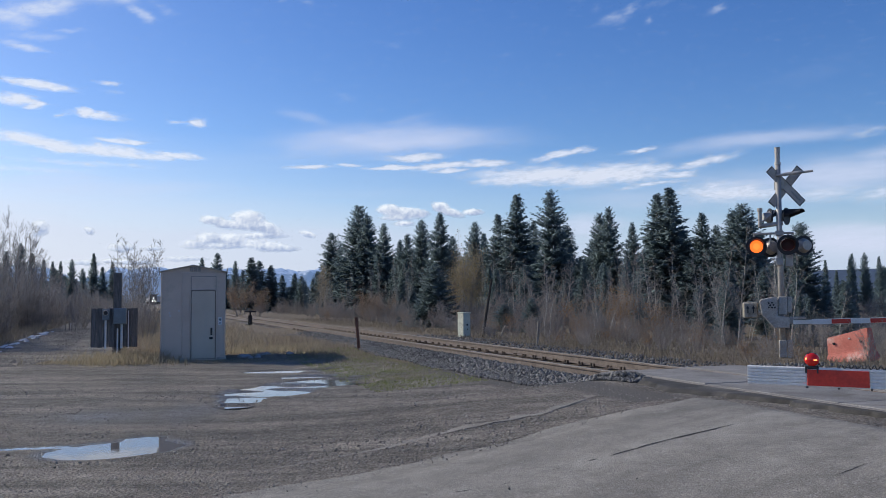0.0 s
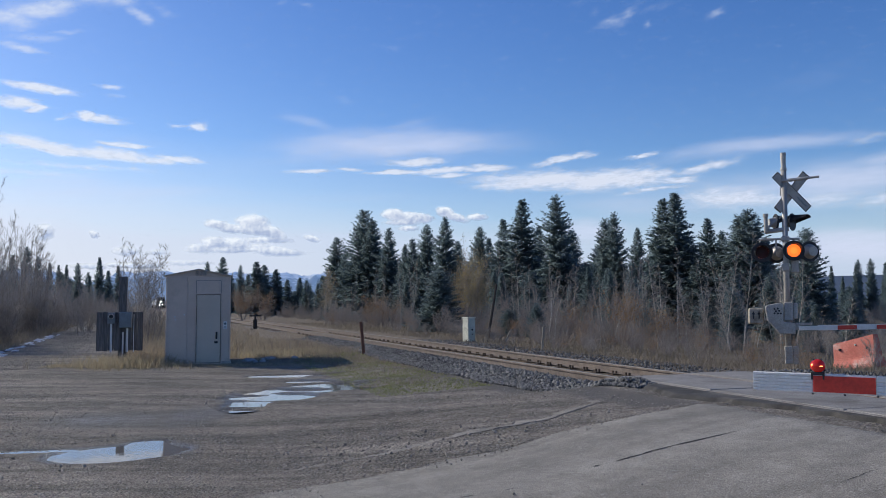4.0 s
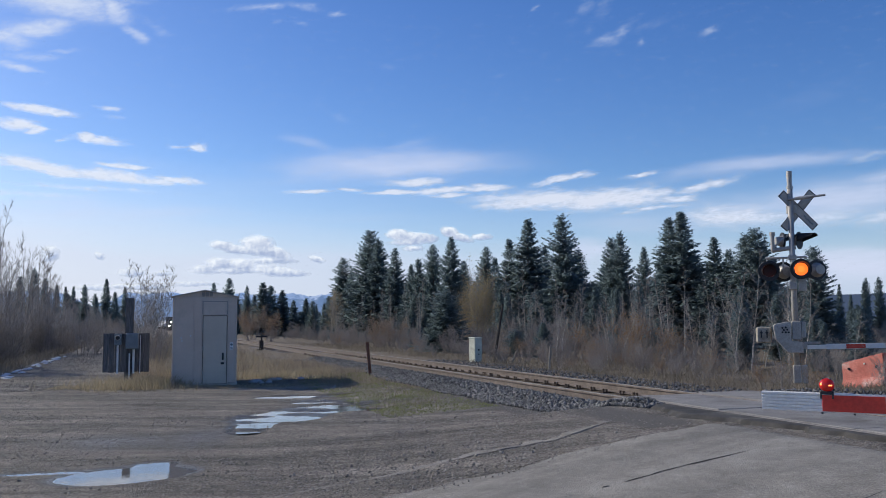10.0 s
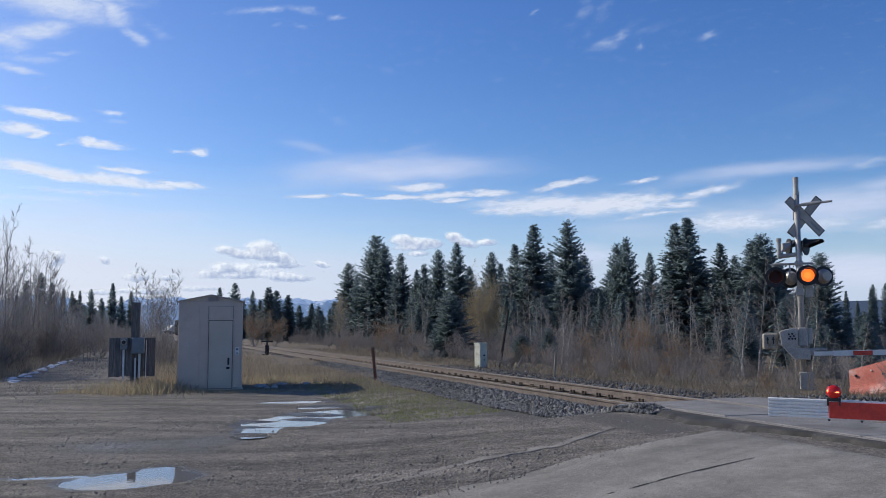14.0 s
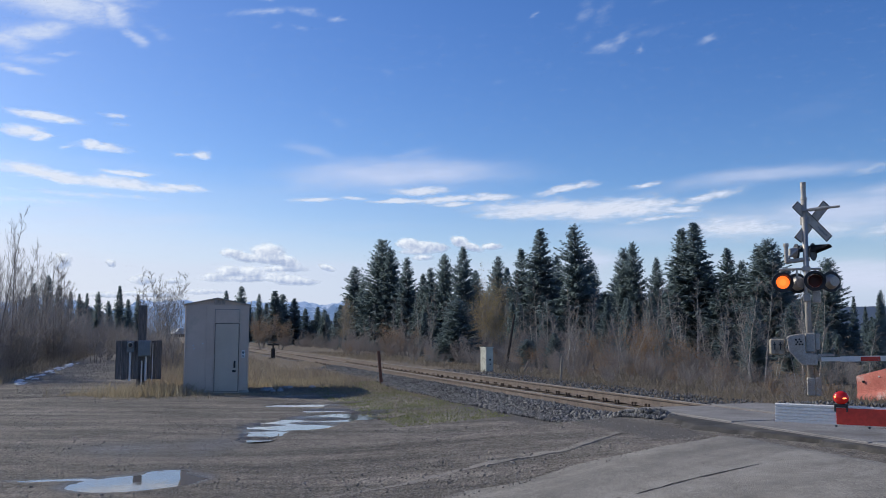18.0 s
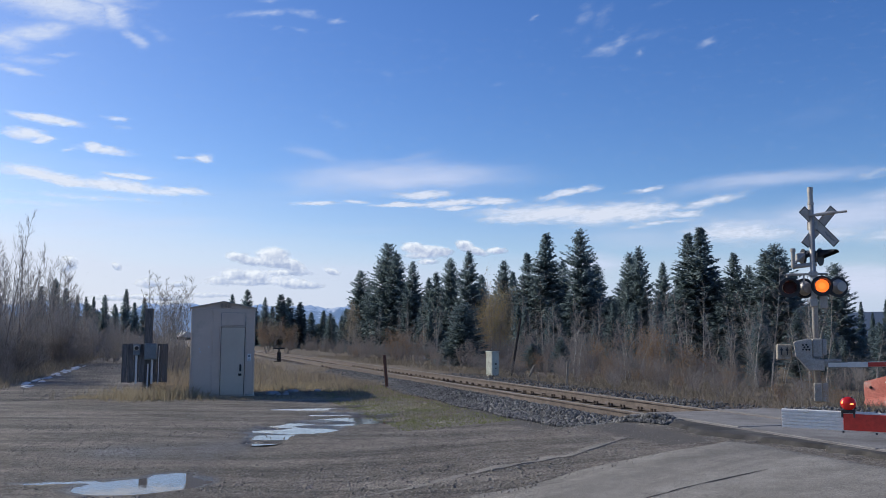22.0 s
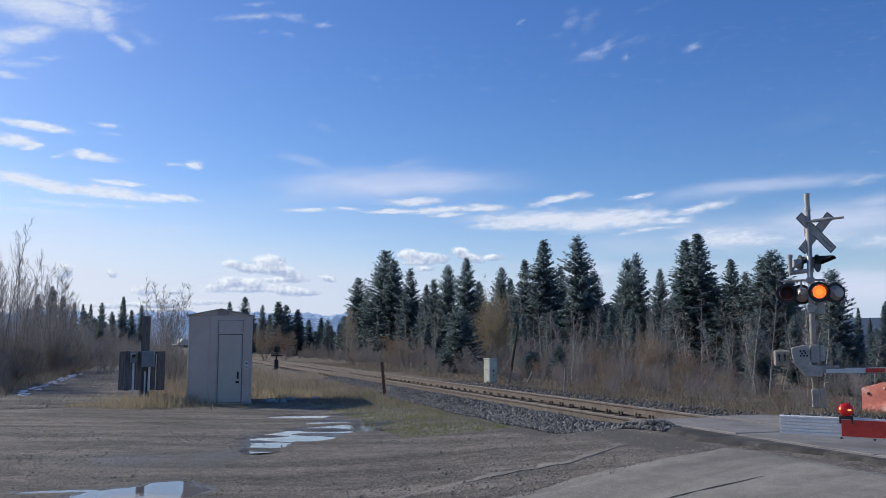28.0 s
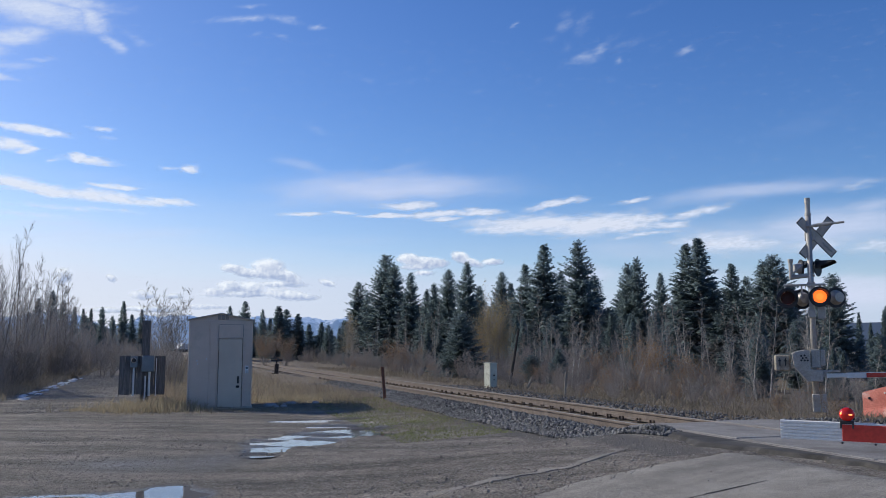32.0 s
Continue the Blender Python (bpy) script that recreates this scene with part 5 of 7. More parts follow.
def spruce(seed, h=10.0, rad=2.0, taper=0.75, bare=0.08, coarse=1.0):
    """A dense spruce: whorls of drooping boughs set with many small needle sprays."""
    r = np.random.default_rng(seed)
    lean = r.normal(0, 0.012, 2)
    P, D, L, W, segs = [], [], [], [], []
    up = np.array([0, 0, 1.0])
    ph = r.uniform(0, 6.28, 3)
    z = h * bare
    while z < h * 0.985:
        f = 1 - z / h
        R = rad * min(1.0, f / 0.78) ** taper * r.uniform(0.82, 1.12) + 0.05
        if z < h * 0.25:
            R *= 0.65 + 0.35 * z / (h * 0.25)
        nb = int(5 + 6 * f ** 0.7 + r.integers(0, 3))
        a0 = r.uniform(0, 6.28)
        for k in range(nb):
            if r.random() < 0.07:
                continue
            a = a0 + k * 6.283 / nb + r.normal(0, 0.3)
            lump = 1 + 0.13 * math.sin(2 * a + ph[0] + 0.9 * z) + 0.1 * math.sin(3 * a + ph[1] - 1.3 * z)
            Rb = R * lump * r.uniform(0.62, 1.12)
            rise = 0.75 * (1 - f) ** 1.5 - 0.42 * f + r.normal(0, 0.09)
            zb = z + r.uniform(-0.13, 0.13)
            base = np.array([lean[0] * zb, lean[1] * zb, zb])
            out = np.array([math.cos(a), math.sin(a), 0.0])
            n = max(3, int(Rb / (0.12 * coarse)))
            u = 0.1 + 0.9 * (np.arange(n) + r.random(n)) / n
            pos = base + out * (u * Rb)[:, None] + up * (u * Rb * rise + 0.22 * Rb * u ** 2 * (0.4 + f))[:, None]
            if r.random() < 0.5 / coarse ** 2:
                segs.append((*base, *(base + out * Rb * 0.8 + up * Rb * 0.8 * rise), 0.012 + 0.01 * Rb, 0.004))
            perp = np.array([-out[1], out[0], 0.0])
            for sgn in (-1, 1, 0, 2):
                if sgn == 2:
                    dirs = out * r.uniform(-0.1, 0.5, n)[:, None] + perp * r.normal(0, 0.4, n)[:, None] - up * r.uniform(0.5, 1.0, n)[:, None]
                else:
                    dirs = out * (0.7 if sgn else 1.0) + perp * sgn * r.uniform(0.5, 1.1, n)[:, None] + up * (rise * 0.5 - 0.1 + r.normal(0, 0.2, n))[:, None]
                P.append(pos + r.normal(0, 0.035, (n, 3)))
                D.append(dirs)
                ln = ((0.1 + 0.2 * f ** 0.7) * (1.2 - 0.45 * u) * r.uniform(0.65, 1.4, n) + 0.03) * coarse ** 0.8 * (0.75 if sgn == 2 else 1.1)
                L.append(ln)
                W.append(ln * r.uniform(0.42, 0.75, n))
        z += (0.13 + 0.1 * f) * r.uniform(0.8, 1.2) * coarse ** 0.6
    n = 46
    zz = h * (0.9 + 0.1 * r.random(n))
    aa = r.uniform(0, 6.28, n)
    P.append(np.stack([lean[0] * zz, lean[1] * zz, zz], -1))
    D.append(np.stack([np.cos(aa) * 0.6, np.sin(aa) * 0.6, np.full(n, 0.8)], -1))
    L.append(0.06 + 0.3 * (1 - zz / h) / 0.1)
    W.append(np.full(n, 0.07))
    V, F = sprays(np.concatenate(P), np.concatenate(D), np.concatenate(L), np.concatenate(W), r)
    crown = fast_mesh("crown", V, F, NEEDLE)
    for k in range(8):
        a, b = k / 8, (k + 1) / 8
        segs.append((lean[0] * h * a, lean[1] * h * a, h * a - 0.3 * (k == 0), lean[0] * h * b, lean[1] * h * b, h * b, 0.014 * h * (1 - a) + 0.01, 0.014 * h * (1 - b) + 0.008))
    V, F = tubes(segs, 4 if coarse == 1.0 else 3)
    return crown, fast_mesh("trunk", V, F, BARK)


def bare_tree(seed, h=7.0, trunks=1, spread=0.28, wood=None, twig=None, levels=3, rad=0.05, leaf=None, leaves=0, twigs=1.0, rise=0.16):
    """Many-stemmed brush: stems, twigs, and a few leaves, as separate meshes."""
    r = np.random.default_rng(seed)
    big, fine, tips = [], [], []

    def grow(p, d, ln, rr, lev):
        n = 4 if lev == 0 else (1 if lev == 3 else 2)
        for i in range(n):
            d = d + r.normal(0, 0.035 if lev == 0 else 0.07, 3) + np.array([0, 0, rise])
            d /= np.linalg.norm(d)
            q = p + d * ln / n
            r1 = rr * (1 - 0.7 / n if lev else 1 - 0.8 / n)
            (big if lev == 0 else fine).append((*p, *q, max(rr, 0.0055), max(r1, 0.004)))
            if lev < levels and (i > 0 or lev > 0):
                for _ in range(int((3 if lev == 0 else 2) * twigs + r.random())):
                    a = r.uniform(0, 6.28)
                    e = d * r.uniform(0.7, 1.1) + np.array([math.cos(a), math.sin(a), 0.15]) * r.uniform(spread * 1.2, spread * 2.4)
                    e /= np.linalg.norm(e)
                    grow(p + (q - p) * r.random(), e, ln * r.uniform(0.26, 0.48), r1 * 0.5, lev + 1)
            p, rr = q, r1
        tips.append(p)
    for k in range(trunks):
        a = r.uniform(0, 6.28)
        off = 0.0 if trunks == 1 else r.uniform(0.05, 0.28)
        d = np.array([math.cos(a) * spread * (trunks > 1), math.sin(a) * spread * (trunks > 1), 1.0]) + r.normal(0, 0.05, 3)
        grow(np.array([math.cos(a) * off, math.sin(a) * off, -0.15]), d / np.linalg.norm(d), h * r.uniform(0.72, 1.0), rad * r.uniform(0.7, 1.1), 0)
    return tree_meshes(big, fine, tips, r, seed, wood, twig, leaf, leaves, trunks)


def tree_meshes(big, fine, tips, r, seed, wood, twig, leaf, leaves, trunks):
    out = []
    V, F = stems(big, 5)
    out.append(("woody_base" if trunks > 2 else "trunk", fast_mesh("trunk", V, F, wood)))
    if fine:
        V, F = ribbons(fine, seed)
        out.append(("branchwork", fast_mesh("branchwork", V, F, twig)))
    if leaf and leaves:
        tp = np.array(tips)
        P = tp[r.integers(0, len(tp), leaves)] + r.normal(0, 0.11, (leaves, 3))
        D = r.normal(size=(leaves, 3))
        V, F = sprays(P, D, r.uniform(0.04, 0.09, leaves), r.uniform(0.03, 0.06, leaves), r)
        out.append(("leaves", fast_mesh("leaves", V, F, leaf)))
    return out


def sapling(seed, h=7.0, trunks=1, wood=None, twig=None, rad=0.05, reach=0.26, low=0.22, count=26, leaf=None, leaves=0):
    """A slim leafless tree: straight leaders with alternate limbs that sweep up and end in fine twigs."""
    r = np.random.default_rng(seed)
    big, fine, tips = [], [], []
    up = np.array([0, 0, 1.0])
    for k in range(trunks):
        a = r.uniform(0, 6.28)
        foot = np.array([math.cos(a), math.sin(a), 0.0]) * (0.0 if trunks == 1 else r.uniform(0.1, 0.5)) - up * 0.15
        d = up + np.array([math.cos(a), math.sin(a), 0]) * (0.03 if trunks == 1 else r.uniform(0.04, 0.16)) + np.append(r.normal(0, 0.02, 2), 0)
        H, n = h * (r.uniform(0.9, 1.0) if k == 0 else r.uniform(0.6, 0.95)), 9
        rr = rad * r.uniform(0.8, 1.1) * (1.0 if k == 0 else 0.8)
        line = [foot]
        for i in range(n):
            d = d + np.append(r.normal(0, 0.035, 2), 0)
            d /= np.linalg.norm(d)
            line.append(line[-1] + d * H / n)
            big.append((*line[i], *line[i + 1], max(0.006, rr * (1 - 0.9 * i / n)), max(0.005, rr * (1 - 0.9 * (i + 1) / n))))
        line = np.array(line)
        for j in range(count):
            u = low + (0.98 - low) * (j + r.random()) / count
            i = min(n - 1, int(u * n))
            p = line[i] + (line[i + 1] - line[i]) * (u * n - i)
            b = r.uniform(0, 6.28)
            e = np.array([math.cos(b), math.sin(b), r.uniform(0.5, 1.1)])
            ln = H * reach * (1 - u) ** 0.6 * r.uniform(0.35, 1.05) + 0.12
            rb = max(0.005, 0.38 * rr * (1 - 0.85 * u))
            for s_ in range(3):
                e = e / np.linalg.norm(e) + np.append(r.normal(0, 0.13, 2), 0.16)
                e /= np.linalg.norm(e)
                q = p + e * ln / 3
                fine.append((*p, *q, max(0.0065, rb * (1 - s_ / 3.6)), max(0.005, rb * (1 - (s_ + 1) / 3.6))))
                for w_ in range(2 + (s_ > 0)):
                    t = e + r.normal(0, 0.38, 3) + up * 0.3
                    t /= np.linalg.norm(t)
                    q0 = p + (q - p) * r.random()
                    lt = ln * r.uniform(0.22, 0.48) + 0.1
                    q1 = q0 + t * lt
                    fine.append((*q0, *q1, 0.0055, 0.0038))
                    if r.random() < 0.6:
                        t2 = t + r.normal(0, 0.4, 3) + up * 0.2
                        q2 = q0 + t * lt * 0.5
                        fine.append((*q2, *(q2 + t2 / np.linalg.norm(t2) * lt * 0.55), 0.0045, 0.003))
                    tips.append(q1)
                p = q
            tips.append(p)
    return tree_meshes(big, fine, tips, r, seed, wood, twig, leaf, leaves, trunks)


KINDS = {}


def kind(key, parts, name, label, category, group):
    """Keeps a kind of plant; its first use is built, the rest copied."""
    KINDS[key] = [parts, name, label, category, group, None]


def plant(key, x, y, rz, sx, sz, sink=0.0):
    if math.hypot(x - 7.9, y - 19.9) < 2.1 or math.hypot(x - 9.7, y - 20.2) < 1.9:
        return          # kept clear round the signal mast and the barrier
    parts, name, label, category, group, first = KINDS[key]
    m = Matrix.LocRotScale((x, y, float(ground_z(x, y)) - sink), Euler((0, 0, rz)), (sx, sx, sz))
    if first is None:
        ob = empty(name, Matrix(), label, category, group)
        for pn, me in parts:
            pc = piece(pn, me, ob)
            if pn in ("branchwork", "woody_base", "leaves"):
                tagged(pc, kind="stuff")
        ob.matrix_basis = m
        KINDS[key][5] = ob
        return
    loc, rot, sc = m.decompose()
    o = copy_thing(first, Matrix.LocRotScale(loc, rot, None))
    o.scale = sc


for i in range(7):
    cr, tr = spruce(100 + i, 10.0, (1.9, 2.3, 1.6, 2.1, 1.8, 2.5, 1.5)[i], (0.72, 0.6, 0.85, 0.68, 0.8, 0.58, 0.78)[i], (0.06, 0.1, 0.08, 0.12, 0.05, 0.04, 0.1)[i])
    kind(f"spruce{i}", [("crown", cr), ("trunk", tr)], "spruce_tree", "dark green spruce tree with drooping boughs", "tree", "spruces of the wood")
for i in range(7):
    cr, tr = spruce(140 + i, 10.0, (1.9, 2.3, 1.6, 2.1, 1.8, 2.5, 1.5)[i], (0.72, 0.6, 0.85, 0.68, 0.8, 0.58, 0.78)[i], 0.05, 1.6)
    kind(f"backspruce{i}", [("crown", cr), ("trunk", tr)], "spruce_tree", "dark green spruce tree deep in the wood", "tree", "spruces of the wood")
for i in range(5):
    kind(f"birch{i}", sapling(200 + i, 7.0, 1 + (i % 2), BIRCH, TWIG, 0.05, 0.2, 0.25, 24), "bare_birch", "bare pale-barked birch tree in late autumn", "tree", "bare trees")
for i in range(5):
    kind(f"alder{i}", sapling(230 + i, 6.0, 3 + i % 2, BARK, TWIG_DARK, 0.04, 0.24, 0.15, 26), "bare_alder", "leafless grey-brown tree with upright stems", "tree", "bare trees")
for i in range(5):
    kind(f"thicket{i}", sapling(250 + i, 2.6, 7, BARK, TWIG if i < 3 else TWIG_RED, 0.014, 0.34, 0.04, 15), "leafless_brush", "fine-twigged leafless brush, grey-brown", "shrub", "brush by the track")
for i in range(5):
    kind(f"shrub{i}", bare_tree(260 + i, 2.4, 7, 0.34, BARK, TWIG if i < 3 else TWIG_RED, 2, 0.022, twigs=1.3), "leafless_shrub", "leafless brown shrub in dense brush", "shrub", "brush by the track")
for i in range(2):
    kind(f"gold{i}", bare_tree(290 + i, 3.2, 6, 0.3, BARK, TWIG, 2, 0.03, YELLOW, 3600, twigs=1.4), "yellow_shrub", "tall shrub with fading yellow leaves", "shrub", "leafy shrubs")
    kind(f"rust{i}", bare_tree(296 + i, 2.2, 6, 0.36, BARK, TWIG_RED, 2, 0.022, ORANGE, 1300, twigs=1.4), "orange_shrub", "shrub with sparse orange-brown leaves", "shrub", "leafy shrubs")
kind("clump", sapling(330, 7.0, 10, BIRCH, TWIG, 0.032, 0.15, 0.3, 18), "bare_birch_clump", "clump of bare pale birch stems fanning upwards", "tree", "bare trees")
kind("poplar", sapling(310, 7.0, 2, BIRCH, TWIG, 0.05, 0.24, 0.15, 30, YELLOW, 1700), "yellowing_birch", "birch with sparse yellowing leaves", "tree", "bare trees")

prand = random.Random(21)
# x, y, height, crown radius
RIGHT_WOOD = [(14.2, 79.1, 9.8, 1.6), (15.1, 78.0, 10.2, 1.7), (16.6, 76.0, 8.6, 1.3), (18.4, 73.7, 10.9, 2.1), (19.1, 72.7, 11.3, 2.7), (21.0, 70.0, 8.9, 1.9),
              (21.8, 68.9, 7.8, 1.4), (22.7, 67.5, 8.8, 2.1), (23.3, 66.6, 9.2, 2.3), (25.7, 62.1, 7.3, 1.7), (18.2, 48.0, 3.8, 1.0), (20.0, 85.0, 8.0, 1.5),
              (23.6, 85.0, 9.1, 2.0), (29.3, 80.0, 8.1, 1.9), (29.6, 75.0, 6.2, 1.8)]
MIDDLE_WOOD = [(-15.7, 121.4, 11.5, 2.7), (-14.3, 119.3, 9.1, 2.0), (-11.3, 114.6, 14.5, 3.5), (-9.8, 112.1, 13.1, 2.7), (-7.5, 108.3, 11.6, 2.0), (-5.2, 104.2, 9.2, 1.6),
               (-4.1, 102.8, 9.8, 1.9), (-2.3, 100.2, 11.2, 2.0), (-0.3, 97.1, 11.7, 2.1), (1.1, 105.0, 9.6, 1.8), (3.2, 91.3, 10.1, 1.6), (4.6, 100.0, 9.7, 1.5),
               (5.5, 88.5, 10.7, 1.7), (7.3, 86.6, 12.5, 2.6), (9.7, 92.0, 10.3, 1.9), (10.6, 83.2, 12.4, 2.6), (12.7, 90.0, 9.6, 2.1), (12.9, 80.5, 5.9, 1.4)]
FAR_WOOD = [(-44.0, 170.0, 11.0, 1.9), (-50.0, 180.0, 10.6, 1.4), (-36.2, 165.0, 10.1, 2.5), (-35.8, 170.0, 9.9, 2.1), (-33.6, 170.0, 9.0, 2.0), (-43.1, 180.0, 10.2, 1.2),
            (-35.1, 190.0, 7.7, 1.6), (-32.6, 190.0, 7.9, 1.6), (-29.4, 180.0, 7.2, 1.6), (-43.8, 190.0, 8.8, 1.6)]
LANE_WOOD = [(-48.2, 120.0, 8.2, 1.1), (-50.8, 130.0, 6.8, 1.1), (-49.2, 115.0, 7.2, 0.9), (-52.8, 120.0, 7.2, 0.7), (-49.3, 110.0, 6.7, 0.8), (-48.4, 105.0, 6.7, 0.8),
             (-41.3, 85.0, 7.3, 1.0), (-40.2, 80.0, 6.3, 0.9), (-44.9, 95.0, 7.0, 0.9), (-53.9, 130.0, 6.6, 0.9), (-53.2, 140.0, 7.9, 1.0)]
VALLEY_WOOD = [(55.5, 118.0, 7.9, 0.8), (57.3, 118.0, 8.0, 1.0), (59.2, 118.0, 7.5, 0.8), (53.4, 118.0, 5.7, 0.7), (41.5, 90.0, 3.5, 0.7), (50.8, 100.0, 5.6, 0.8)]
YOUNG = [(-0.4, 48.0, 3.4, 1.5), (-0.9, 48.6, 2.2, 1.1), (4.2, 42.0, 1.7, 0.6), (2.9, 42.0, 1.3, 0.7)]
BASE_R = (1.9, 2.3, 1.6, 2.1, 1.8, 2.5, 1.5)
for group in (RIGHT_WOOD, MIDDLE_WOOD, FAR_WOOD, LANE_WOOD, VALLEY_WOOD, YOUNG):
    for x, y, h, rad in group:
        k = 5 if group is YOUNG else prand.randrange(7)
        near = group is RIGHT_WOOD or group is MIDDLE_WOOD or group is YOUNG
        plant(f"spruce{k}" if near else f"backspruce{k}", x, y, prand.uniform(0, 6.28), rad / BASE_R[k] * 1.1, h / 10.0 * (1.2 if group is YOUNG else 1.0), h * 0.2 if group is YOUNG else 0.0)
# lower trees that close the wood behind
for i in range(120):
    u = i / 119
    x0, y0 = -17 + 46 * u, 130 - 56 * u
    dep = prand.uniform(3, 26)
    x, y = x0 * (1 + dep / y0), y0 + dep
    h = prand.uniform(5.5, 8.5) * (1.15 if u < 0.3 else 1.0) * (0.85 if u > 0.8 else 1)
    k = prand.randrange(7)
    plant(f"backspruce{k}", x, y, prand.uniform(0, 6.28), prand.uniform(0.7, 1.0), h / 10)
for i in range(26):
    u = prand.random()
    y = prand.uniform(190, 300)
    x = y * (-0.31 + 0.19 * u)
    plant(f"backspruce{prand.randrange(7)}", x, y, prand.uniform(0, 6.28), prand.uniform(0.7, 1.1), prand.uniform(0.65, 0.95))
for i in range(12):
    y = prand.uniform(95, 190)
    x = y * prand.uniform(-0.56, -0.40)
    plant(f"backspruce{prand.randrange(7)}", x, y, prand.uniform(0, 6.28), prand.uniform(0.4, 0.6), prand.uniform(0.45, 0.68))

# young spruces in front of the wood
for i in range(26):
    u = prand.random() ** 0.8
    px = -0.1 + 0.5 * u
    d = prand.uniform(24, 34) / (0.9421 * px + 0.3355)
    k = prand.randrange(7)
    h = prand.uniform(2.0, 5.0) * min(1, d / 60)
    plant(f"backspruce{k}", px * d, d, prand.uniform(0, 6.28), h / 10 * prand.uniform(0.9, 1.2), h / 10)

# bare trees: left thicket along the lane
for i in range(150):
    s = 33 + 75 * prand.random() ** 1.4
    q = -13.3 - 9 * prand.random()
    x, y = xy(s, q)
    tall = 1.0 if s < 36 else (1.28 if s < 58 else (1.05 if s < 72 else 0.85))
    plant(f"alder{prand.randrange(5)}", x, y, prand.uniform(0, 6.28), prand.uniform(0.65, 0.95), tall * prand.uniform(0.62, 1.0))
for i in range(110):
    s = 31 + 90 * prand.random() ** 1.3
    q = -12.9 - 6 * prand.random()
    x, y = xy(s, q)
    k = prand.uniform(0.5, 1.15)
    plant(f"thicket{prand.randrange(5)}", x, y, prand.uniform(0, 6.28), k * prand.uniform(1.0, 1.5), k)
# birches beyond the meter board and in the field
for x, y, h in ((-21.3, 60.0, 6.9), (-20.7, 61.5, 6.0), (-22.1, 61.8, 5.6)):
    plant("clump", x, y, prand.uniform(0, 6.28), 1.15, h / 7)
for i in range(44):
    s = prand.uniform(34, 150)
    q = prand.uniform(-9.0, -4.0)
    if s < 50:
        q = prand.uniform(-9.0, -7.5)
    x, y = xy(s, q)
    if s > 60 and -21.5 < math.degrees(math.atan2(x, y)) < -17.0:
        continue
    plant(f"shrub{prand.randrange(5)}", x, y, prand.uniform(0, 6.28), prand.uniform(0.6, 1.1), prand.uniform(0.35, 0.75) + (0.3 if s > 90 else 0))
# brush and birches between the track and the wood
for i in range(52):
    u = prand.random()
    px = -0.19 + 0.55 * u
    d0 = 20.0 / (0.9421 * px + 0.3355)
    d1 = max(d0 + 8, 78 - 30 * u)
    d = d0 + (d1 - d0) * prand.random() ** 1.5
    if i % 2 and px > 0.17:
        continue
    if i % 2:
        plant(f"shrub{prand.choice((0, 1, 2, 3, 4))}", px * d, d, prand.uniform(0, 6.28), prand.uniform(0.7, 1.1), prand.uniform(0.35, 0.7))
    else:
        k = prand.uniform(0.5, 1.1) * (0.55 if px > 0.2 else 1.0)
        plant(f"thicket{prand.randrange(5)}", px * d, d, prand.uniform(0, 6.28), k * 1.3, k)
for i in range(64):
    u = prand.random()
    px = -0.15 + 0.55 * u
    d = 26 / (0.9421 * px + 0.3355) * prand.uniform(0.8, 1.2)
    plant(f"birch{prand.randrange(5)}", px * d, d, prand.uniform(0, 6.28), prand.uniform(0.55, 0.8), prand.uniform(0.4, 0.72) * (1.0 + 0.5 * (u < 0.45)))
# bare saplings and brush between the track and the wood
for i in range(48):
    s, q = 42 + 80 * prand.random(), 11 + 15 * prand.random()
    x, y = xy(s, q)
    if x / y > 0.22:
        continue
    h = prand.uniform(0.32, 0.64)
    plant(prand.choice(("birch0", "birch1", "birch2", "birch4", "alder0", "alder1", "alder2")), x, y, prand.uniform(0, 6.28), h * prand.uniform(0.75, 1.0), h)
for i in range(80):
    s, q = 30 + 95 * prand.random(), 5.5 + 10 * prand.random()
    x, y = xy(s, q)
    k = prand.uniform(0.35, 0.8) * (0.7 if q < 8 else 1.0) * (0.6 if x > 0.13 * y else 1.0)
    plant(prand.choice((f"shrub{i % 5}", f"thicket{i % 5}")), x, y, prand.uniform(0, 6.28), k * prand.uniform(0.9, 1.3), k)
# brush that closes the lane and the field beyond the hut
for i in range(64):
    s, q = 50 + 80 * prand.random(), prand.uniform(-13.5, -4.0)
    x, y = xy(s, q)
    corridor = -19.6 < math.degrees(math.atan2(x, y)) < -17.2
    if corridor and s > 52:
        continue
    if i % 3 == 0 and q < -6:
        plant(f"alder{prand.randrange(5)}", x, y, prand.uniform(0, 6.28), prand.uniform(0.45, 0.7), prand.uniform(0.4, 0.7))
    else:
        k = prand.uniform(0.6, 1.1)
        plant(f"thicket{prand.randrange(5)}", x, y, prand.uniform(0, 6.28), k * prand.uniform(1.1, 1.5), k)
# thin growth on the valley side
for i in range(34):
    d = prand.uniform(62, 125)
    x = d * prand.uniform(0.43, 0.56)
    if i % 4 == 0:
        k = prand.uniform(0.35, 0.6)
        plant(f"backspruce{prand.randrange(7)}", x, d, prand.uniform(0, 6.28), k * 0.75, k)
    else:
        k = prand.uniform(0.45, 0.95)
        plant(f"shrub{prand.randrange(5)}", x, d, prand.uniform(0, 6.28), k * 1.4, k)
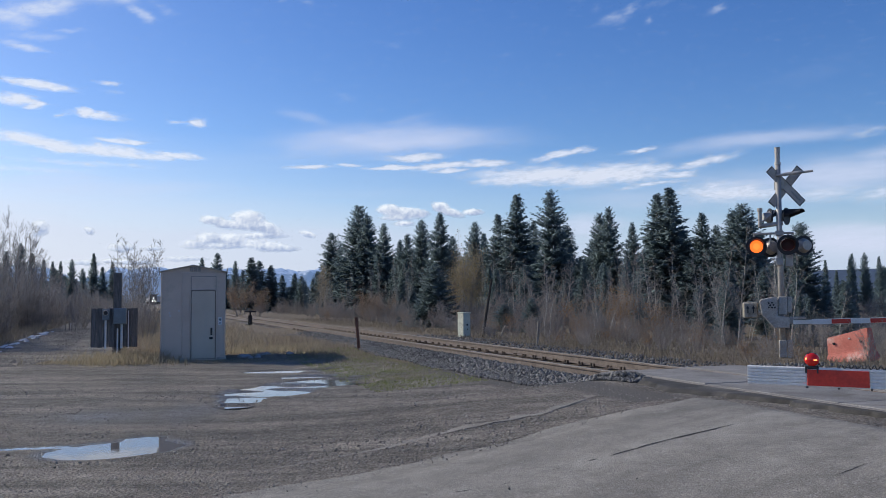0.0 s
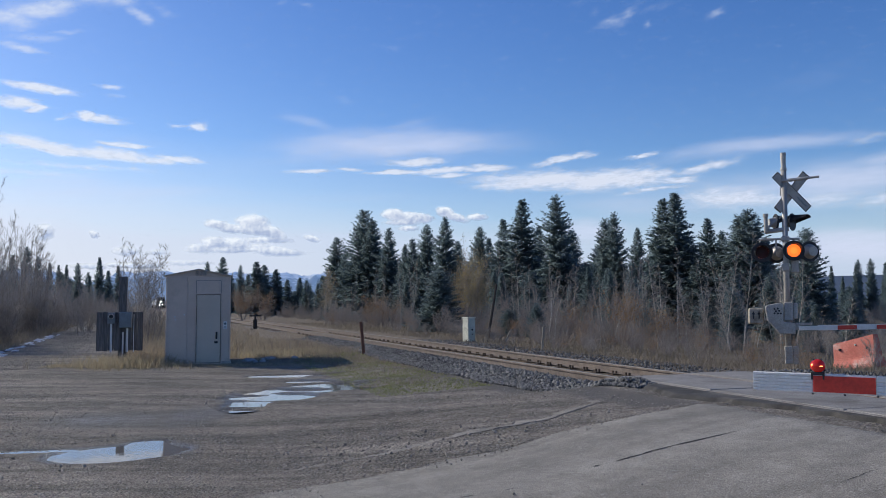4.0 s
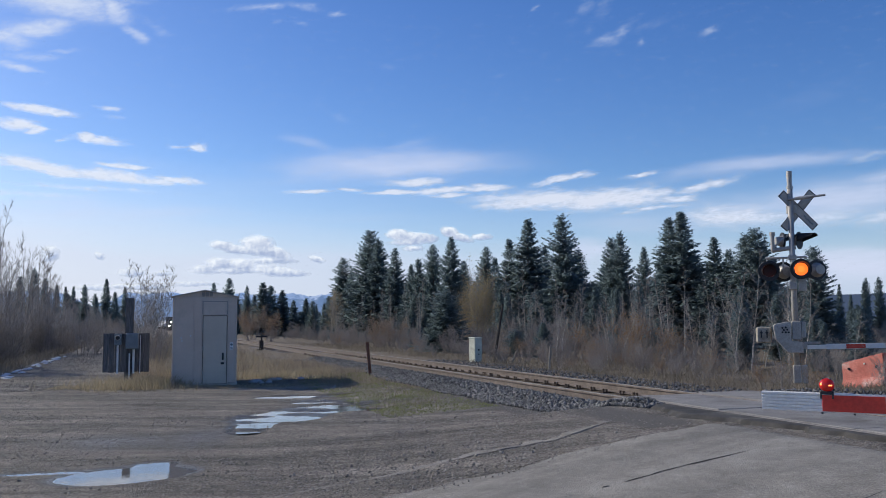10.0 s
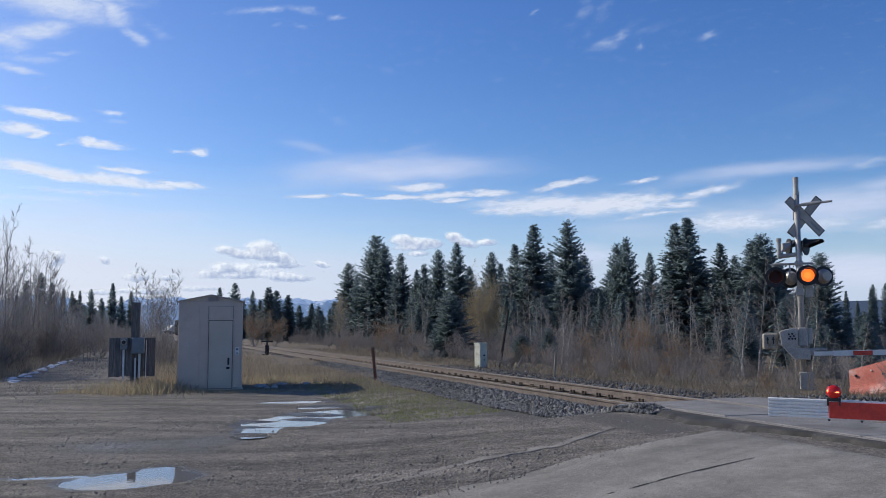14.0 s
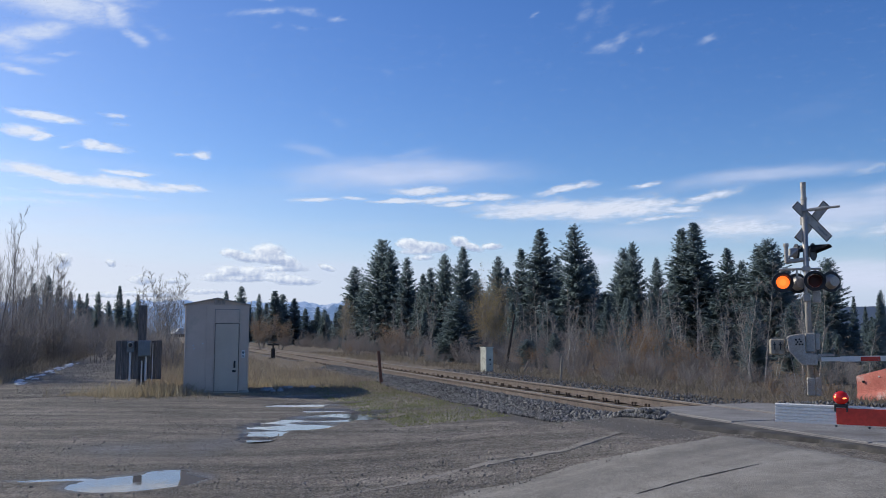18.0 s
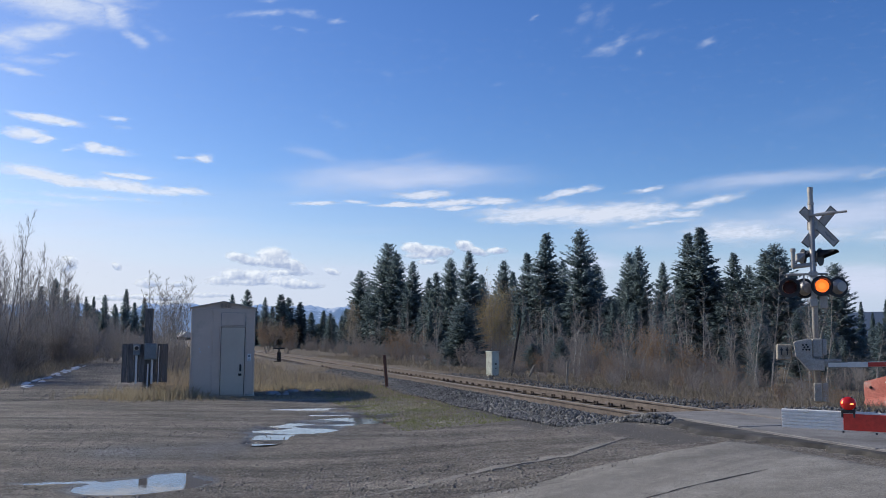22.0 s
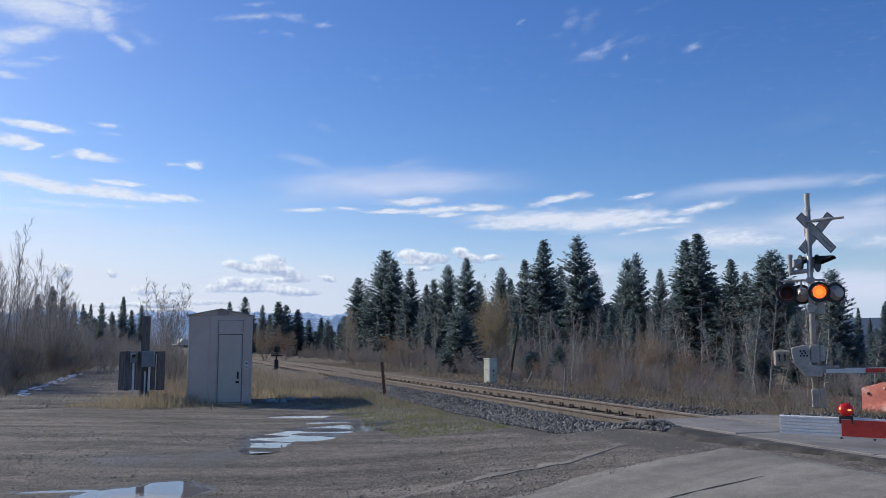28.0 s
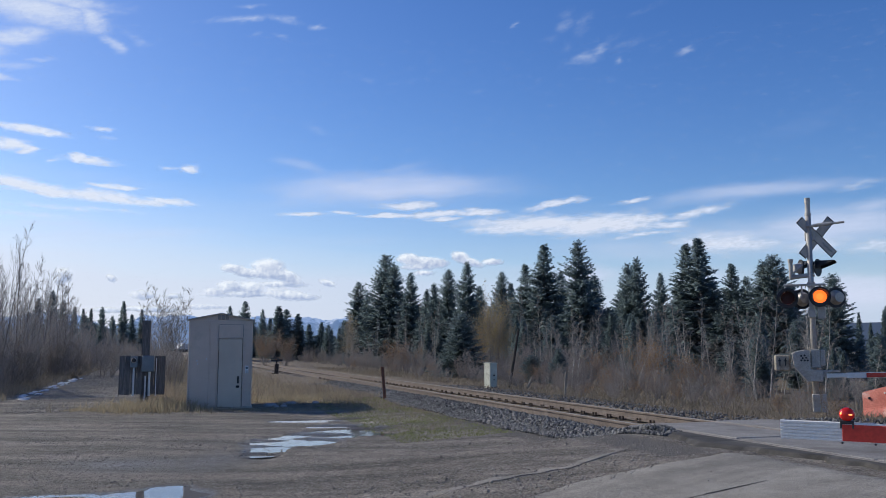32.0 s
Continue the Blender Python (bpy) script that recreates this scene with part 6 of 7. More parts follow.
# young spruces and brush behind the signal mast
for i in range(6):
    d = prand.uniform(32, 50)
    k = prand.randrange(7)
    h = prand.uniform(2.2, 3.4) * d / 42
    plant(f"backspruce{k}", d * prand.uniform(0.4, 0.47), d, prand.uniform(0, 6.28), h / 10 * 1.2, h / 10)
for i in range(16):
    d = prand.uniform(27, 40)
    k = prand.uniform(0.25, 0.5)
    plant(f"shrub{prand.randrange(3)}", d * prand.uniform(0.39, 0.52), d, prand.uniform(0, 6.28), k * 1.3, k)
# low scrub in the dry grass behind the track
for i in range(52):
    s, q = 13 + 30 * prand.random(), prand.uniform(3.6, 6.5)
    x, y = xy(s, q)
    k = prand.uniform(0.13, 0.28)
    plant(prand.choice(("rust0", "shrub1", "shrub3", "shrub2", "shrub0")), x, y, prand.uniform(0, 6.28), k * 1.5, k)
for i in range(46):
    s, q = 10 + 60 * prand.random() ** 1.2, prand.uniform(4.2, 9)
    if s < 16 and q < 9:
        continue
    x, y = xy(s, q)
    k = prand.uniform(0.2, 0.42)
    plant(prand.choice(("rust0", "rust1", "shrub3", "shrub4")), x, y, prand.uniform(0, 6.28), k * 1.3, k)
for i in range(30):
    s, q = 9 + 60 * prand.random() ** 1.3, prand.uniform(4.5, 11)
    if s < 15 and q < 9:
        continue
    x, y = xy(s, q)
    k = prand.uniform(0.18, 0.42)
    plant(f"shrub{prand.randrange(5)}", x, y, prand.uniform(0, 6.28), k * 1.2, k)
for x, y, h in ((11.7, 55.0, 5.6), (11.2, 56.0, 5.0), (12.4, 45.0, 3.2), (13.9, 40.0, 2.5), (11.7, 36.0, 2.2), (14.6, 38.0, 2.3), (6.2, 60.0, 4.5), (15.0, 33.0, 2.6)):
    plant(f"birch{prand.randrange(4)}", x, y, prand.uniform(0, 6.28), 0.6, h / 7)
for i in range(16):
    d = prand.uniform(34, 58)
    x = d * prand.uniform(0.1, 0.36)
    plant(f"birch{prand.randrange(4)}", x, d, prand.uniform(0, 6.28), 0.6, prand.uniform(0.35, 0.62) * d / 50)
for x, y, sx, sz in ((1.3, 50.0, 0.9, 1.28), (0.6, 51.0, 0.8, 1.1), (2.0, 52.0, 0.8, 1.15)):
    plant(f"gold{prand.randrange(2)}", x, y, prand.uniform(0, 6.28), sx, sz)
for x, y, sz in ((-15.6, 108.0, 1.05), (-13.8, 106.0, 0.95), (-14.8, 104.0, 0.9)):
    plant("poplar", x, y, prand.uniform(0, 6.28), 1.0, sz)
for x, y, sx, sz in ((-17.4, 75.0, 1.3, 1.2), (-16.4, 77.0, 1.2, 1.05), (-18.4, 78.0, 1.2, 1.1), (-5.2, 60.0, 1.0, 0.9), (-4.0, 58.0, 1.0, 0.8), (7.4, 38.0, 0.9, 0.9), (8.4, 40.0, 1.0, 1.0), (9.0, 36.0, 0.9, 0.7), (6.2, 42.0, 0.9, 0.8)):
    plant(f"rust{prand.randrange(2)}", x, y, prand.uniform(0, 6.28), sx, sz)


# ---------------------------------------------------------------- grass
def blades(name, pts, h, mat, label, seed, width=0.007):
    r = np.random.default_rng(seed)
    n = len(pts)
    pts = np.asarray(pts)
    z = ground_z(pts[:, 0], pts[:, 1])
    P = np.stack([pts[:, 0], pts[:, 1], z - 0.02], -1)
    a = r.uniform(0, 6.28, n)
    side = np.stack([np.cos(a), np.sin(a), np.zeros(n)], -1) * (width * r.uniform(0.6, 1.4, n))[:, None]
    hh = np.asarray(h) * r.uniform(0.45, 1.2, n)
    b = r.uniform(0, 6.28, n)
    bend = np.stack([np.cos(b), np.sin(b), np.zeros(n)], -1) * (hh * r.uniform(0.15, 1.35, n))[:, None]
    up = np.array([0, 0, 1.0])
    mid = P + up * (hh * 0.55)[:, None] + bend * 0.35
    tip = P + up * hh[:, None] + bend
    V = np.stack([P - side, P + side, mid + side * 0.7, mid - side * 0.7, tip], 1)
    F = np.array([(0, 1, 2), (0, 2, 3), (3, 2, 4)])[None] + 5 * np.arange(n)[:, None, None]
    tagged(new(name, fast_mesh(name, V.reshape(-1, 3), F.reshape(-1, 3), mat)), label, "grass", kind="stuff")


def build_grass():
    r = np.random.default_rng(33)
    # round the hut and the meter board
    n = 30000
    x, y = r.uniform(-11.5, -5.0, n), r.uniform(20.3, 26.5, n)
    clump = waves(x, y, 0.9, 12)
    dens = np.exp(-(((x + 8.1) / 1.05) ** 2 + ((y - 22.2) / 0.85) ** 2)) + 0.5 * np.exp(-(((x + 7) / 1.0) ** 2 + ((y - 23.0) / 0.35) ** 2)) * (x < -6.9)
    ok = r.random(n) < dens * (1.0 + 0.5 * clump)
    blades("dry_grass", np.stack([x, y], -1)[ok], np.where(x < -7.2, 0.34, 0.2)[ok], GRASS, "tall dry golden grass round the meter board", 34)
    n = 5200
    x, y = r.uniform(-10.2, -3.6, n), 22.75 - 0.9 * r.random(n) ** 1.6
    ok = waves(x, y, 0.8, 27) + r.random(n) > 0.25
    blades("short_grass", np.stack([x, y + 0.06 * (x + 6.6)], -1)[ok], 0.075, GRASS, "short dry grass along the foot of the hut", 43, 0.008)
    # field between the hut and the track
    n = 60000
    s, q = r.uniform(17, 62, n), r.uniform(-8.6, -3.0, n)
    s = 17 + (s - 17) ** 1.15 * 0.62
    x, y = xy(s, q)
    ok = (y > 24.2 + 0.8 * waves(x, y, 0.5, 14) - 0.25 * (x + 5)) & (waves(x, y, 0.45, 13) + r.random(n) * 0.9 > 0.05) & (np.hypot(x + 6.6, y - 24) > 1.3)
    blades("field_grass", np.stack([x, y], -1)[ok], (0.13 + 0.15 * np.clip(0.5 + waves(x, y, 0.35, 29), 0, 1))[ok], GRASS, "dry golden field grass beside the track", 35)
    n = 14000
    s, q = 26 + 90 * r.random(n) ** 1.3, r.uniform(-8.2, -3, n)
    x, y = xy(s, q)
    ok = waves(x, y, 0.3, 23) + r.random(n) > 0.3
    blades("weeds", np.stack([x, y], -1)[ok], 0.55, STRAW, "brown dead weeds in the field", 36, 0.01)
    # foot of the near bank
    n = 9000
    s, q = r.uniform(15.5, 34, n), -2.05 - 1.6 * r.random(n)
    x, y = xy(s, q)
    ok = (waves(x, y, 0.9, 15) + r.random(n) > 0.1) & (s > 17.0 + 1.5 * (q + 2.05))
    blades("bank_grass", np.stack([x, y], -1)[ok], (0.06 + 0.15 * sm(19, 26, s))[ok], STRAW, "straw-coloured grass at the foot of the ballast", 37)
    n = 15000
    s, q = r.uniform(14.2, 24, n), -2.2 - 2.0 * r.random(n)
    x, y = xy(s, q)
    ok = (waves(x, y, 0.7, 16) + r.random(n) > 0.25)
    blades("green_grass", np.stack([x, y], -1)[ok], 0.05, GREEN, "short green grass at the edge of the lot", 38, 0.009)
    # far side of the track
    n = 30000
    s, q = 6 + 62 * r.random(n) ** 1.4, 2.9 + 9 * r.random(n) ** 1.3
    x, y = xy(s, q)
    ok = (waves(x, y, 0.6, 17) + r.random(n) > 0.15 + 0.5 * sm(4.5, 8, q)) & (s > 11.2 - 0.9 * (q - 2.05) + 0.5)
    blades("trackside_grass", np.stack([x, y], -1)[ok], (0.1 + 0.018 * q)[ok], DULL, "dry straw-coloured grass behind the track", 39, 0.007)
    # lane edges
    n = 12000
    s = 24 + 60 * r.random(n)
    q = np.where(r.random(n) < 0.6, -12.5 - 2.2 * r.random(n), np.where(s > 36, -9.0, -8.4) + 0.9 * r.random(n))
    x, y = xy(s, q)
    blades("lane_grass", np.stack([x, y], -1), 0.4, STRAW, "brown grass along the gravel lane", 40, 0.009)


build_grass()


def build_snow():
    """Old snow left along the lane."""
    r = np.random.default_rng(50)
    for k in range(34):
        if k % 5 == 2:
            continue
        s = 30 + k * 0.62 + r.uniform(-0.4, 0.4)
        q = -12.25 + r.uniform(-0.25, 0.25)
        x, y = xy(s, q)
        bm = B()
        bmesh.ops.create_icosphere(bm, subdivisions=3, radius=1.0)
        a, b = r.uniform(0.3, 0.75), r.uniform(0.05, 0.15)
        for v in bm.verts:
            v.co *= 1 + 0.6 * noise.noise(v.co * 1.3 + Vector((k * 5.1, 0, 0)))
            v.co = Vector((v.co.x * b, v.co.y * a, max(v.co.z, -0.3) * 0.045))
        ob = part("snow_patch", bm, SNOW, smooth=True)
        ob.matrix_basis = T(x, y, float(ground_z(x, y)), 0, 0, 19)
        tagged(ob, "low melting ridge of old snow beside the lane", "snow", "snow along the lane")


build_snow()


# ---------------------------------------------------------------- distance
def mountain_material(name, rock, haze, haze_mix, snow_line, snow):
    m, nt, bs = shader(name)
    pos = nt.nodes.new("ShaderNodeNewGeometry").outputs["Position"]
    sep = nt.nodes.new("ShaderNodeSeparateXYZ")
    nt.links.new(pos, sep.inputs[0])
    n = tex_noise(nt, 0.02, 10, 0.7, pos)
    col = ramp(nt, n, [(0.3, tuple(c * 0.6 for c in rock)), (0.7, rock)])
    if snow:
        hgt = calc(nt, "ADD", sep.outputs["Z"], calc(nt, "MULTIPLY", calc(nt, "SUBTRACT", n, 0.5), 330.0))
        col = mix(nt, ramp(nt, calc(nt, "DIVIDE", calc(nt, "SUBTRACT", hgt, snow_line), 60.0), [(0.3, grey(0)), (0.7, grey(1))]), col, (0.85, 0.87, 0.9))
    nt.links.new(col, bs.inputs["Base Color"])
    bs.inputs["Roughness"].default_value = 1.0
    # distance haze is painted in: an even glow mixed over the lit surface
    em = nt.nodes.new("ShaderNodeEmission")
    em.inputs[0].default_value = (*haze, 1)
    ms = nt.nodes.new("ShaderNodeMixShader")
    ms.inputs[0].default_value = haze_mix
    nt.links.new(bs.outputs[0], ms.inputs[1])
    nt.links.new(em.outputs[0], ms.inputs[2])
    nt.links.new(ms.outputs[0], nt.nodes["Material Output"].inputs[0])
    return m


def ridge(name, az0, az1, dist, deep, height, freq, seed, mat, label, sharp=1.0):
    """A range of hills as a height field over azimuth and distance, with ridged crests and gullies."""
    na, nd = 420, 40
    az = np.radians(np.linspace(az0, az1, na))
    dd = dist + deep * np.linspace(0, 1, nd)
    A, D = np.meshgrid(az, dd)
    X, Y = np.sin(A) * D, np.cos(A) * D
    v = (D - dist) / deep
    prof = np.clip(v * 1.08, 0, 1) ** 1.15
    rid, amp, tot, fq = 0.0, 1.0, 0.0, freq
    for o in range(5):
        rid, tot = rid + amp * (1 - 2.2 * np.abs(waves(X, Y, fq, seed + 3 * o, 1))), tot + amp
        amp, fq = amp * 0.55, fq * 2.1
    H = np.array(height(np.degrees(A))) * prof * (0.78 + 0.3 * sharp * rid / tot)
    H = np.where(v < 0.02, -30, H)
    idx = np.arange(na * nd).reshape(nd, na)
    F = np.stack([idx[:-1, :-1], idx[:-1, 1:], idx[1:, 1:], idx[1:, :-1]], -1).reshape(-1, 4)
    tagged(new(name, fast_mesh(name, np.stack([X, Y, H], -1).reshape(-1, 3), F, mat)), label, "mountains", kind="structure")


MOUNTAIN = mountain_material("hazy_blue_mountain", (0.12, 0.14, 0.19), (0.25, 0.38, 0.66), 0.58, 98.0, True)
HILL = mountain_material("hazed_wooded_hill", (0.03, 0.04, 0.05), (0.07, 0.1, 0.18), 0.7, 0, False)
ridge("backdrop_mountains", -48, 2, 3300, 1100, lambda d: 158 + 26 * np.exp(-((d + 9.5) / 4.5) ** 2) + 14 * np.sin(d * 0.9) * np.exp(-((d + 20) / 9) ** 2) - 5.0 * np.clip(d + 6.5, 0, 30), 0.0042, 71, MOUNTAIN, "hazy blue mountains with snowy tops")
ridge("backdrop_hill", 14, 70, 1900, 900, lambda d: 102 + 0.6 * (d - 25), 0.001, 75, HILL, "low dark wooded hill behind blue haze", 0.25)


def build_far_wood():
    """A dark far band of forest that closes the horizon, many small spires in one mesh."""
    r = np.random.default_rng(61)
    n = 3600
    az = np.radians(r.uniform(-75, 80, n))
    d = r.uniform(420, 1500, n)
    keep = ~((np.degrees(az) > -21.5) & (np.degrees(az) < -17.6) & (d < 720))
    az, d = az[keep], d[keep]
    n = len(az)
    x, y = np.sin(az) * d, np.cos(az) * d
    h, w = r.uniform(5, 11, n), r.uniform(2.4, 4.2, n)
    a = r.uniform(0, 6.28, (n, 1)) + np.arange(6)[None] * math.tau / 6
    V = [np.stack([x, y, h], -1)[:, None]]
    for f, z in ((0.45, 0.55), (0.62, 0.5), (0.85, 0.25), (1.0, 0.15)):
        rr = w[:, None] * 0.5 * f * r.uniform(0.6, 1.3, (n, 6))
        V.append(np.stack([x[:, None] + np.cos(a) * rr, y[:, None] + np.sin(a) * rr, np.repeat((h * z)[:, None], 6, 1) + r.normal(0, 0.4, (n, 6))], -1))
    V = np.concatenate(V, 1)
    tri = []
    for k in range(6):
        j = (k + 1) % 6
        tri.append((0, 1 + k, 1 + j))
        for row in range(3):
            a0, b0 = 1 + 6 * row, 7 + 6 * row
            tri += [(a0 + k, b0 + k, b0 + j), (a0 + k, b0 + j, a0 + j)]
    F = np.array(tri)[None] + 25 * np.arange(n)[:, None, None]
    tagged(new("far_forest", fast_mesh("far_forest", V.reshape(-1, 3), F.reshape(-1, 3), NEEDLE)), "far dark spruce forest along the horizon", "forest", kind="stuff")


build_far_wood()


def build_house():
    x, y = -206.0, 620.0
    h = empty("far_house", T(x, y, 0.0, 0, 0, 42), "far low house with snow on its roof", "house")
    bm = B()
    box(bm, 9, 8, 3.0, T(0.5, 0, 0.3))
    part("wall", bm, DARKWOOD, h)
    bm = B()
    prism(bm, [(-6.5, 1.9), (6.5, 1.9), (0.4, 6.0), (-0.4, 6.0)], 11.0, T(0.5, 0, 0))
    part("roof", bm, SNOW, h, "snow-streaked roof")


build_house()


# ---------------------------------------------------------------- clouds, on distant domes
def cloud_material(name, blobs, streak, tilt, warp, bright, shade, soft, fibre, thick=1.0):
    """Cloud banks (azimuth, elevation, half sizes in degrees, turn, density) frayed by stretched noise.

    warp: scale and size of the large and of the small fraying; soft: where the edge begins and ends; fibre: scale and depth of the streaks inside."""
    m, nt, _ = shader(name)
    uv = nt.nodes.new("ShaderNodeUVMap").outputs[0]
    mp = nt.nodes.new("ShaderNodeMapping")
    mp.inputs["Rotation"].default_value = (0, 0, radians(-tilt))
    nt.links.new(uv, mp.inputs[0])
    st = nt.nodes.new("ShaderNodeMapping")
    st.inputs["Scale"].default_value = (streak, 1, 1)
    nt.links.new(mp.outputs[0], st.inputs[0])
    along = st.outputs[0]
    place = uv
    for scale, size in warp:
        wn_ = nt.nodes.new("ShaderNodeTexNoise")
        wn_.inputs["Scale"].default_value, wn_.inputs["Detail"].default_value, wn_.inputs["Roughness"].default_value = scale, 4, 0.6
        nt.links.new(along, wn_.inputs["Vector"])
        cen = nt.nodes.new("ShaderNodeVectorMath")
        cen.operation = "SUBTRACT"
        nt.links.new(wn_.outputs["Color"], cen.inputs[0])
        cen.inputs[1].default_value = (0.5, 0.5, 0.5)
        off = nt.nodes.new("ShaderNodeVectorMath")
        off.operation = "MULTIPLY_ADD"
        off.inputs[1].default_value = (size / max(streak, 0.3), size, 0)
        nt.links.new(cen.outputs[0], off.inputs[0])
        nt.links.new(place, off.inputs[2])
        place = off.outputs[0]
    total, weight, lit = None, None, None
    for az, el, rx, ry, turn, op in blobs:
        mpb = nt.nodes.new("ShaderNodeMapping")
        mpb.vector_type = "TEXTURE"
        mpb.inputs["Location"].default_value = (az, el, 0)
        mpb.inputs["Rotation"].default_value = (0, 0, radians(turn))
        mpb.inputs["Scale"].default_value = (rx, ry, 1)
        nt.links.new(place, mpb.inputs[0])
        ln = nt.nodes.new("ShaderNodeVectorMath")
        ln.operation = "LENGTH"
        nt.links.new(mpb.outputs[0], ln.inputs[0])
        mr = nt.nodes.new("ShaderNodeMapRange")
        mr.interpolation_type = "SMOOTHSTEP"
        mr.inputs["From Min"].default_value, mr.inputs["From Max"].default_value = 1.7, 0.0
        mr.inputs["To Min"].default_value, mr.inputs["To Max"].default_value = 0, op
        nt.links.new(ln.outputs["Value"], mr.inputs["Value"])
        total = mr.outputs[0] if total is None else calc(nt, "MAXIMUM", total, mr.outputs[0])
        if shade:
            sp = nt.nodes.new("ShaderNodeSeparateXYZ")
            nt.links.new(mpb.outputs[0], sp.inputs[0])
            # the puffs' sunlit side is painted in, for a sun high on the left
            side = calc(nt, "SUBTRACT", calc(nt, "MULTIPLY", sp.outputs["Y"], 0.8), calc(nt, "MULTIPLY", sp.outputs["X"], 0.45))
            wgt = calc(nt, "POWER", mr.outputs[0], 2.0)
            term = calc(nt, "MULTIPLY", side, wgt)
            lit = term if lit is None else calc(nt, "ADD", lit, term)
            weight = wgt if weight is None else calc(nt, "ADD", weight, wgt)
    fib = tex_noise(nt, fibre[0], 8, 0.68, along)
    edge = calc(nt, "ADD", total, calc(nt, "MULTIPLY", calc(nt, "SUBTRACT", fib, 0.5), soft[2]))
    er = nt.nodes.new("ShaderNodeMapRange")
    er.interpolation_type = "SMOOTHSTEP"
    er.inputs["From Min"].default_value, er.inputs["From Max"].default_value = soft[0], soft[1]
    nt.links.new(edge, er.inputs["Value"])
    body = calc(nt, "ADD", calc(nt, "MULTIPLY", calc(nt, "SUBTRACT", fib, 0.5), fibre[1]), total)
    dens = calc(nt, "MULTIPLY", er.outputs[0], calc(nt, "MULTIPLY", body, thick, True), True)
    em = nt.nodes.new("ShaderNodeEmission")
    em.inputs[0].default_value = (*bright, 1)
    if shade:
        bulge = tex_noise(nt, 3.2, 5, 0.6, place)
        face = calc(nt, "DIVIDE", lit, calc(nt, "ADD", weight, 0.02))
        face = calc(nt, "ADD", calc(nt, "MULTIPLY", calc(nt, "SUBTRACT", bulge, 0.5), 2.4), face)
        nt.links.new(ramp(nt, calc(nt, "MULTIPLY_ADD", face, 0.5), [(0.0, shade), (0.32, tuple(0.55 * p + 0.45 * q for p, q in zip(shade, bright))), (0.62, bright)]), em.inputs[0])
        em.inputs[0].links[0].from_node.inputs[0].links[0].from_node.inputs[2].default_value = 0.3
    tr = nt.nodes.new("ShaderNodeBsdfTransparent")
    ms = nt.nodes.new("ShaderNodeMixShader")
    nt.links.new(dens, ms.inputs[0])
    nt.links.new(tr.outputs[0], ms.inputs[1])
    nt.links.new(em.outputs[0], ms.inputs[2])
    nt.links.new(ms.outputs[0], nt.nodes["Material Output"].inputs[0])
    return m


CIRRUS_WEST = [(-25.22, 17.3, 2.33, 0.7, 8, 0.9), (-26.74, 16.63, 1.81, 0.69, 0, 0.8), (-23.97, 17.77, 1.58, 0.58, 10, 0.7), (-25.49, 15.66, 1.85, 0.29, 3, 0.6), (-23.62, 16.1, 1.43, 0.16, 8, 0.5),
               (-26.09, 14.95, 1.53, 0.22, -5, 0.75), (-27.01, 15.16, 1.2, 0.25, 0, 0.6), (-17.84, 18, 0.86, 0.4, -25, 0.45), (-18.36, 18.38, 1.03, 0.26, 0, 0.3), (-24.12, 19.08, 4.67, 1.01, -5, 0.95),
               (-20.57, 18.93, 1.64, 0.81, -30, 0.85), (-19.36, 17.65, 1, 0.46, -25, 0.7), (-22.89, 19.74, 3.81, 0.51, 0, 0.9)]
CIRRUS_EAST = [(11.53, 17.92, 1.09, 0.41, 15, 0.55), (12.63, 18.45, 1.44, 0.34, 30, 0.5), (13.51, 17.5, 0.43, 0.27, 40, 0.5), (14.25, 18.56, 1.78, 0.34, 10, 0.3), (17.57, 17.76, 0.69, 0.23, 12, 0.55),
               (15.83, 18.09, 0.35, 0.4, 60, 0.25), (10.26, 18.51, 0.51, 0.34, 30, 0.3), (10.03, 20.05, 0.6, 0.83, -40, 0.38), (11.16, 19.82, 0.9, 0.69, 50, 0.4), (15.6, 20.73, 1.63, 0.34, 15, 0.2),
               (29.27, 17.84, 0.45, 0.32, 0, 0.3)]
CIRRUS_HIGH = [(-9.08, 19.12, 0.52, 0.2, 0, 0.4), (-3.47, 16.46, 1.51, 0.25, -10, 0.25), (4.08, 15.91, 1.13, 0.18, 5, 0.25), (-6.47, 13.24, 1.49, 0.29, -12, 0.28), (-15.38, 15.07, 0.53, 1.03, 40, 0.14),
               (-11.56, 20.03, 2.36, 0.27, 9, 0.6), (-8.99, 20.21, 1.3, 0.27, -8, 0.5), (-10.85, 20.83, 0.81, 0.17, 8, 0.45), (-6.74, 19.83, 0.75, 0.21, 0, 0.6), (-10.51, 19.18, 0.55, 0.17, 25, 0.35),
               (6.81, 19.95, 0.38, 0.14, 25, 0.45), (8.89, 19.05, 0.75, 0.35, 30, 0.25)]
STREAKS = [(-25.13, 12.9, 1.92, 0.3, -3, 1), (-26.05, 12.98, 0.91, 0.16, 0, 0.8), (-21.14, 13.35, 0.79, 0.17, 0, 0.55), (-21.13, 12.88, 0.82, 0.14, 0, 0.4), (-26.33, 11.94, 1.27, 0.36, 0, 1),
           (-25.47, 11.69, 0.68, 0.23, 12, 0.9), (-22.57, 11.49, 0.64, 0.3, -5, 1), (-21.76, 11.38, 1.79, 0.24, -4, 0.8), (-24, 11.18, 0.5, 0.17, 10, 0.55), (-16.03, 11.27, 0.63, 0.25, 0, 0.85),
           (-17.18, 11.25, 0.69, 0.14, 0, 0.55)]
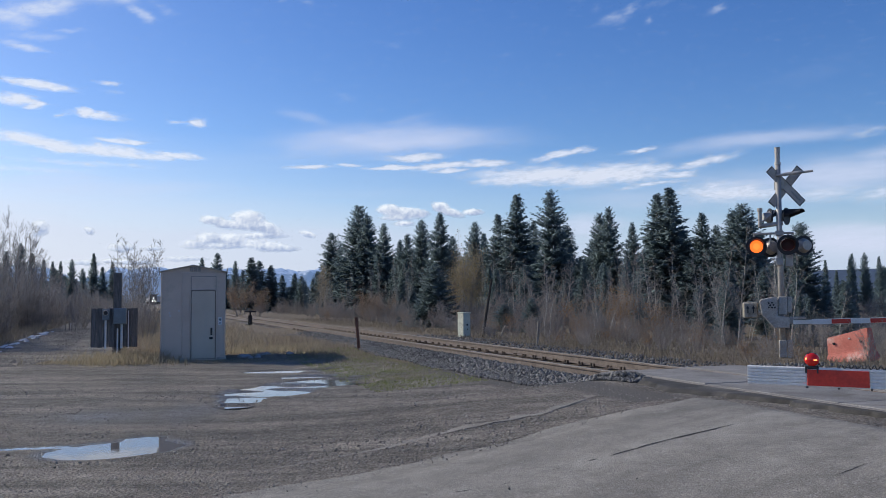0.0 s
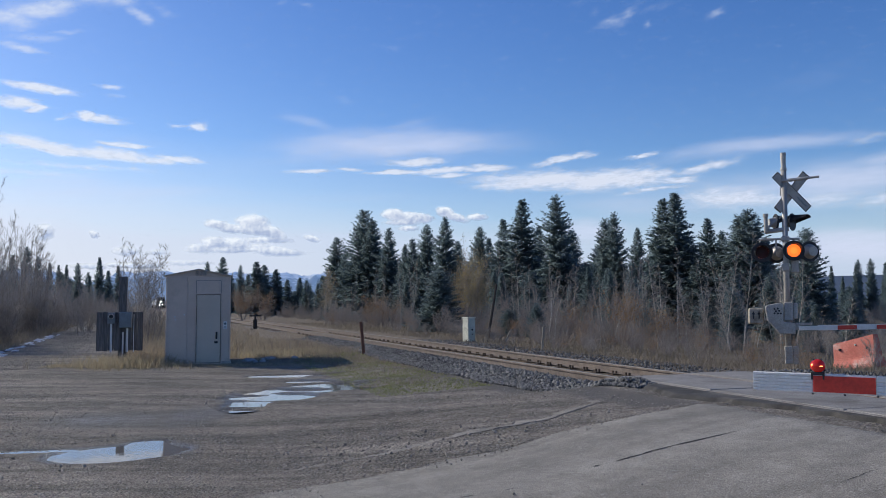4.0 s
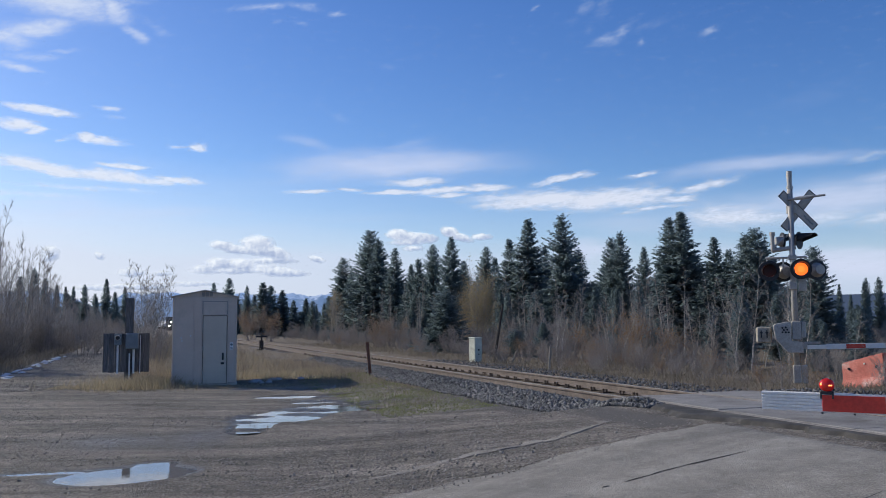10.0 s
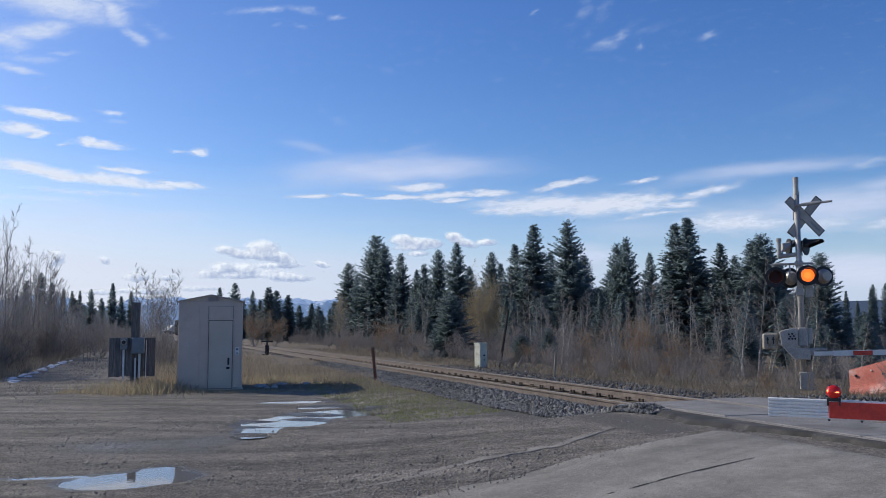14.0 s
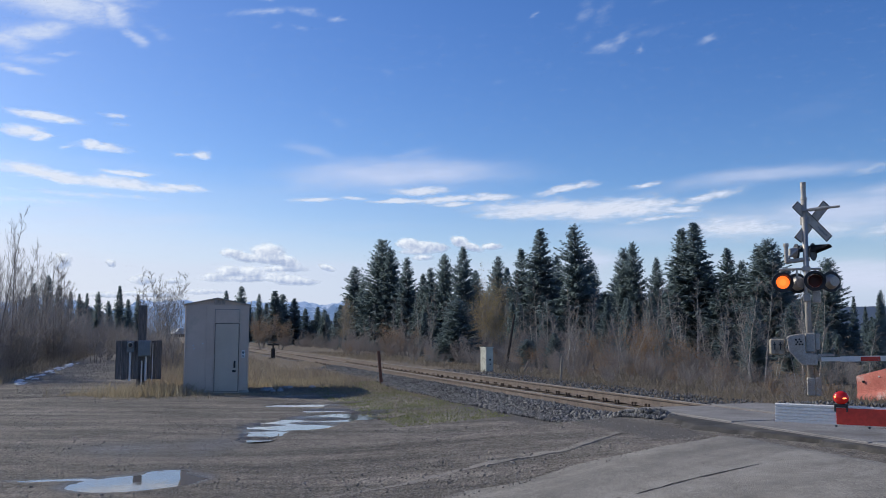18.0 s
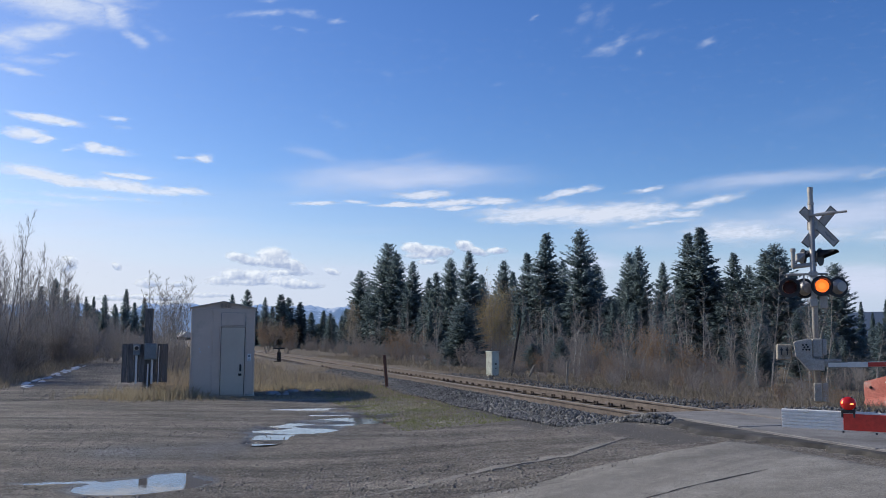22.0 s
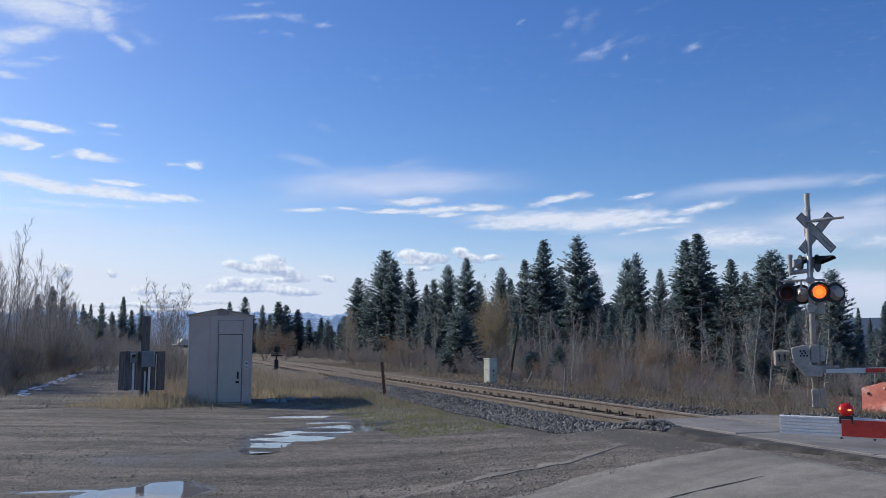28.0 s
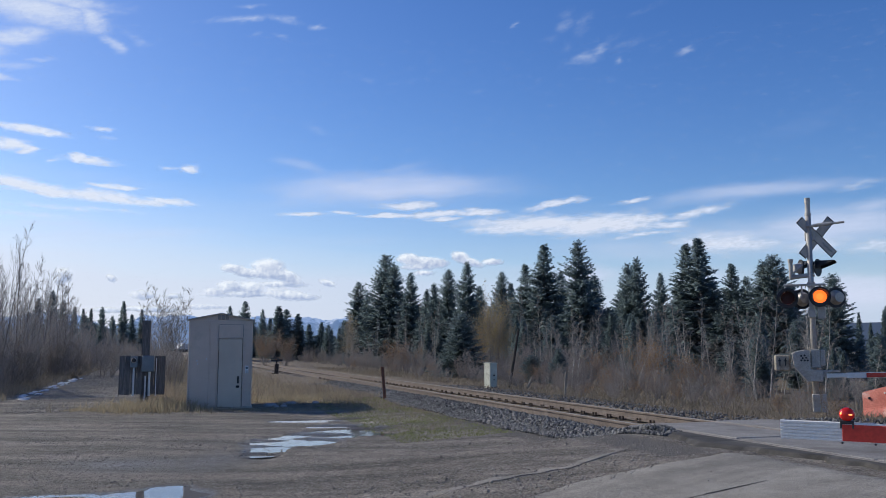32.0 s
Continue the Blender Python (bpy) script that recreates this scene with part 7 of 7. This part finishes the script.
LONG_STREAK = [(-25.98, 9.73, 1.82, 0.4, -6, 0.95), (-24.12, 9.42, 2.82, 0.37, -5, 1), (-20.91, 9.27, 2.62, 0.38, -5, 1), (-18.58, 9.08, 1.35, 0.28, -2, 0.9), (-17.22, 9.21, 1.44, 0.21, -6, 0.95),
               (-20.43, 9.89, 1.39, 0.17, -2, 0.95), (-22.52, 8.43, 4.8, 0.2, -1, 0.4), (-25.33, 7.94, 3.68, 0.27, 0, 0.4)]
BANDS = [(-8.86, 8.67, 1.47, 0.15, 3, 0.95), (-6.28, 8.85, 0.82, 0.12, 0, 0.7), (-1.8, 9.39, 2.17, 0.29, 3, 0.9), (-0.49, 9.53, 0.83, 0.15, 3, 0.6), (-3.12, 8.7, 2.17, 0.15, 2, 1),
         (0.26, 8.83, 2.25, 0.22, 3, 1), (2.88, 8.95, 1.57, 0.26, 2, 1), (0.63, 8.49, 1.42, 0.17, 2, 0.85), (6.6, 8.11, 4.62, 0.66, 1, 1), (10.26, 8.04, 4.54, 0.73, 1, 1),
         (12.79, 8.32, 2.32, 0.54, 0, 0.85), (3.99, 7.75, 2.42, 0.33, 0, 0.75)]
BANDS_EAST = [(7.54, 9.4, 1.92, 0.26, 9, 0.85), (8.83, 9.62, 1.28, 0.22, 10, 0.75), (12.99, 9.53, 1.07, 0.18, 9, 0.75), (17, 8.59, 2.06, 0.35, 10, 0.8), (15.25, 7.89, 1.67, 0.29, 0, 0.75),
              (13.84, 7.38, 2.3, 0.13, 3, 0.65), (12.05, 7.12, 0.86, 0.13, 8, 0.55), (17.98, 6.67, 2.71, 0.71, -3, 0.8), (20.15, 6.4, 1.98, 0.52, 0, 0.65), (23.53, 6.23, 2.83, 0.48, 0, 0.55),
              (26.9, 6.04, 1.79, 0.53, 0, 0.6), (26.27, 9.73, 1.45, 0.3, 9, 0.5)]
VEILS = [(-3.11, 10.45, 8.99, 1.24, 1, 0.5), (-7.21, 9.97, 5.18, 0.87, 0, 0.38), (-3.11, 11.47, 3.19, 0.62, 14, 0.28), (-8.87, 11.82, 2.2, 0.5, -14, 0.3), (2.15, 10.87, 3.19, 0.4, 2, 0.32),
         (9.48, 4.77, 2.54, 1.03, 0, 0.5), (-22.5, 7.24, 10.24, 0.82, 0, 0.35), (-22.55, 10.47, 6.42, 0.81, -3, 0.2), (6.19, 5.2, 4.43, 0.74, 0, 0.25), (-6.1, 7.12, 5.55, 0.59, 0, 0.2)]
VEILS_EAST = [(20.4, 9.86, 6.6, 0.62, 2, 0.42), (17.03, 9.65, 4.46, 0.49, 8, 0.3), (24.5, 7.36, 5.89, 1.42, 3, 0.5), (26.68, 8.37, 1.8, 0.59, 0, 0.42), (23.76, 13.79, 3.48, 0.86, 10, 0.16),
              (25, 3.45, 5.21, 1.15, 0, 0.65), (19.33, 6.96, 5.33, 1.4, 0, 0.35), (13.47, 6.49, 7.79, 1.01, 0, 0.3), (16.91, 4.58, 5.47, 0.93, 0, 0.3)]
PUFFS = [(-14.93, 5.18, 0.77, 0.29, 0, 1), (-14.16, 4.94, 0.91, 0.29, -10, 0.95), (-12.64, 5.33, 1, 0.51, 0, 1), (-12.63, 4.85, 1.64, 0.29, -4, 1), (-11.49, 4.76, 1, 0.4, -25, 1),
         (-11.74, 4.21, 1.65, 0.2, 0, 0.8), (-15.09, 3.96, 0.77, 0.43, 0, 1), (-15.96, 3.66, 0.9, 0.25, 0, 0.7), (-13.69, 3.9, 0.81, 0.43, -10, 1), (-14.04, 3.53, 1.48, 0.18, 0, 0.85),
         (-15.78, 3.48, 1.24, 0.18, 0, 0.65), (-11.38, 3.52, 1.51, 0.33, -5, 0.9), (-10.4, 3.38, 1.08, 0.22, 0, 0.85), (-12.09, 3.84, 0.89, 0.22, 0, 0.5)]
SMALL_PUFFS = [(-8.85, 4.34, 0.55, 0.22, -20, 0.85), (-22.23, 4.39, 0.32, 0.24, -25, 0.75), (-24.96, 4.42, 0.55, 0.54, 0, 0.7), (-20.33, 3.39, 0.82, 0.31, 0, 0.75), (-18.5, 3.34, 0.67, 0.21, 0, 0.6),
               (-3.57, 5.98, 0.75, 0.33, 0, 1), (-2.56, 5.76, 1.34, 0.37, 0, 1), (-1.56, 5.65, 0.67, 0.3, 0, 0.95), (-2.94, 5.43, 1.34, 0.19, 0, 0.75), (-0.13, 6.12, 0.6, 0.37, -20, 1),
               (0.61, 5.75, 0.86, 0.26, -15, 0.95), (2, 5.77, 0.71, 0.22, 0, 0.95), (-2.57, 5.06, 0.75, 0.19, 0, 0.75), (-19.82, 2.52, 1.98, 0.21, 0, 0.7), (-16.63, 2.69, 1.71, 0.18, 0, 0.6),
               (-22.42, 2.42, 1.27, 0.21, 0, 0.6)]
CLOUD_WHITE = (0.7, 0.745, 0.88)


def cloud_dome(name, radius, az0, az1, el0, el1, mat, label):
    na, ne = 60, 16
    az, el = np.linspace(az0, az1, na), np.linspace(el0, el1, ne)
    A, E = np.meshgrid(az, el)
    a, e = np.radians(A), np.radians(E)
    V = np.stack([np.sin(a) * np.cos(e), np.cos(a) * np.cos(e), np.sin(e)], -1).reshape(-1, 3) * radius
    idx = np.arange(na * ne).reshape(ne, na)
    F = np.stack([idx[:-1, :-1], idx[:-1, 1:], idx[1:, 1:], idx[1:, :-1]], -1).reshape(-1, 4)
    me = fast_mesh(name, V, F, mat, True)
    uvl = me.uv_layers.new(name="UVMap")
    AE = np.stack([A.ravel(), E.ravel()], -1)
    uvl.data.foreach_set("uv", AE[F.ravel()].astype(np.float32).ravel())
    ob = new(name, me)
    ob.location = EYE
    return tagged(ob, label, "clouds", kind="structure")


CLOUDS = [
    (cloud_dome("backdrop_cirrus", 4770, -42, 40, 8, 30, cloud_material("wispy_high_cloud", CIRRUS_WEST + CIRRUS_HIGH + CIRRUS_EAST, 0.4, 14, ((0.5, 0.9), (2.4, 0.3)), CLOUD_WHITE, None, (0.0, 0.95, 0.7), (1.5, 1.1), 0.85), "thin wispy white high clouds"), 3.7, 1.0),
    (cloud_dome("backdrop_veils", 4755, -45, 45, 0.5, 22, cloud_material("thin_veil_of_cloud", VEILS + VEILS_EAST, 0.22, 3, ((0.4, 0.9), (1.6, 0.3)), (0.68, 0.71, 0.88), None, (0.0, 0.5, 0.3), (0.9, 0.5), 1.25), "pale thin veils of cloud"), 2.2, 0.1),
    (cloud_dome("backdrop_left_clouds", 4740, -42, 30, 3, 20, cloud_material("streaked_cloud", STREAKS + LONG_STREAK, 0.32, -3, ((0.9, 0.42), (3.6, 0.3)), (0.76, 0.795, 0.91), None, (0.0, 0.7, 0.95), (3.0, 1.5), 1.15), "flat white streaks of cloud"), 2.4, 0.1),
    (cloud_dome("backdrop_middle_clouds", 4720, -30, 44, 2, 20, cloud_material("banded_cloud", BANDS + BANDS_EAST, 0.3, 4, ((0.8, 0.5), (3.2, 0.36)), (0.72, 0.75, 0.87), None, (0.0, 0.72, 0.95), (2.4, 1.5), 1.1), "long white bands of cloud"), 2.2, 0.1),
    (cloud_dome("backdrop_low_clouds", 4700, -42, 30, 0.5, 12, cloud_material("puffy_cloud", PUFFS + SMALL_PUFFS, 0.75, 0, ((1.6, 0.22), (5.0, 0.16)), (0.9, 0.92, 0.98), (0.4, 0.47, 0.66), (0.14, 0.45, 0.6), (3.0, 0.5), 1.6), "small puffy white clouds with blue-grey painted shade"), 0.5, 0.0),
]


def haze_material():
    """Pale haze painted as a glow, thinning out upwards and away from the sun."""
    m, nt, _ = shader("horizon_haze")
    uv = nt.nodes.new("ShaderNodeUVMap").outputs[0]
    sp = nt.nodes.new("ShaderNodeSeparateXYZ")
    nt.links.new(uv, sp.inputs[0])
    n = tex_noise(nt, 0.25, 4, 0.5, uv, (0.12, 1.0, 1.0))
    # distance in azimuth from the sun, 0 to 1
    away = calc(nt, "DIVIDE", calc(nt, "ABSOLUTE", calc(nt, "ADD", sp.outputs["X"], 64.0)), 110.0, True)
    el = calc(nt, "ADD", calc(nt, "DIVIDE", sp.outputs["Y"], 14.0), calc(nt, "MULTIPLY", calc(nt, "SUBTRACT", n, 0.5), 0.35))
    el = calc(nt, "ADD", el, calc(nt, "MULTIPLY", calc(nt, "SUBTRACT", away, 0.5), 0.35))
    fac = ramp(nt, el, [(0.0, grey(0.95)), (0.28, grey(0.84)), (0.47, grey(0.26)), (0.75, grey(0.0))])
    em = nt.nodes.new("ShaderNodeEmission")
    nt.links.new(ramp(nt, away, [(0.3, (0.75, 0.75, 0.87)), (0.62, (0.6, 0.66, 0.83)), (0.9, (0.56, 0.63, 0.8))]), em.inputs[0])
    tr = nt.nodes.new("ShaderNodeBsdfTransparent")
    ms = nt.nodes.new("ShaderNodeMixShader")
    nt.links.new(fac, ms.inputs[0])
    nt.links.new(tr.outputs[0], ms.inputs[1])
    nt.links.new(em.outputs[0], ms.inputs[2])
    nt.links.new(ms.outputs[0], nt.nodes["Material Output"].inputs[0])
    return m


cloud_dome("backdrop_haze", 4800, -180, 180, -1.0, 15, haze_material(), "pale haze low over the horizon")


# ---------------------------------------------------------------- train
def build_train():
    t = empty("locomotive", T(0, 0, 0), "distant approaching locomotive with bright headlights", "locomotive")
    bm = B()
    box(bm, 2.9, 1.6, 1.6, T(0, 0.8, 2.1), bevel=0.15)
    part("nose", bm, BLACK, t)
    bm = B()
    box(bm, 3.1, 2.6, 3.0, T(0, 2.9, 2.95), bevel=0.12)
    cab = part("cab", bm, BLACK, t, "dark cab")
    for x in (-0.75, 0.75):
        bm = B()
        box(bm, 1.0, 0.05, 0.7, T(x, 1.58, 3.55), bevel=0.02)
        part("windscreen", bm, BLACK, cab)
    bm = B()
    box(bm, 2.4, 14, 2.9, T(0, 11.2, 2.8), bevel=0.1)
    part("engine_hood", bm, BLACK, t)
    bm = B()
    box(bm, 2.9, 18.5, 0.3, T(0, 9.0, 1.25), bevel=0.04)
    part("frame", bm, BLACK, t)
    bm = B()
    prism(bm, [(-1.4, 0.15), (1.4, 0.15), (1.5, 0.9), (-1.5, 0.9)], 0.4, T(0, -0.2, 0))
    part("plough", bm, BLACK, t)
    for y in (3.5, 14.0):
        bm = B()
        box(bm, 2.2, 3.6, 0.6, T(0, y, 0.8), bevel=0.08)
        truck = part("truck", bm, BLACK, t)
        for k in range(3):
            bm = B()
            rod(bm, (-0.78, y - 1.3 + 1.3 * k, 0.5), (0.78, y - 1.3 + 1.3 * k, 0.5), 0.5, n=18)
            part("wheelset", bm, RUST, truck)
    for x, z, r in ((0.0, 2.75, 0.24), (-0.5, 1.6, 0.21), (0.5, 1.6, 0.21)):
        bm = B()
        rod(bm, (x, -0.16, z), (x, -0.05, z), r, n=14)
        part("headlight", bm, TRAIN_GLOW, t, "bright white headlight")
    return t


LOCO = build_train()


# ---------------------------------------------------------------- what moves
def motions():
    rows = []
    for t in (0.0, 8.0, 16.0, 24.0, 32.0):
        x, y = xy(389.0 - 8.8 * t, 0.0)
        rows.append((t, pose(x, y, RAILTOP_Z, 0, 0, 19.6)))
    walk(LOCO, rows)
    # lamps: the lens turns its lit or its dark face outwards, about once in 0.6 s
    period = 1.2077
    for lens, m, phase in FLASHERS:
        rows, side = [], 0
        t0 = 0.15 + phase * period - 2 * period
        events = []
        for k in range(60):
            for tt, on in ((t0 + k * period, 1), (t0 + (k + 0.5) * period, 0)):
                events.append((tt, on))
        state = [on for tt, on in events if tt <= 0][-1]
        rows.append((0.0, m @ pose(0, 0, 0, 0, 0, 0 if state else 180)))
        for tt, on in events:
            if 0.07 < tt < 31.9:
                a0, a1 = (180, 360) if on else (0, 180)
                for i in range(4):
                    rows.append((math.floor((tt - 0.01) * 10) / 10 + i / 30, m @ pose(0, 0, 0, 0, 0, a0 + (a1 - a0) * i / 3)))
                state = on
        rows.append((32.0, m @ pose(0, 0, 0, 0, 0, 0 if state else 180)))
        walk(lens, rows)
    for ob, turn, lift in CLOUDS:
        walk(ob, [(0.0, pose(*EYE)), (32.0, pose(*EYE, lift, 0, turn))])


motions()
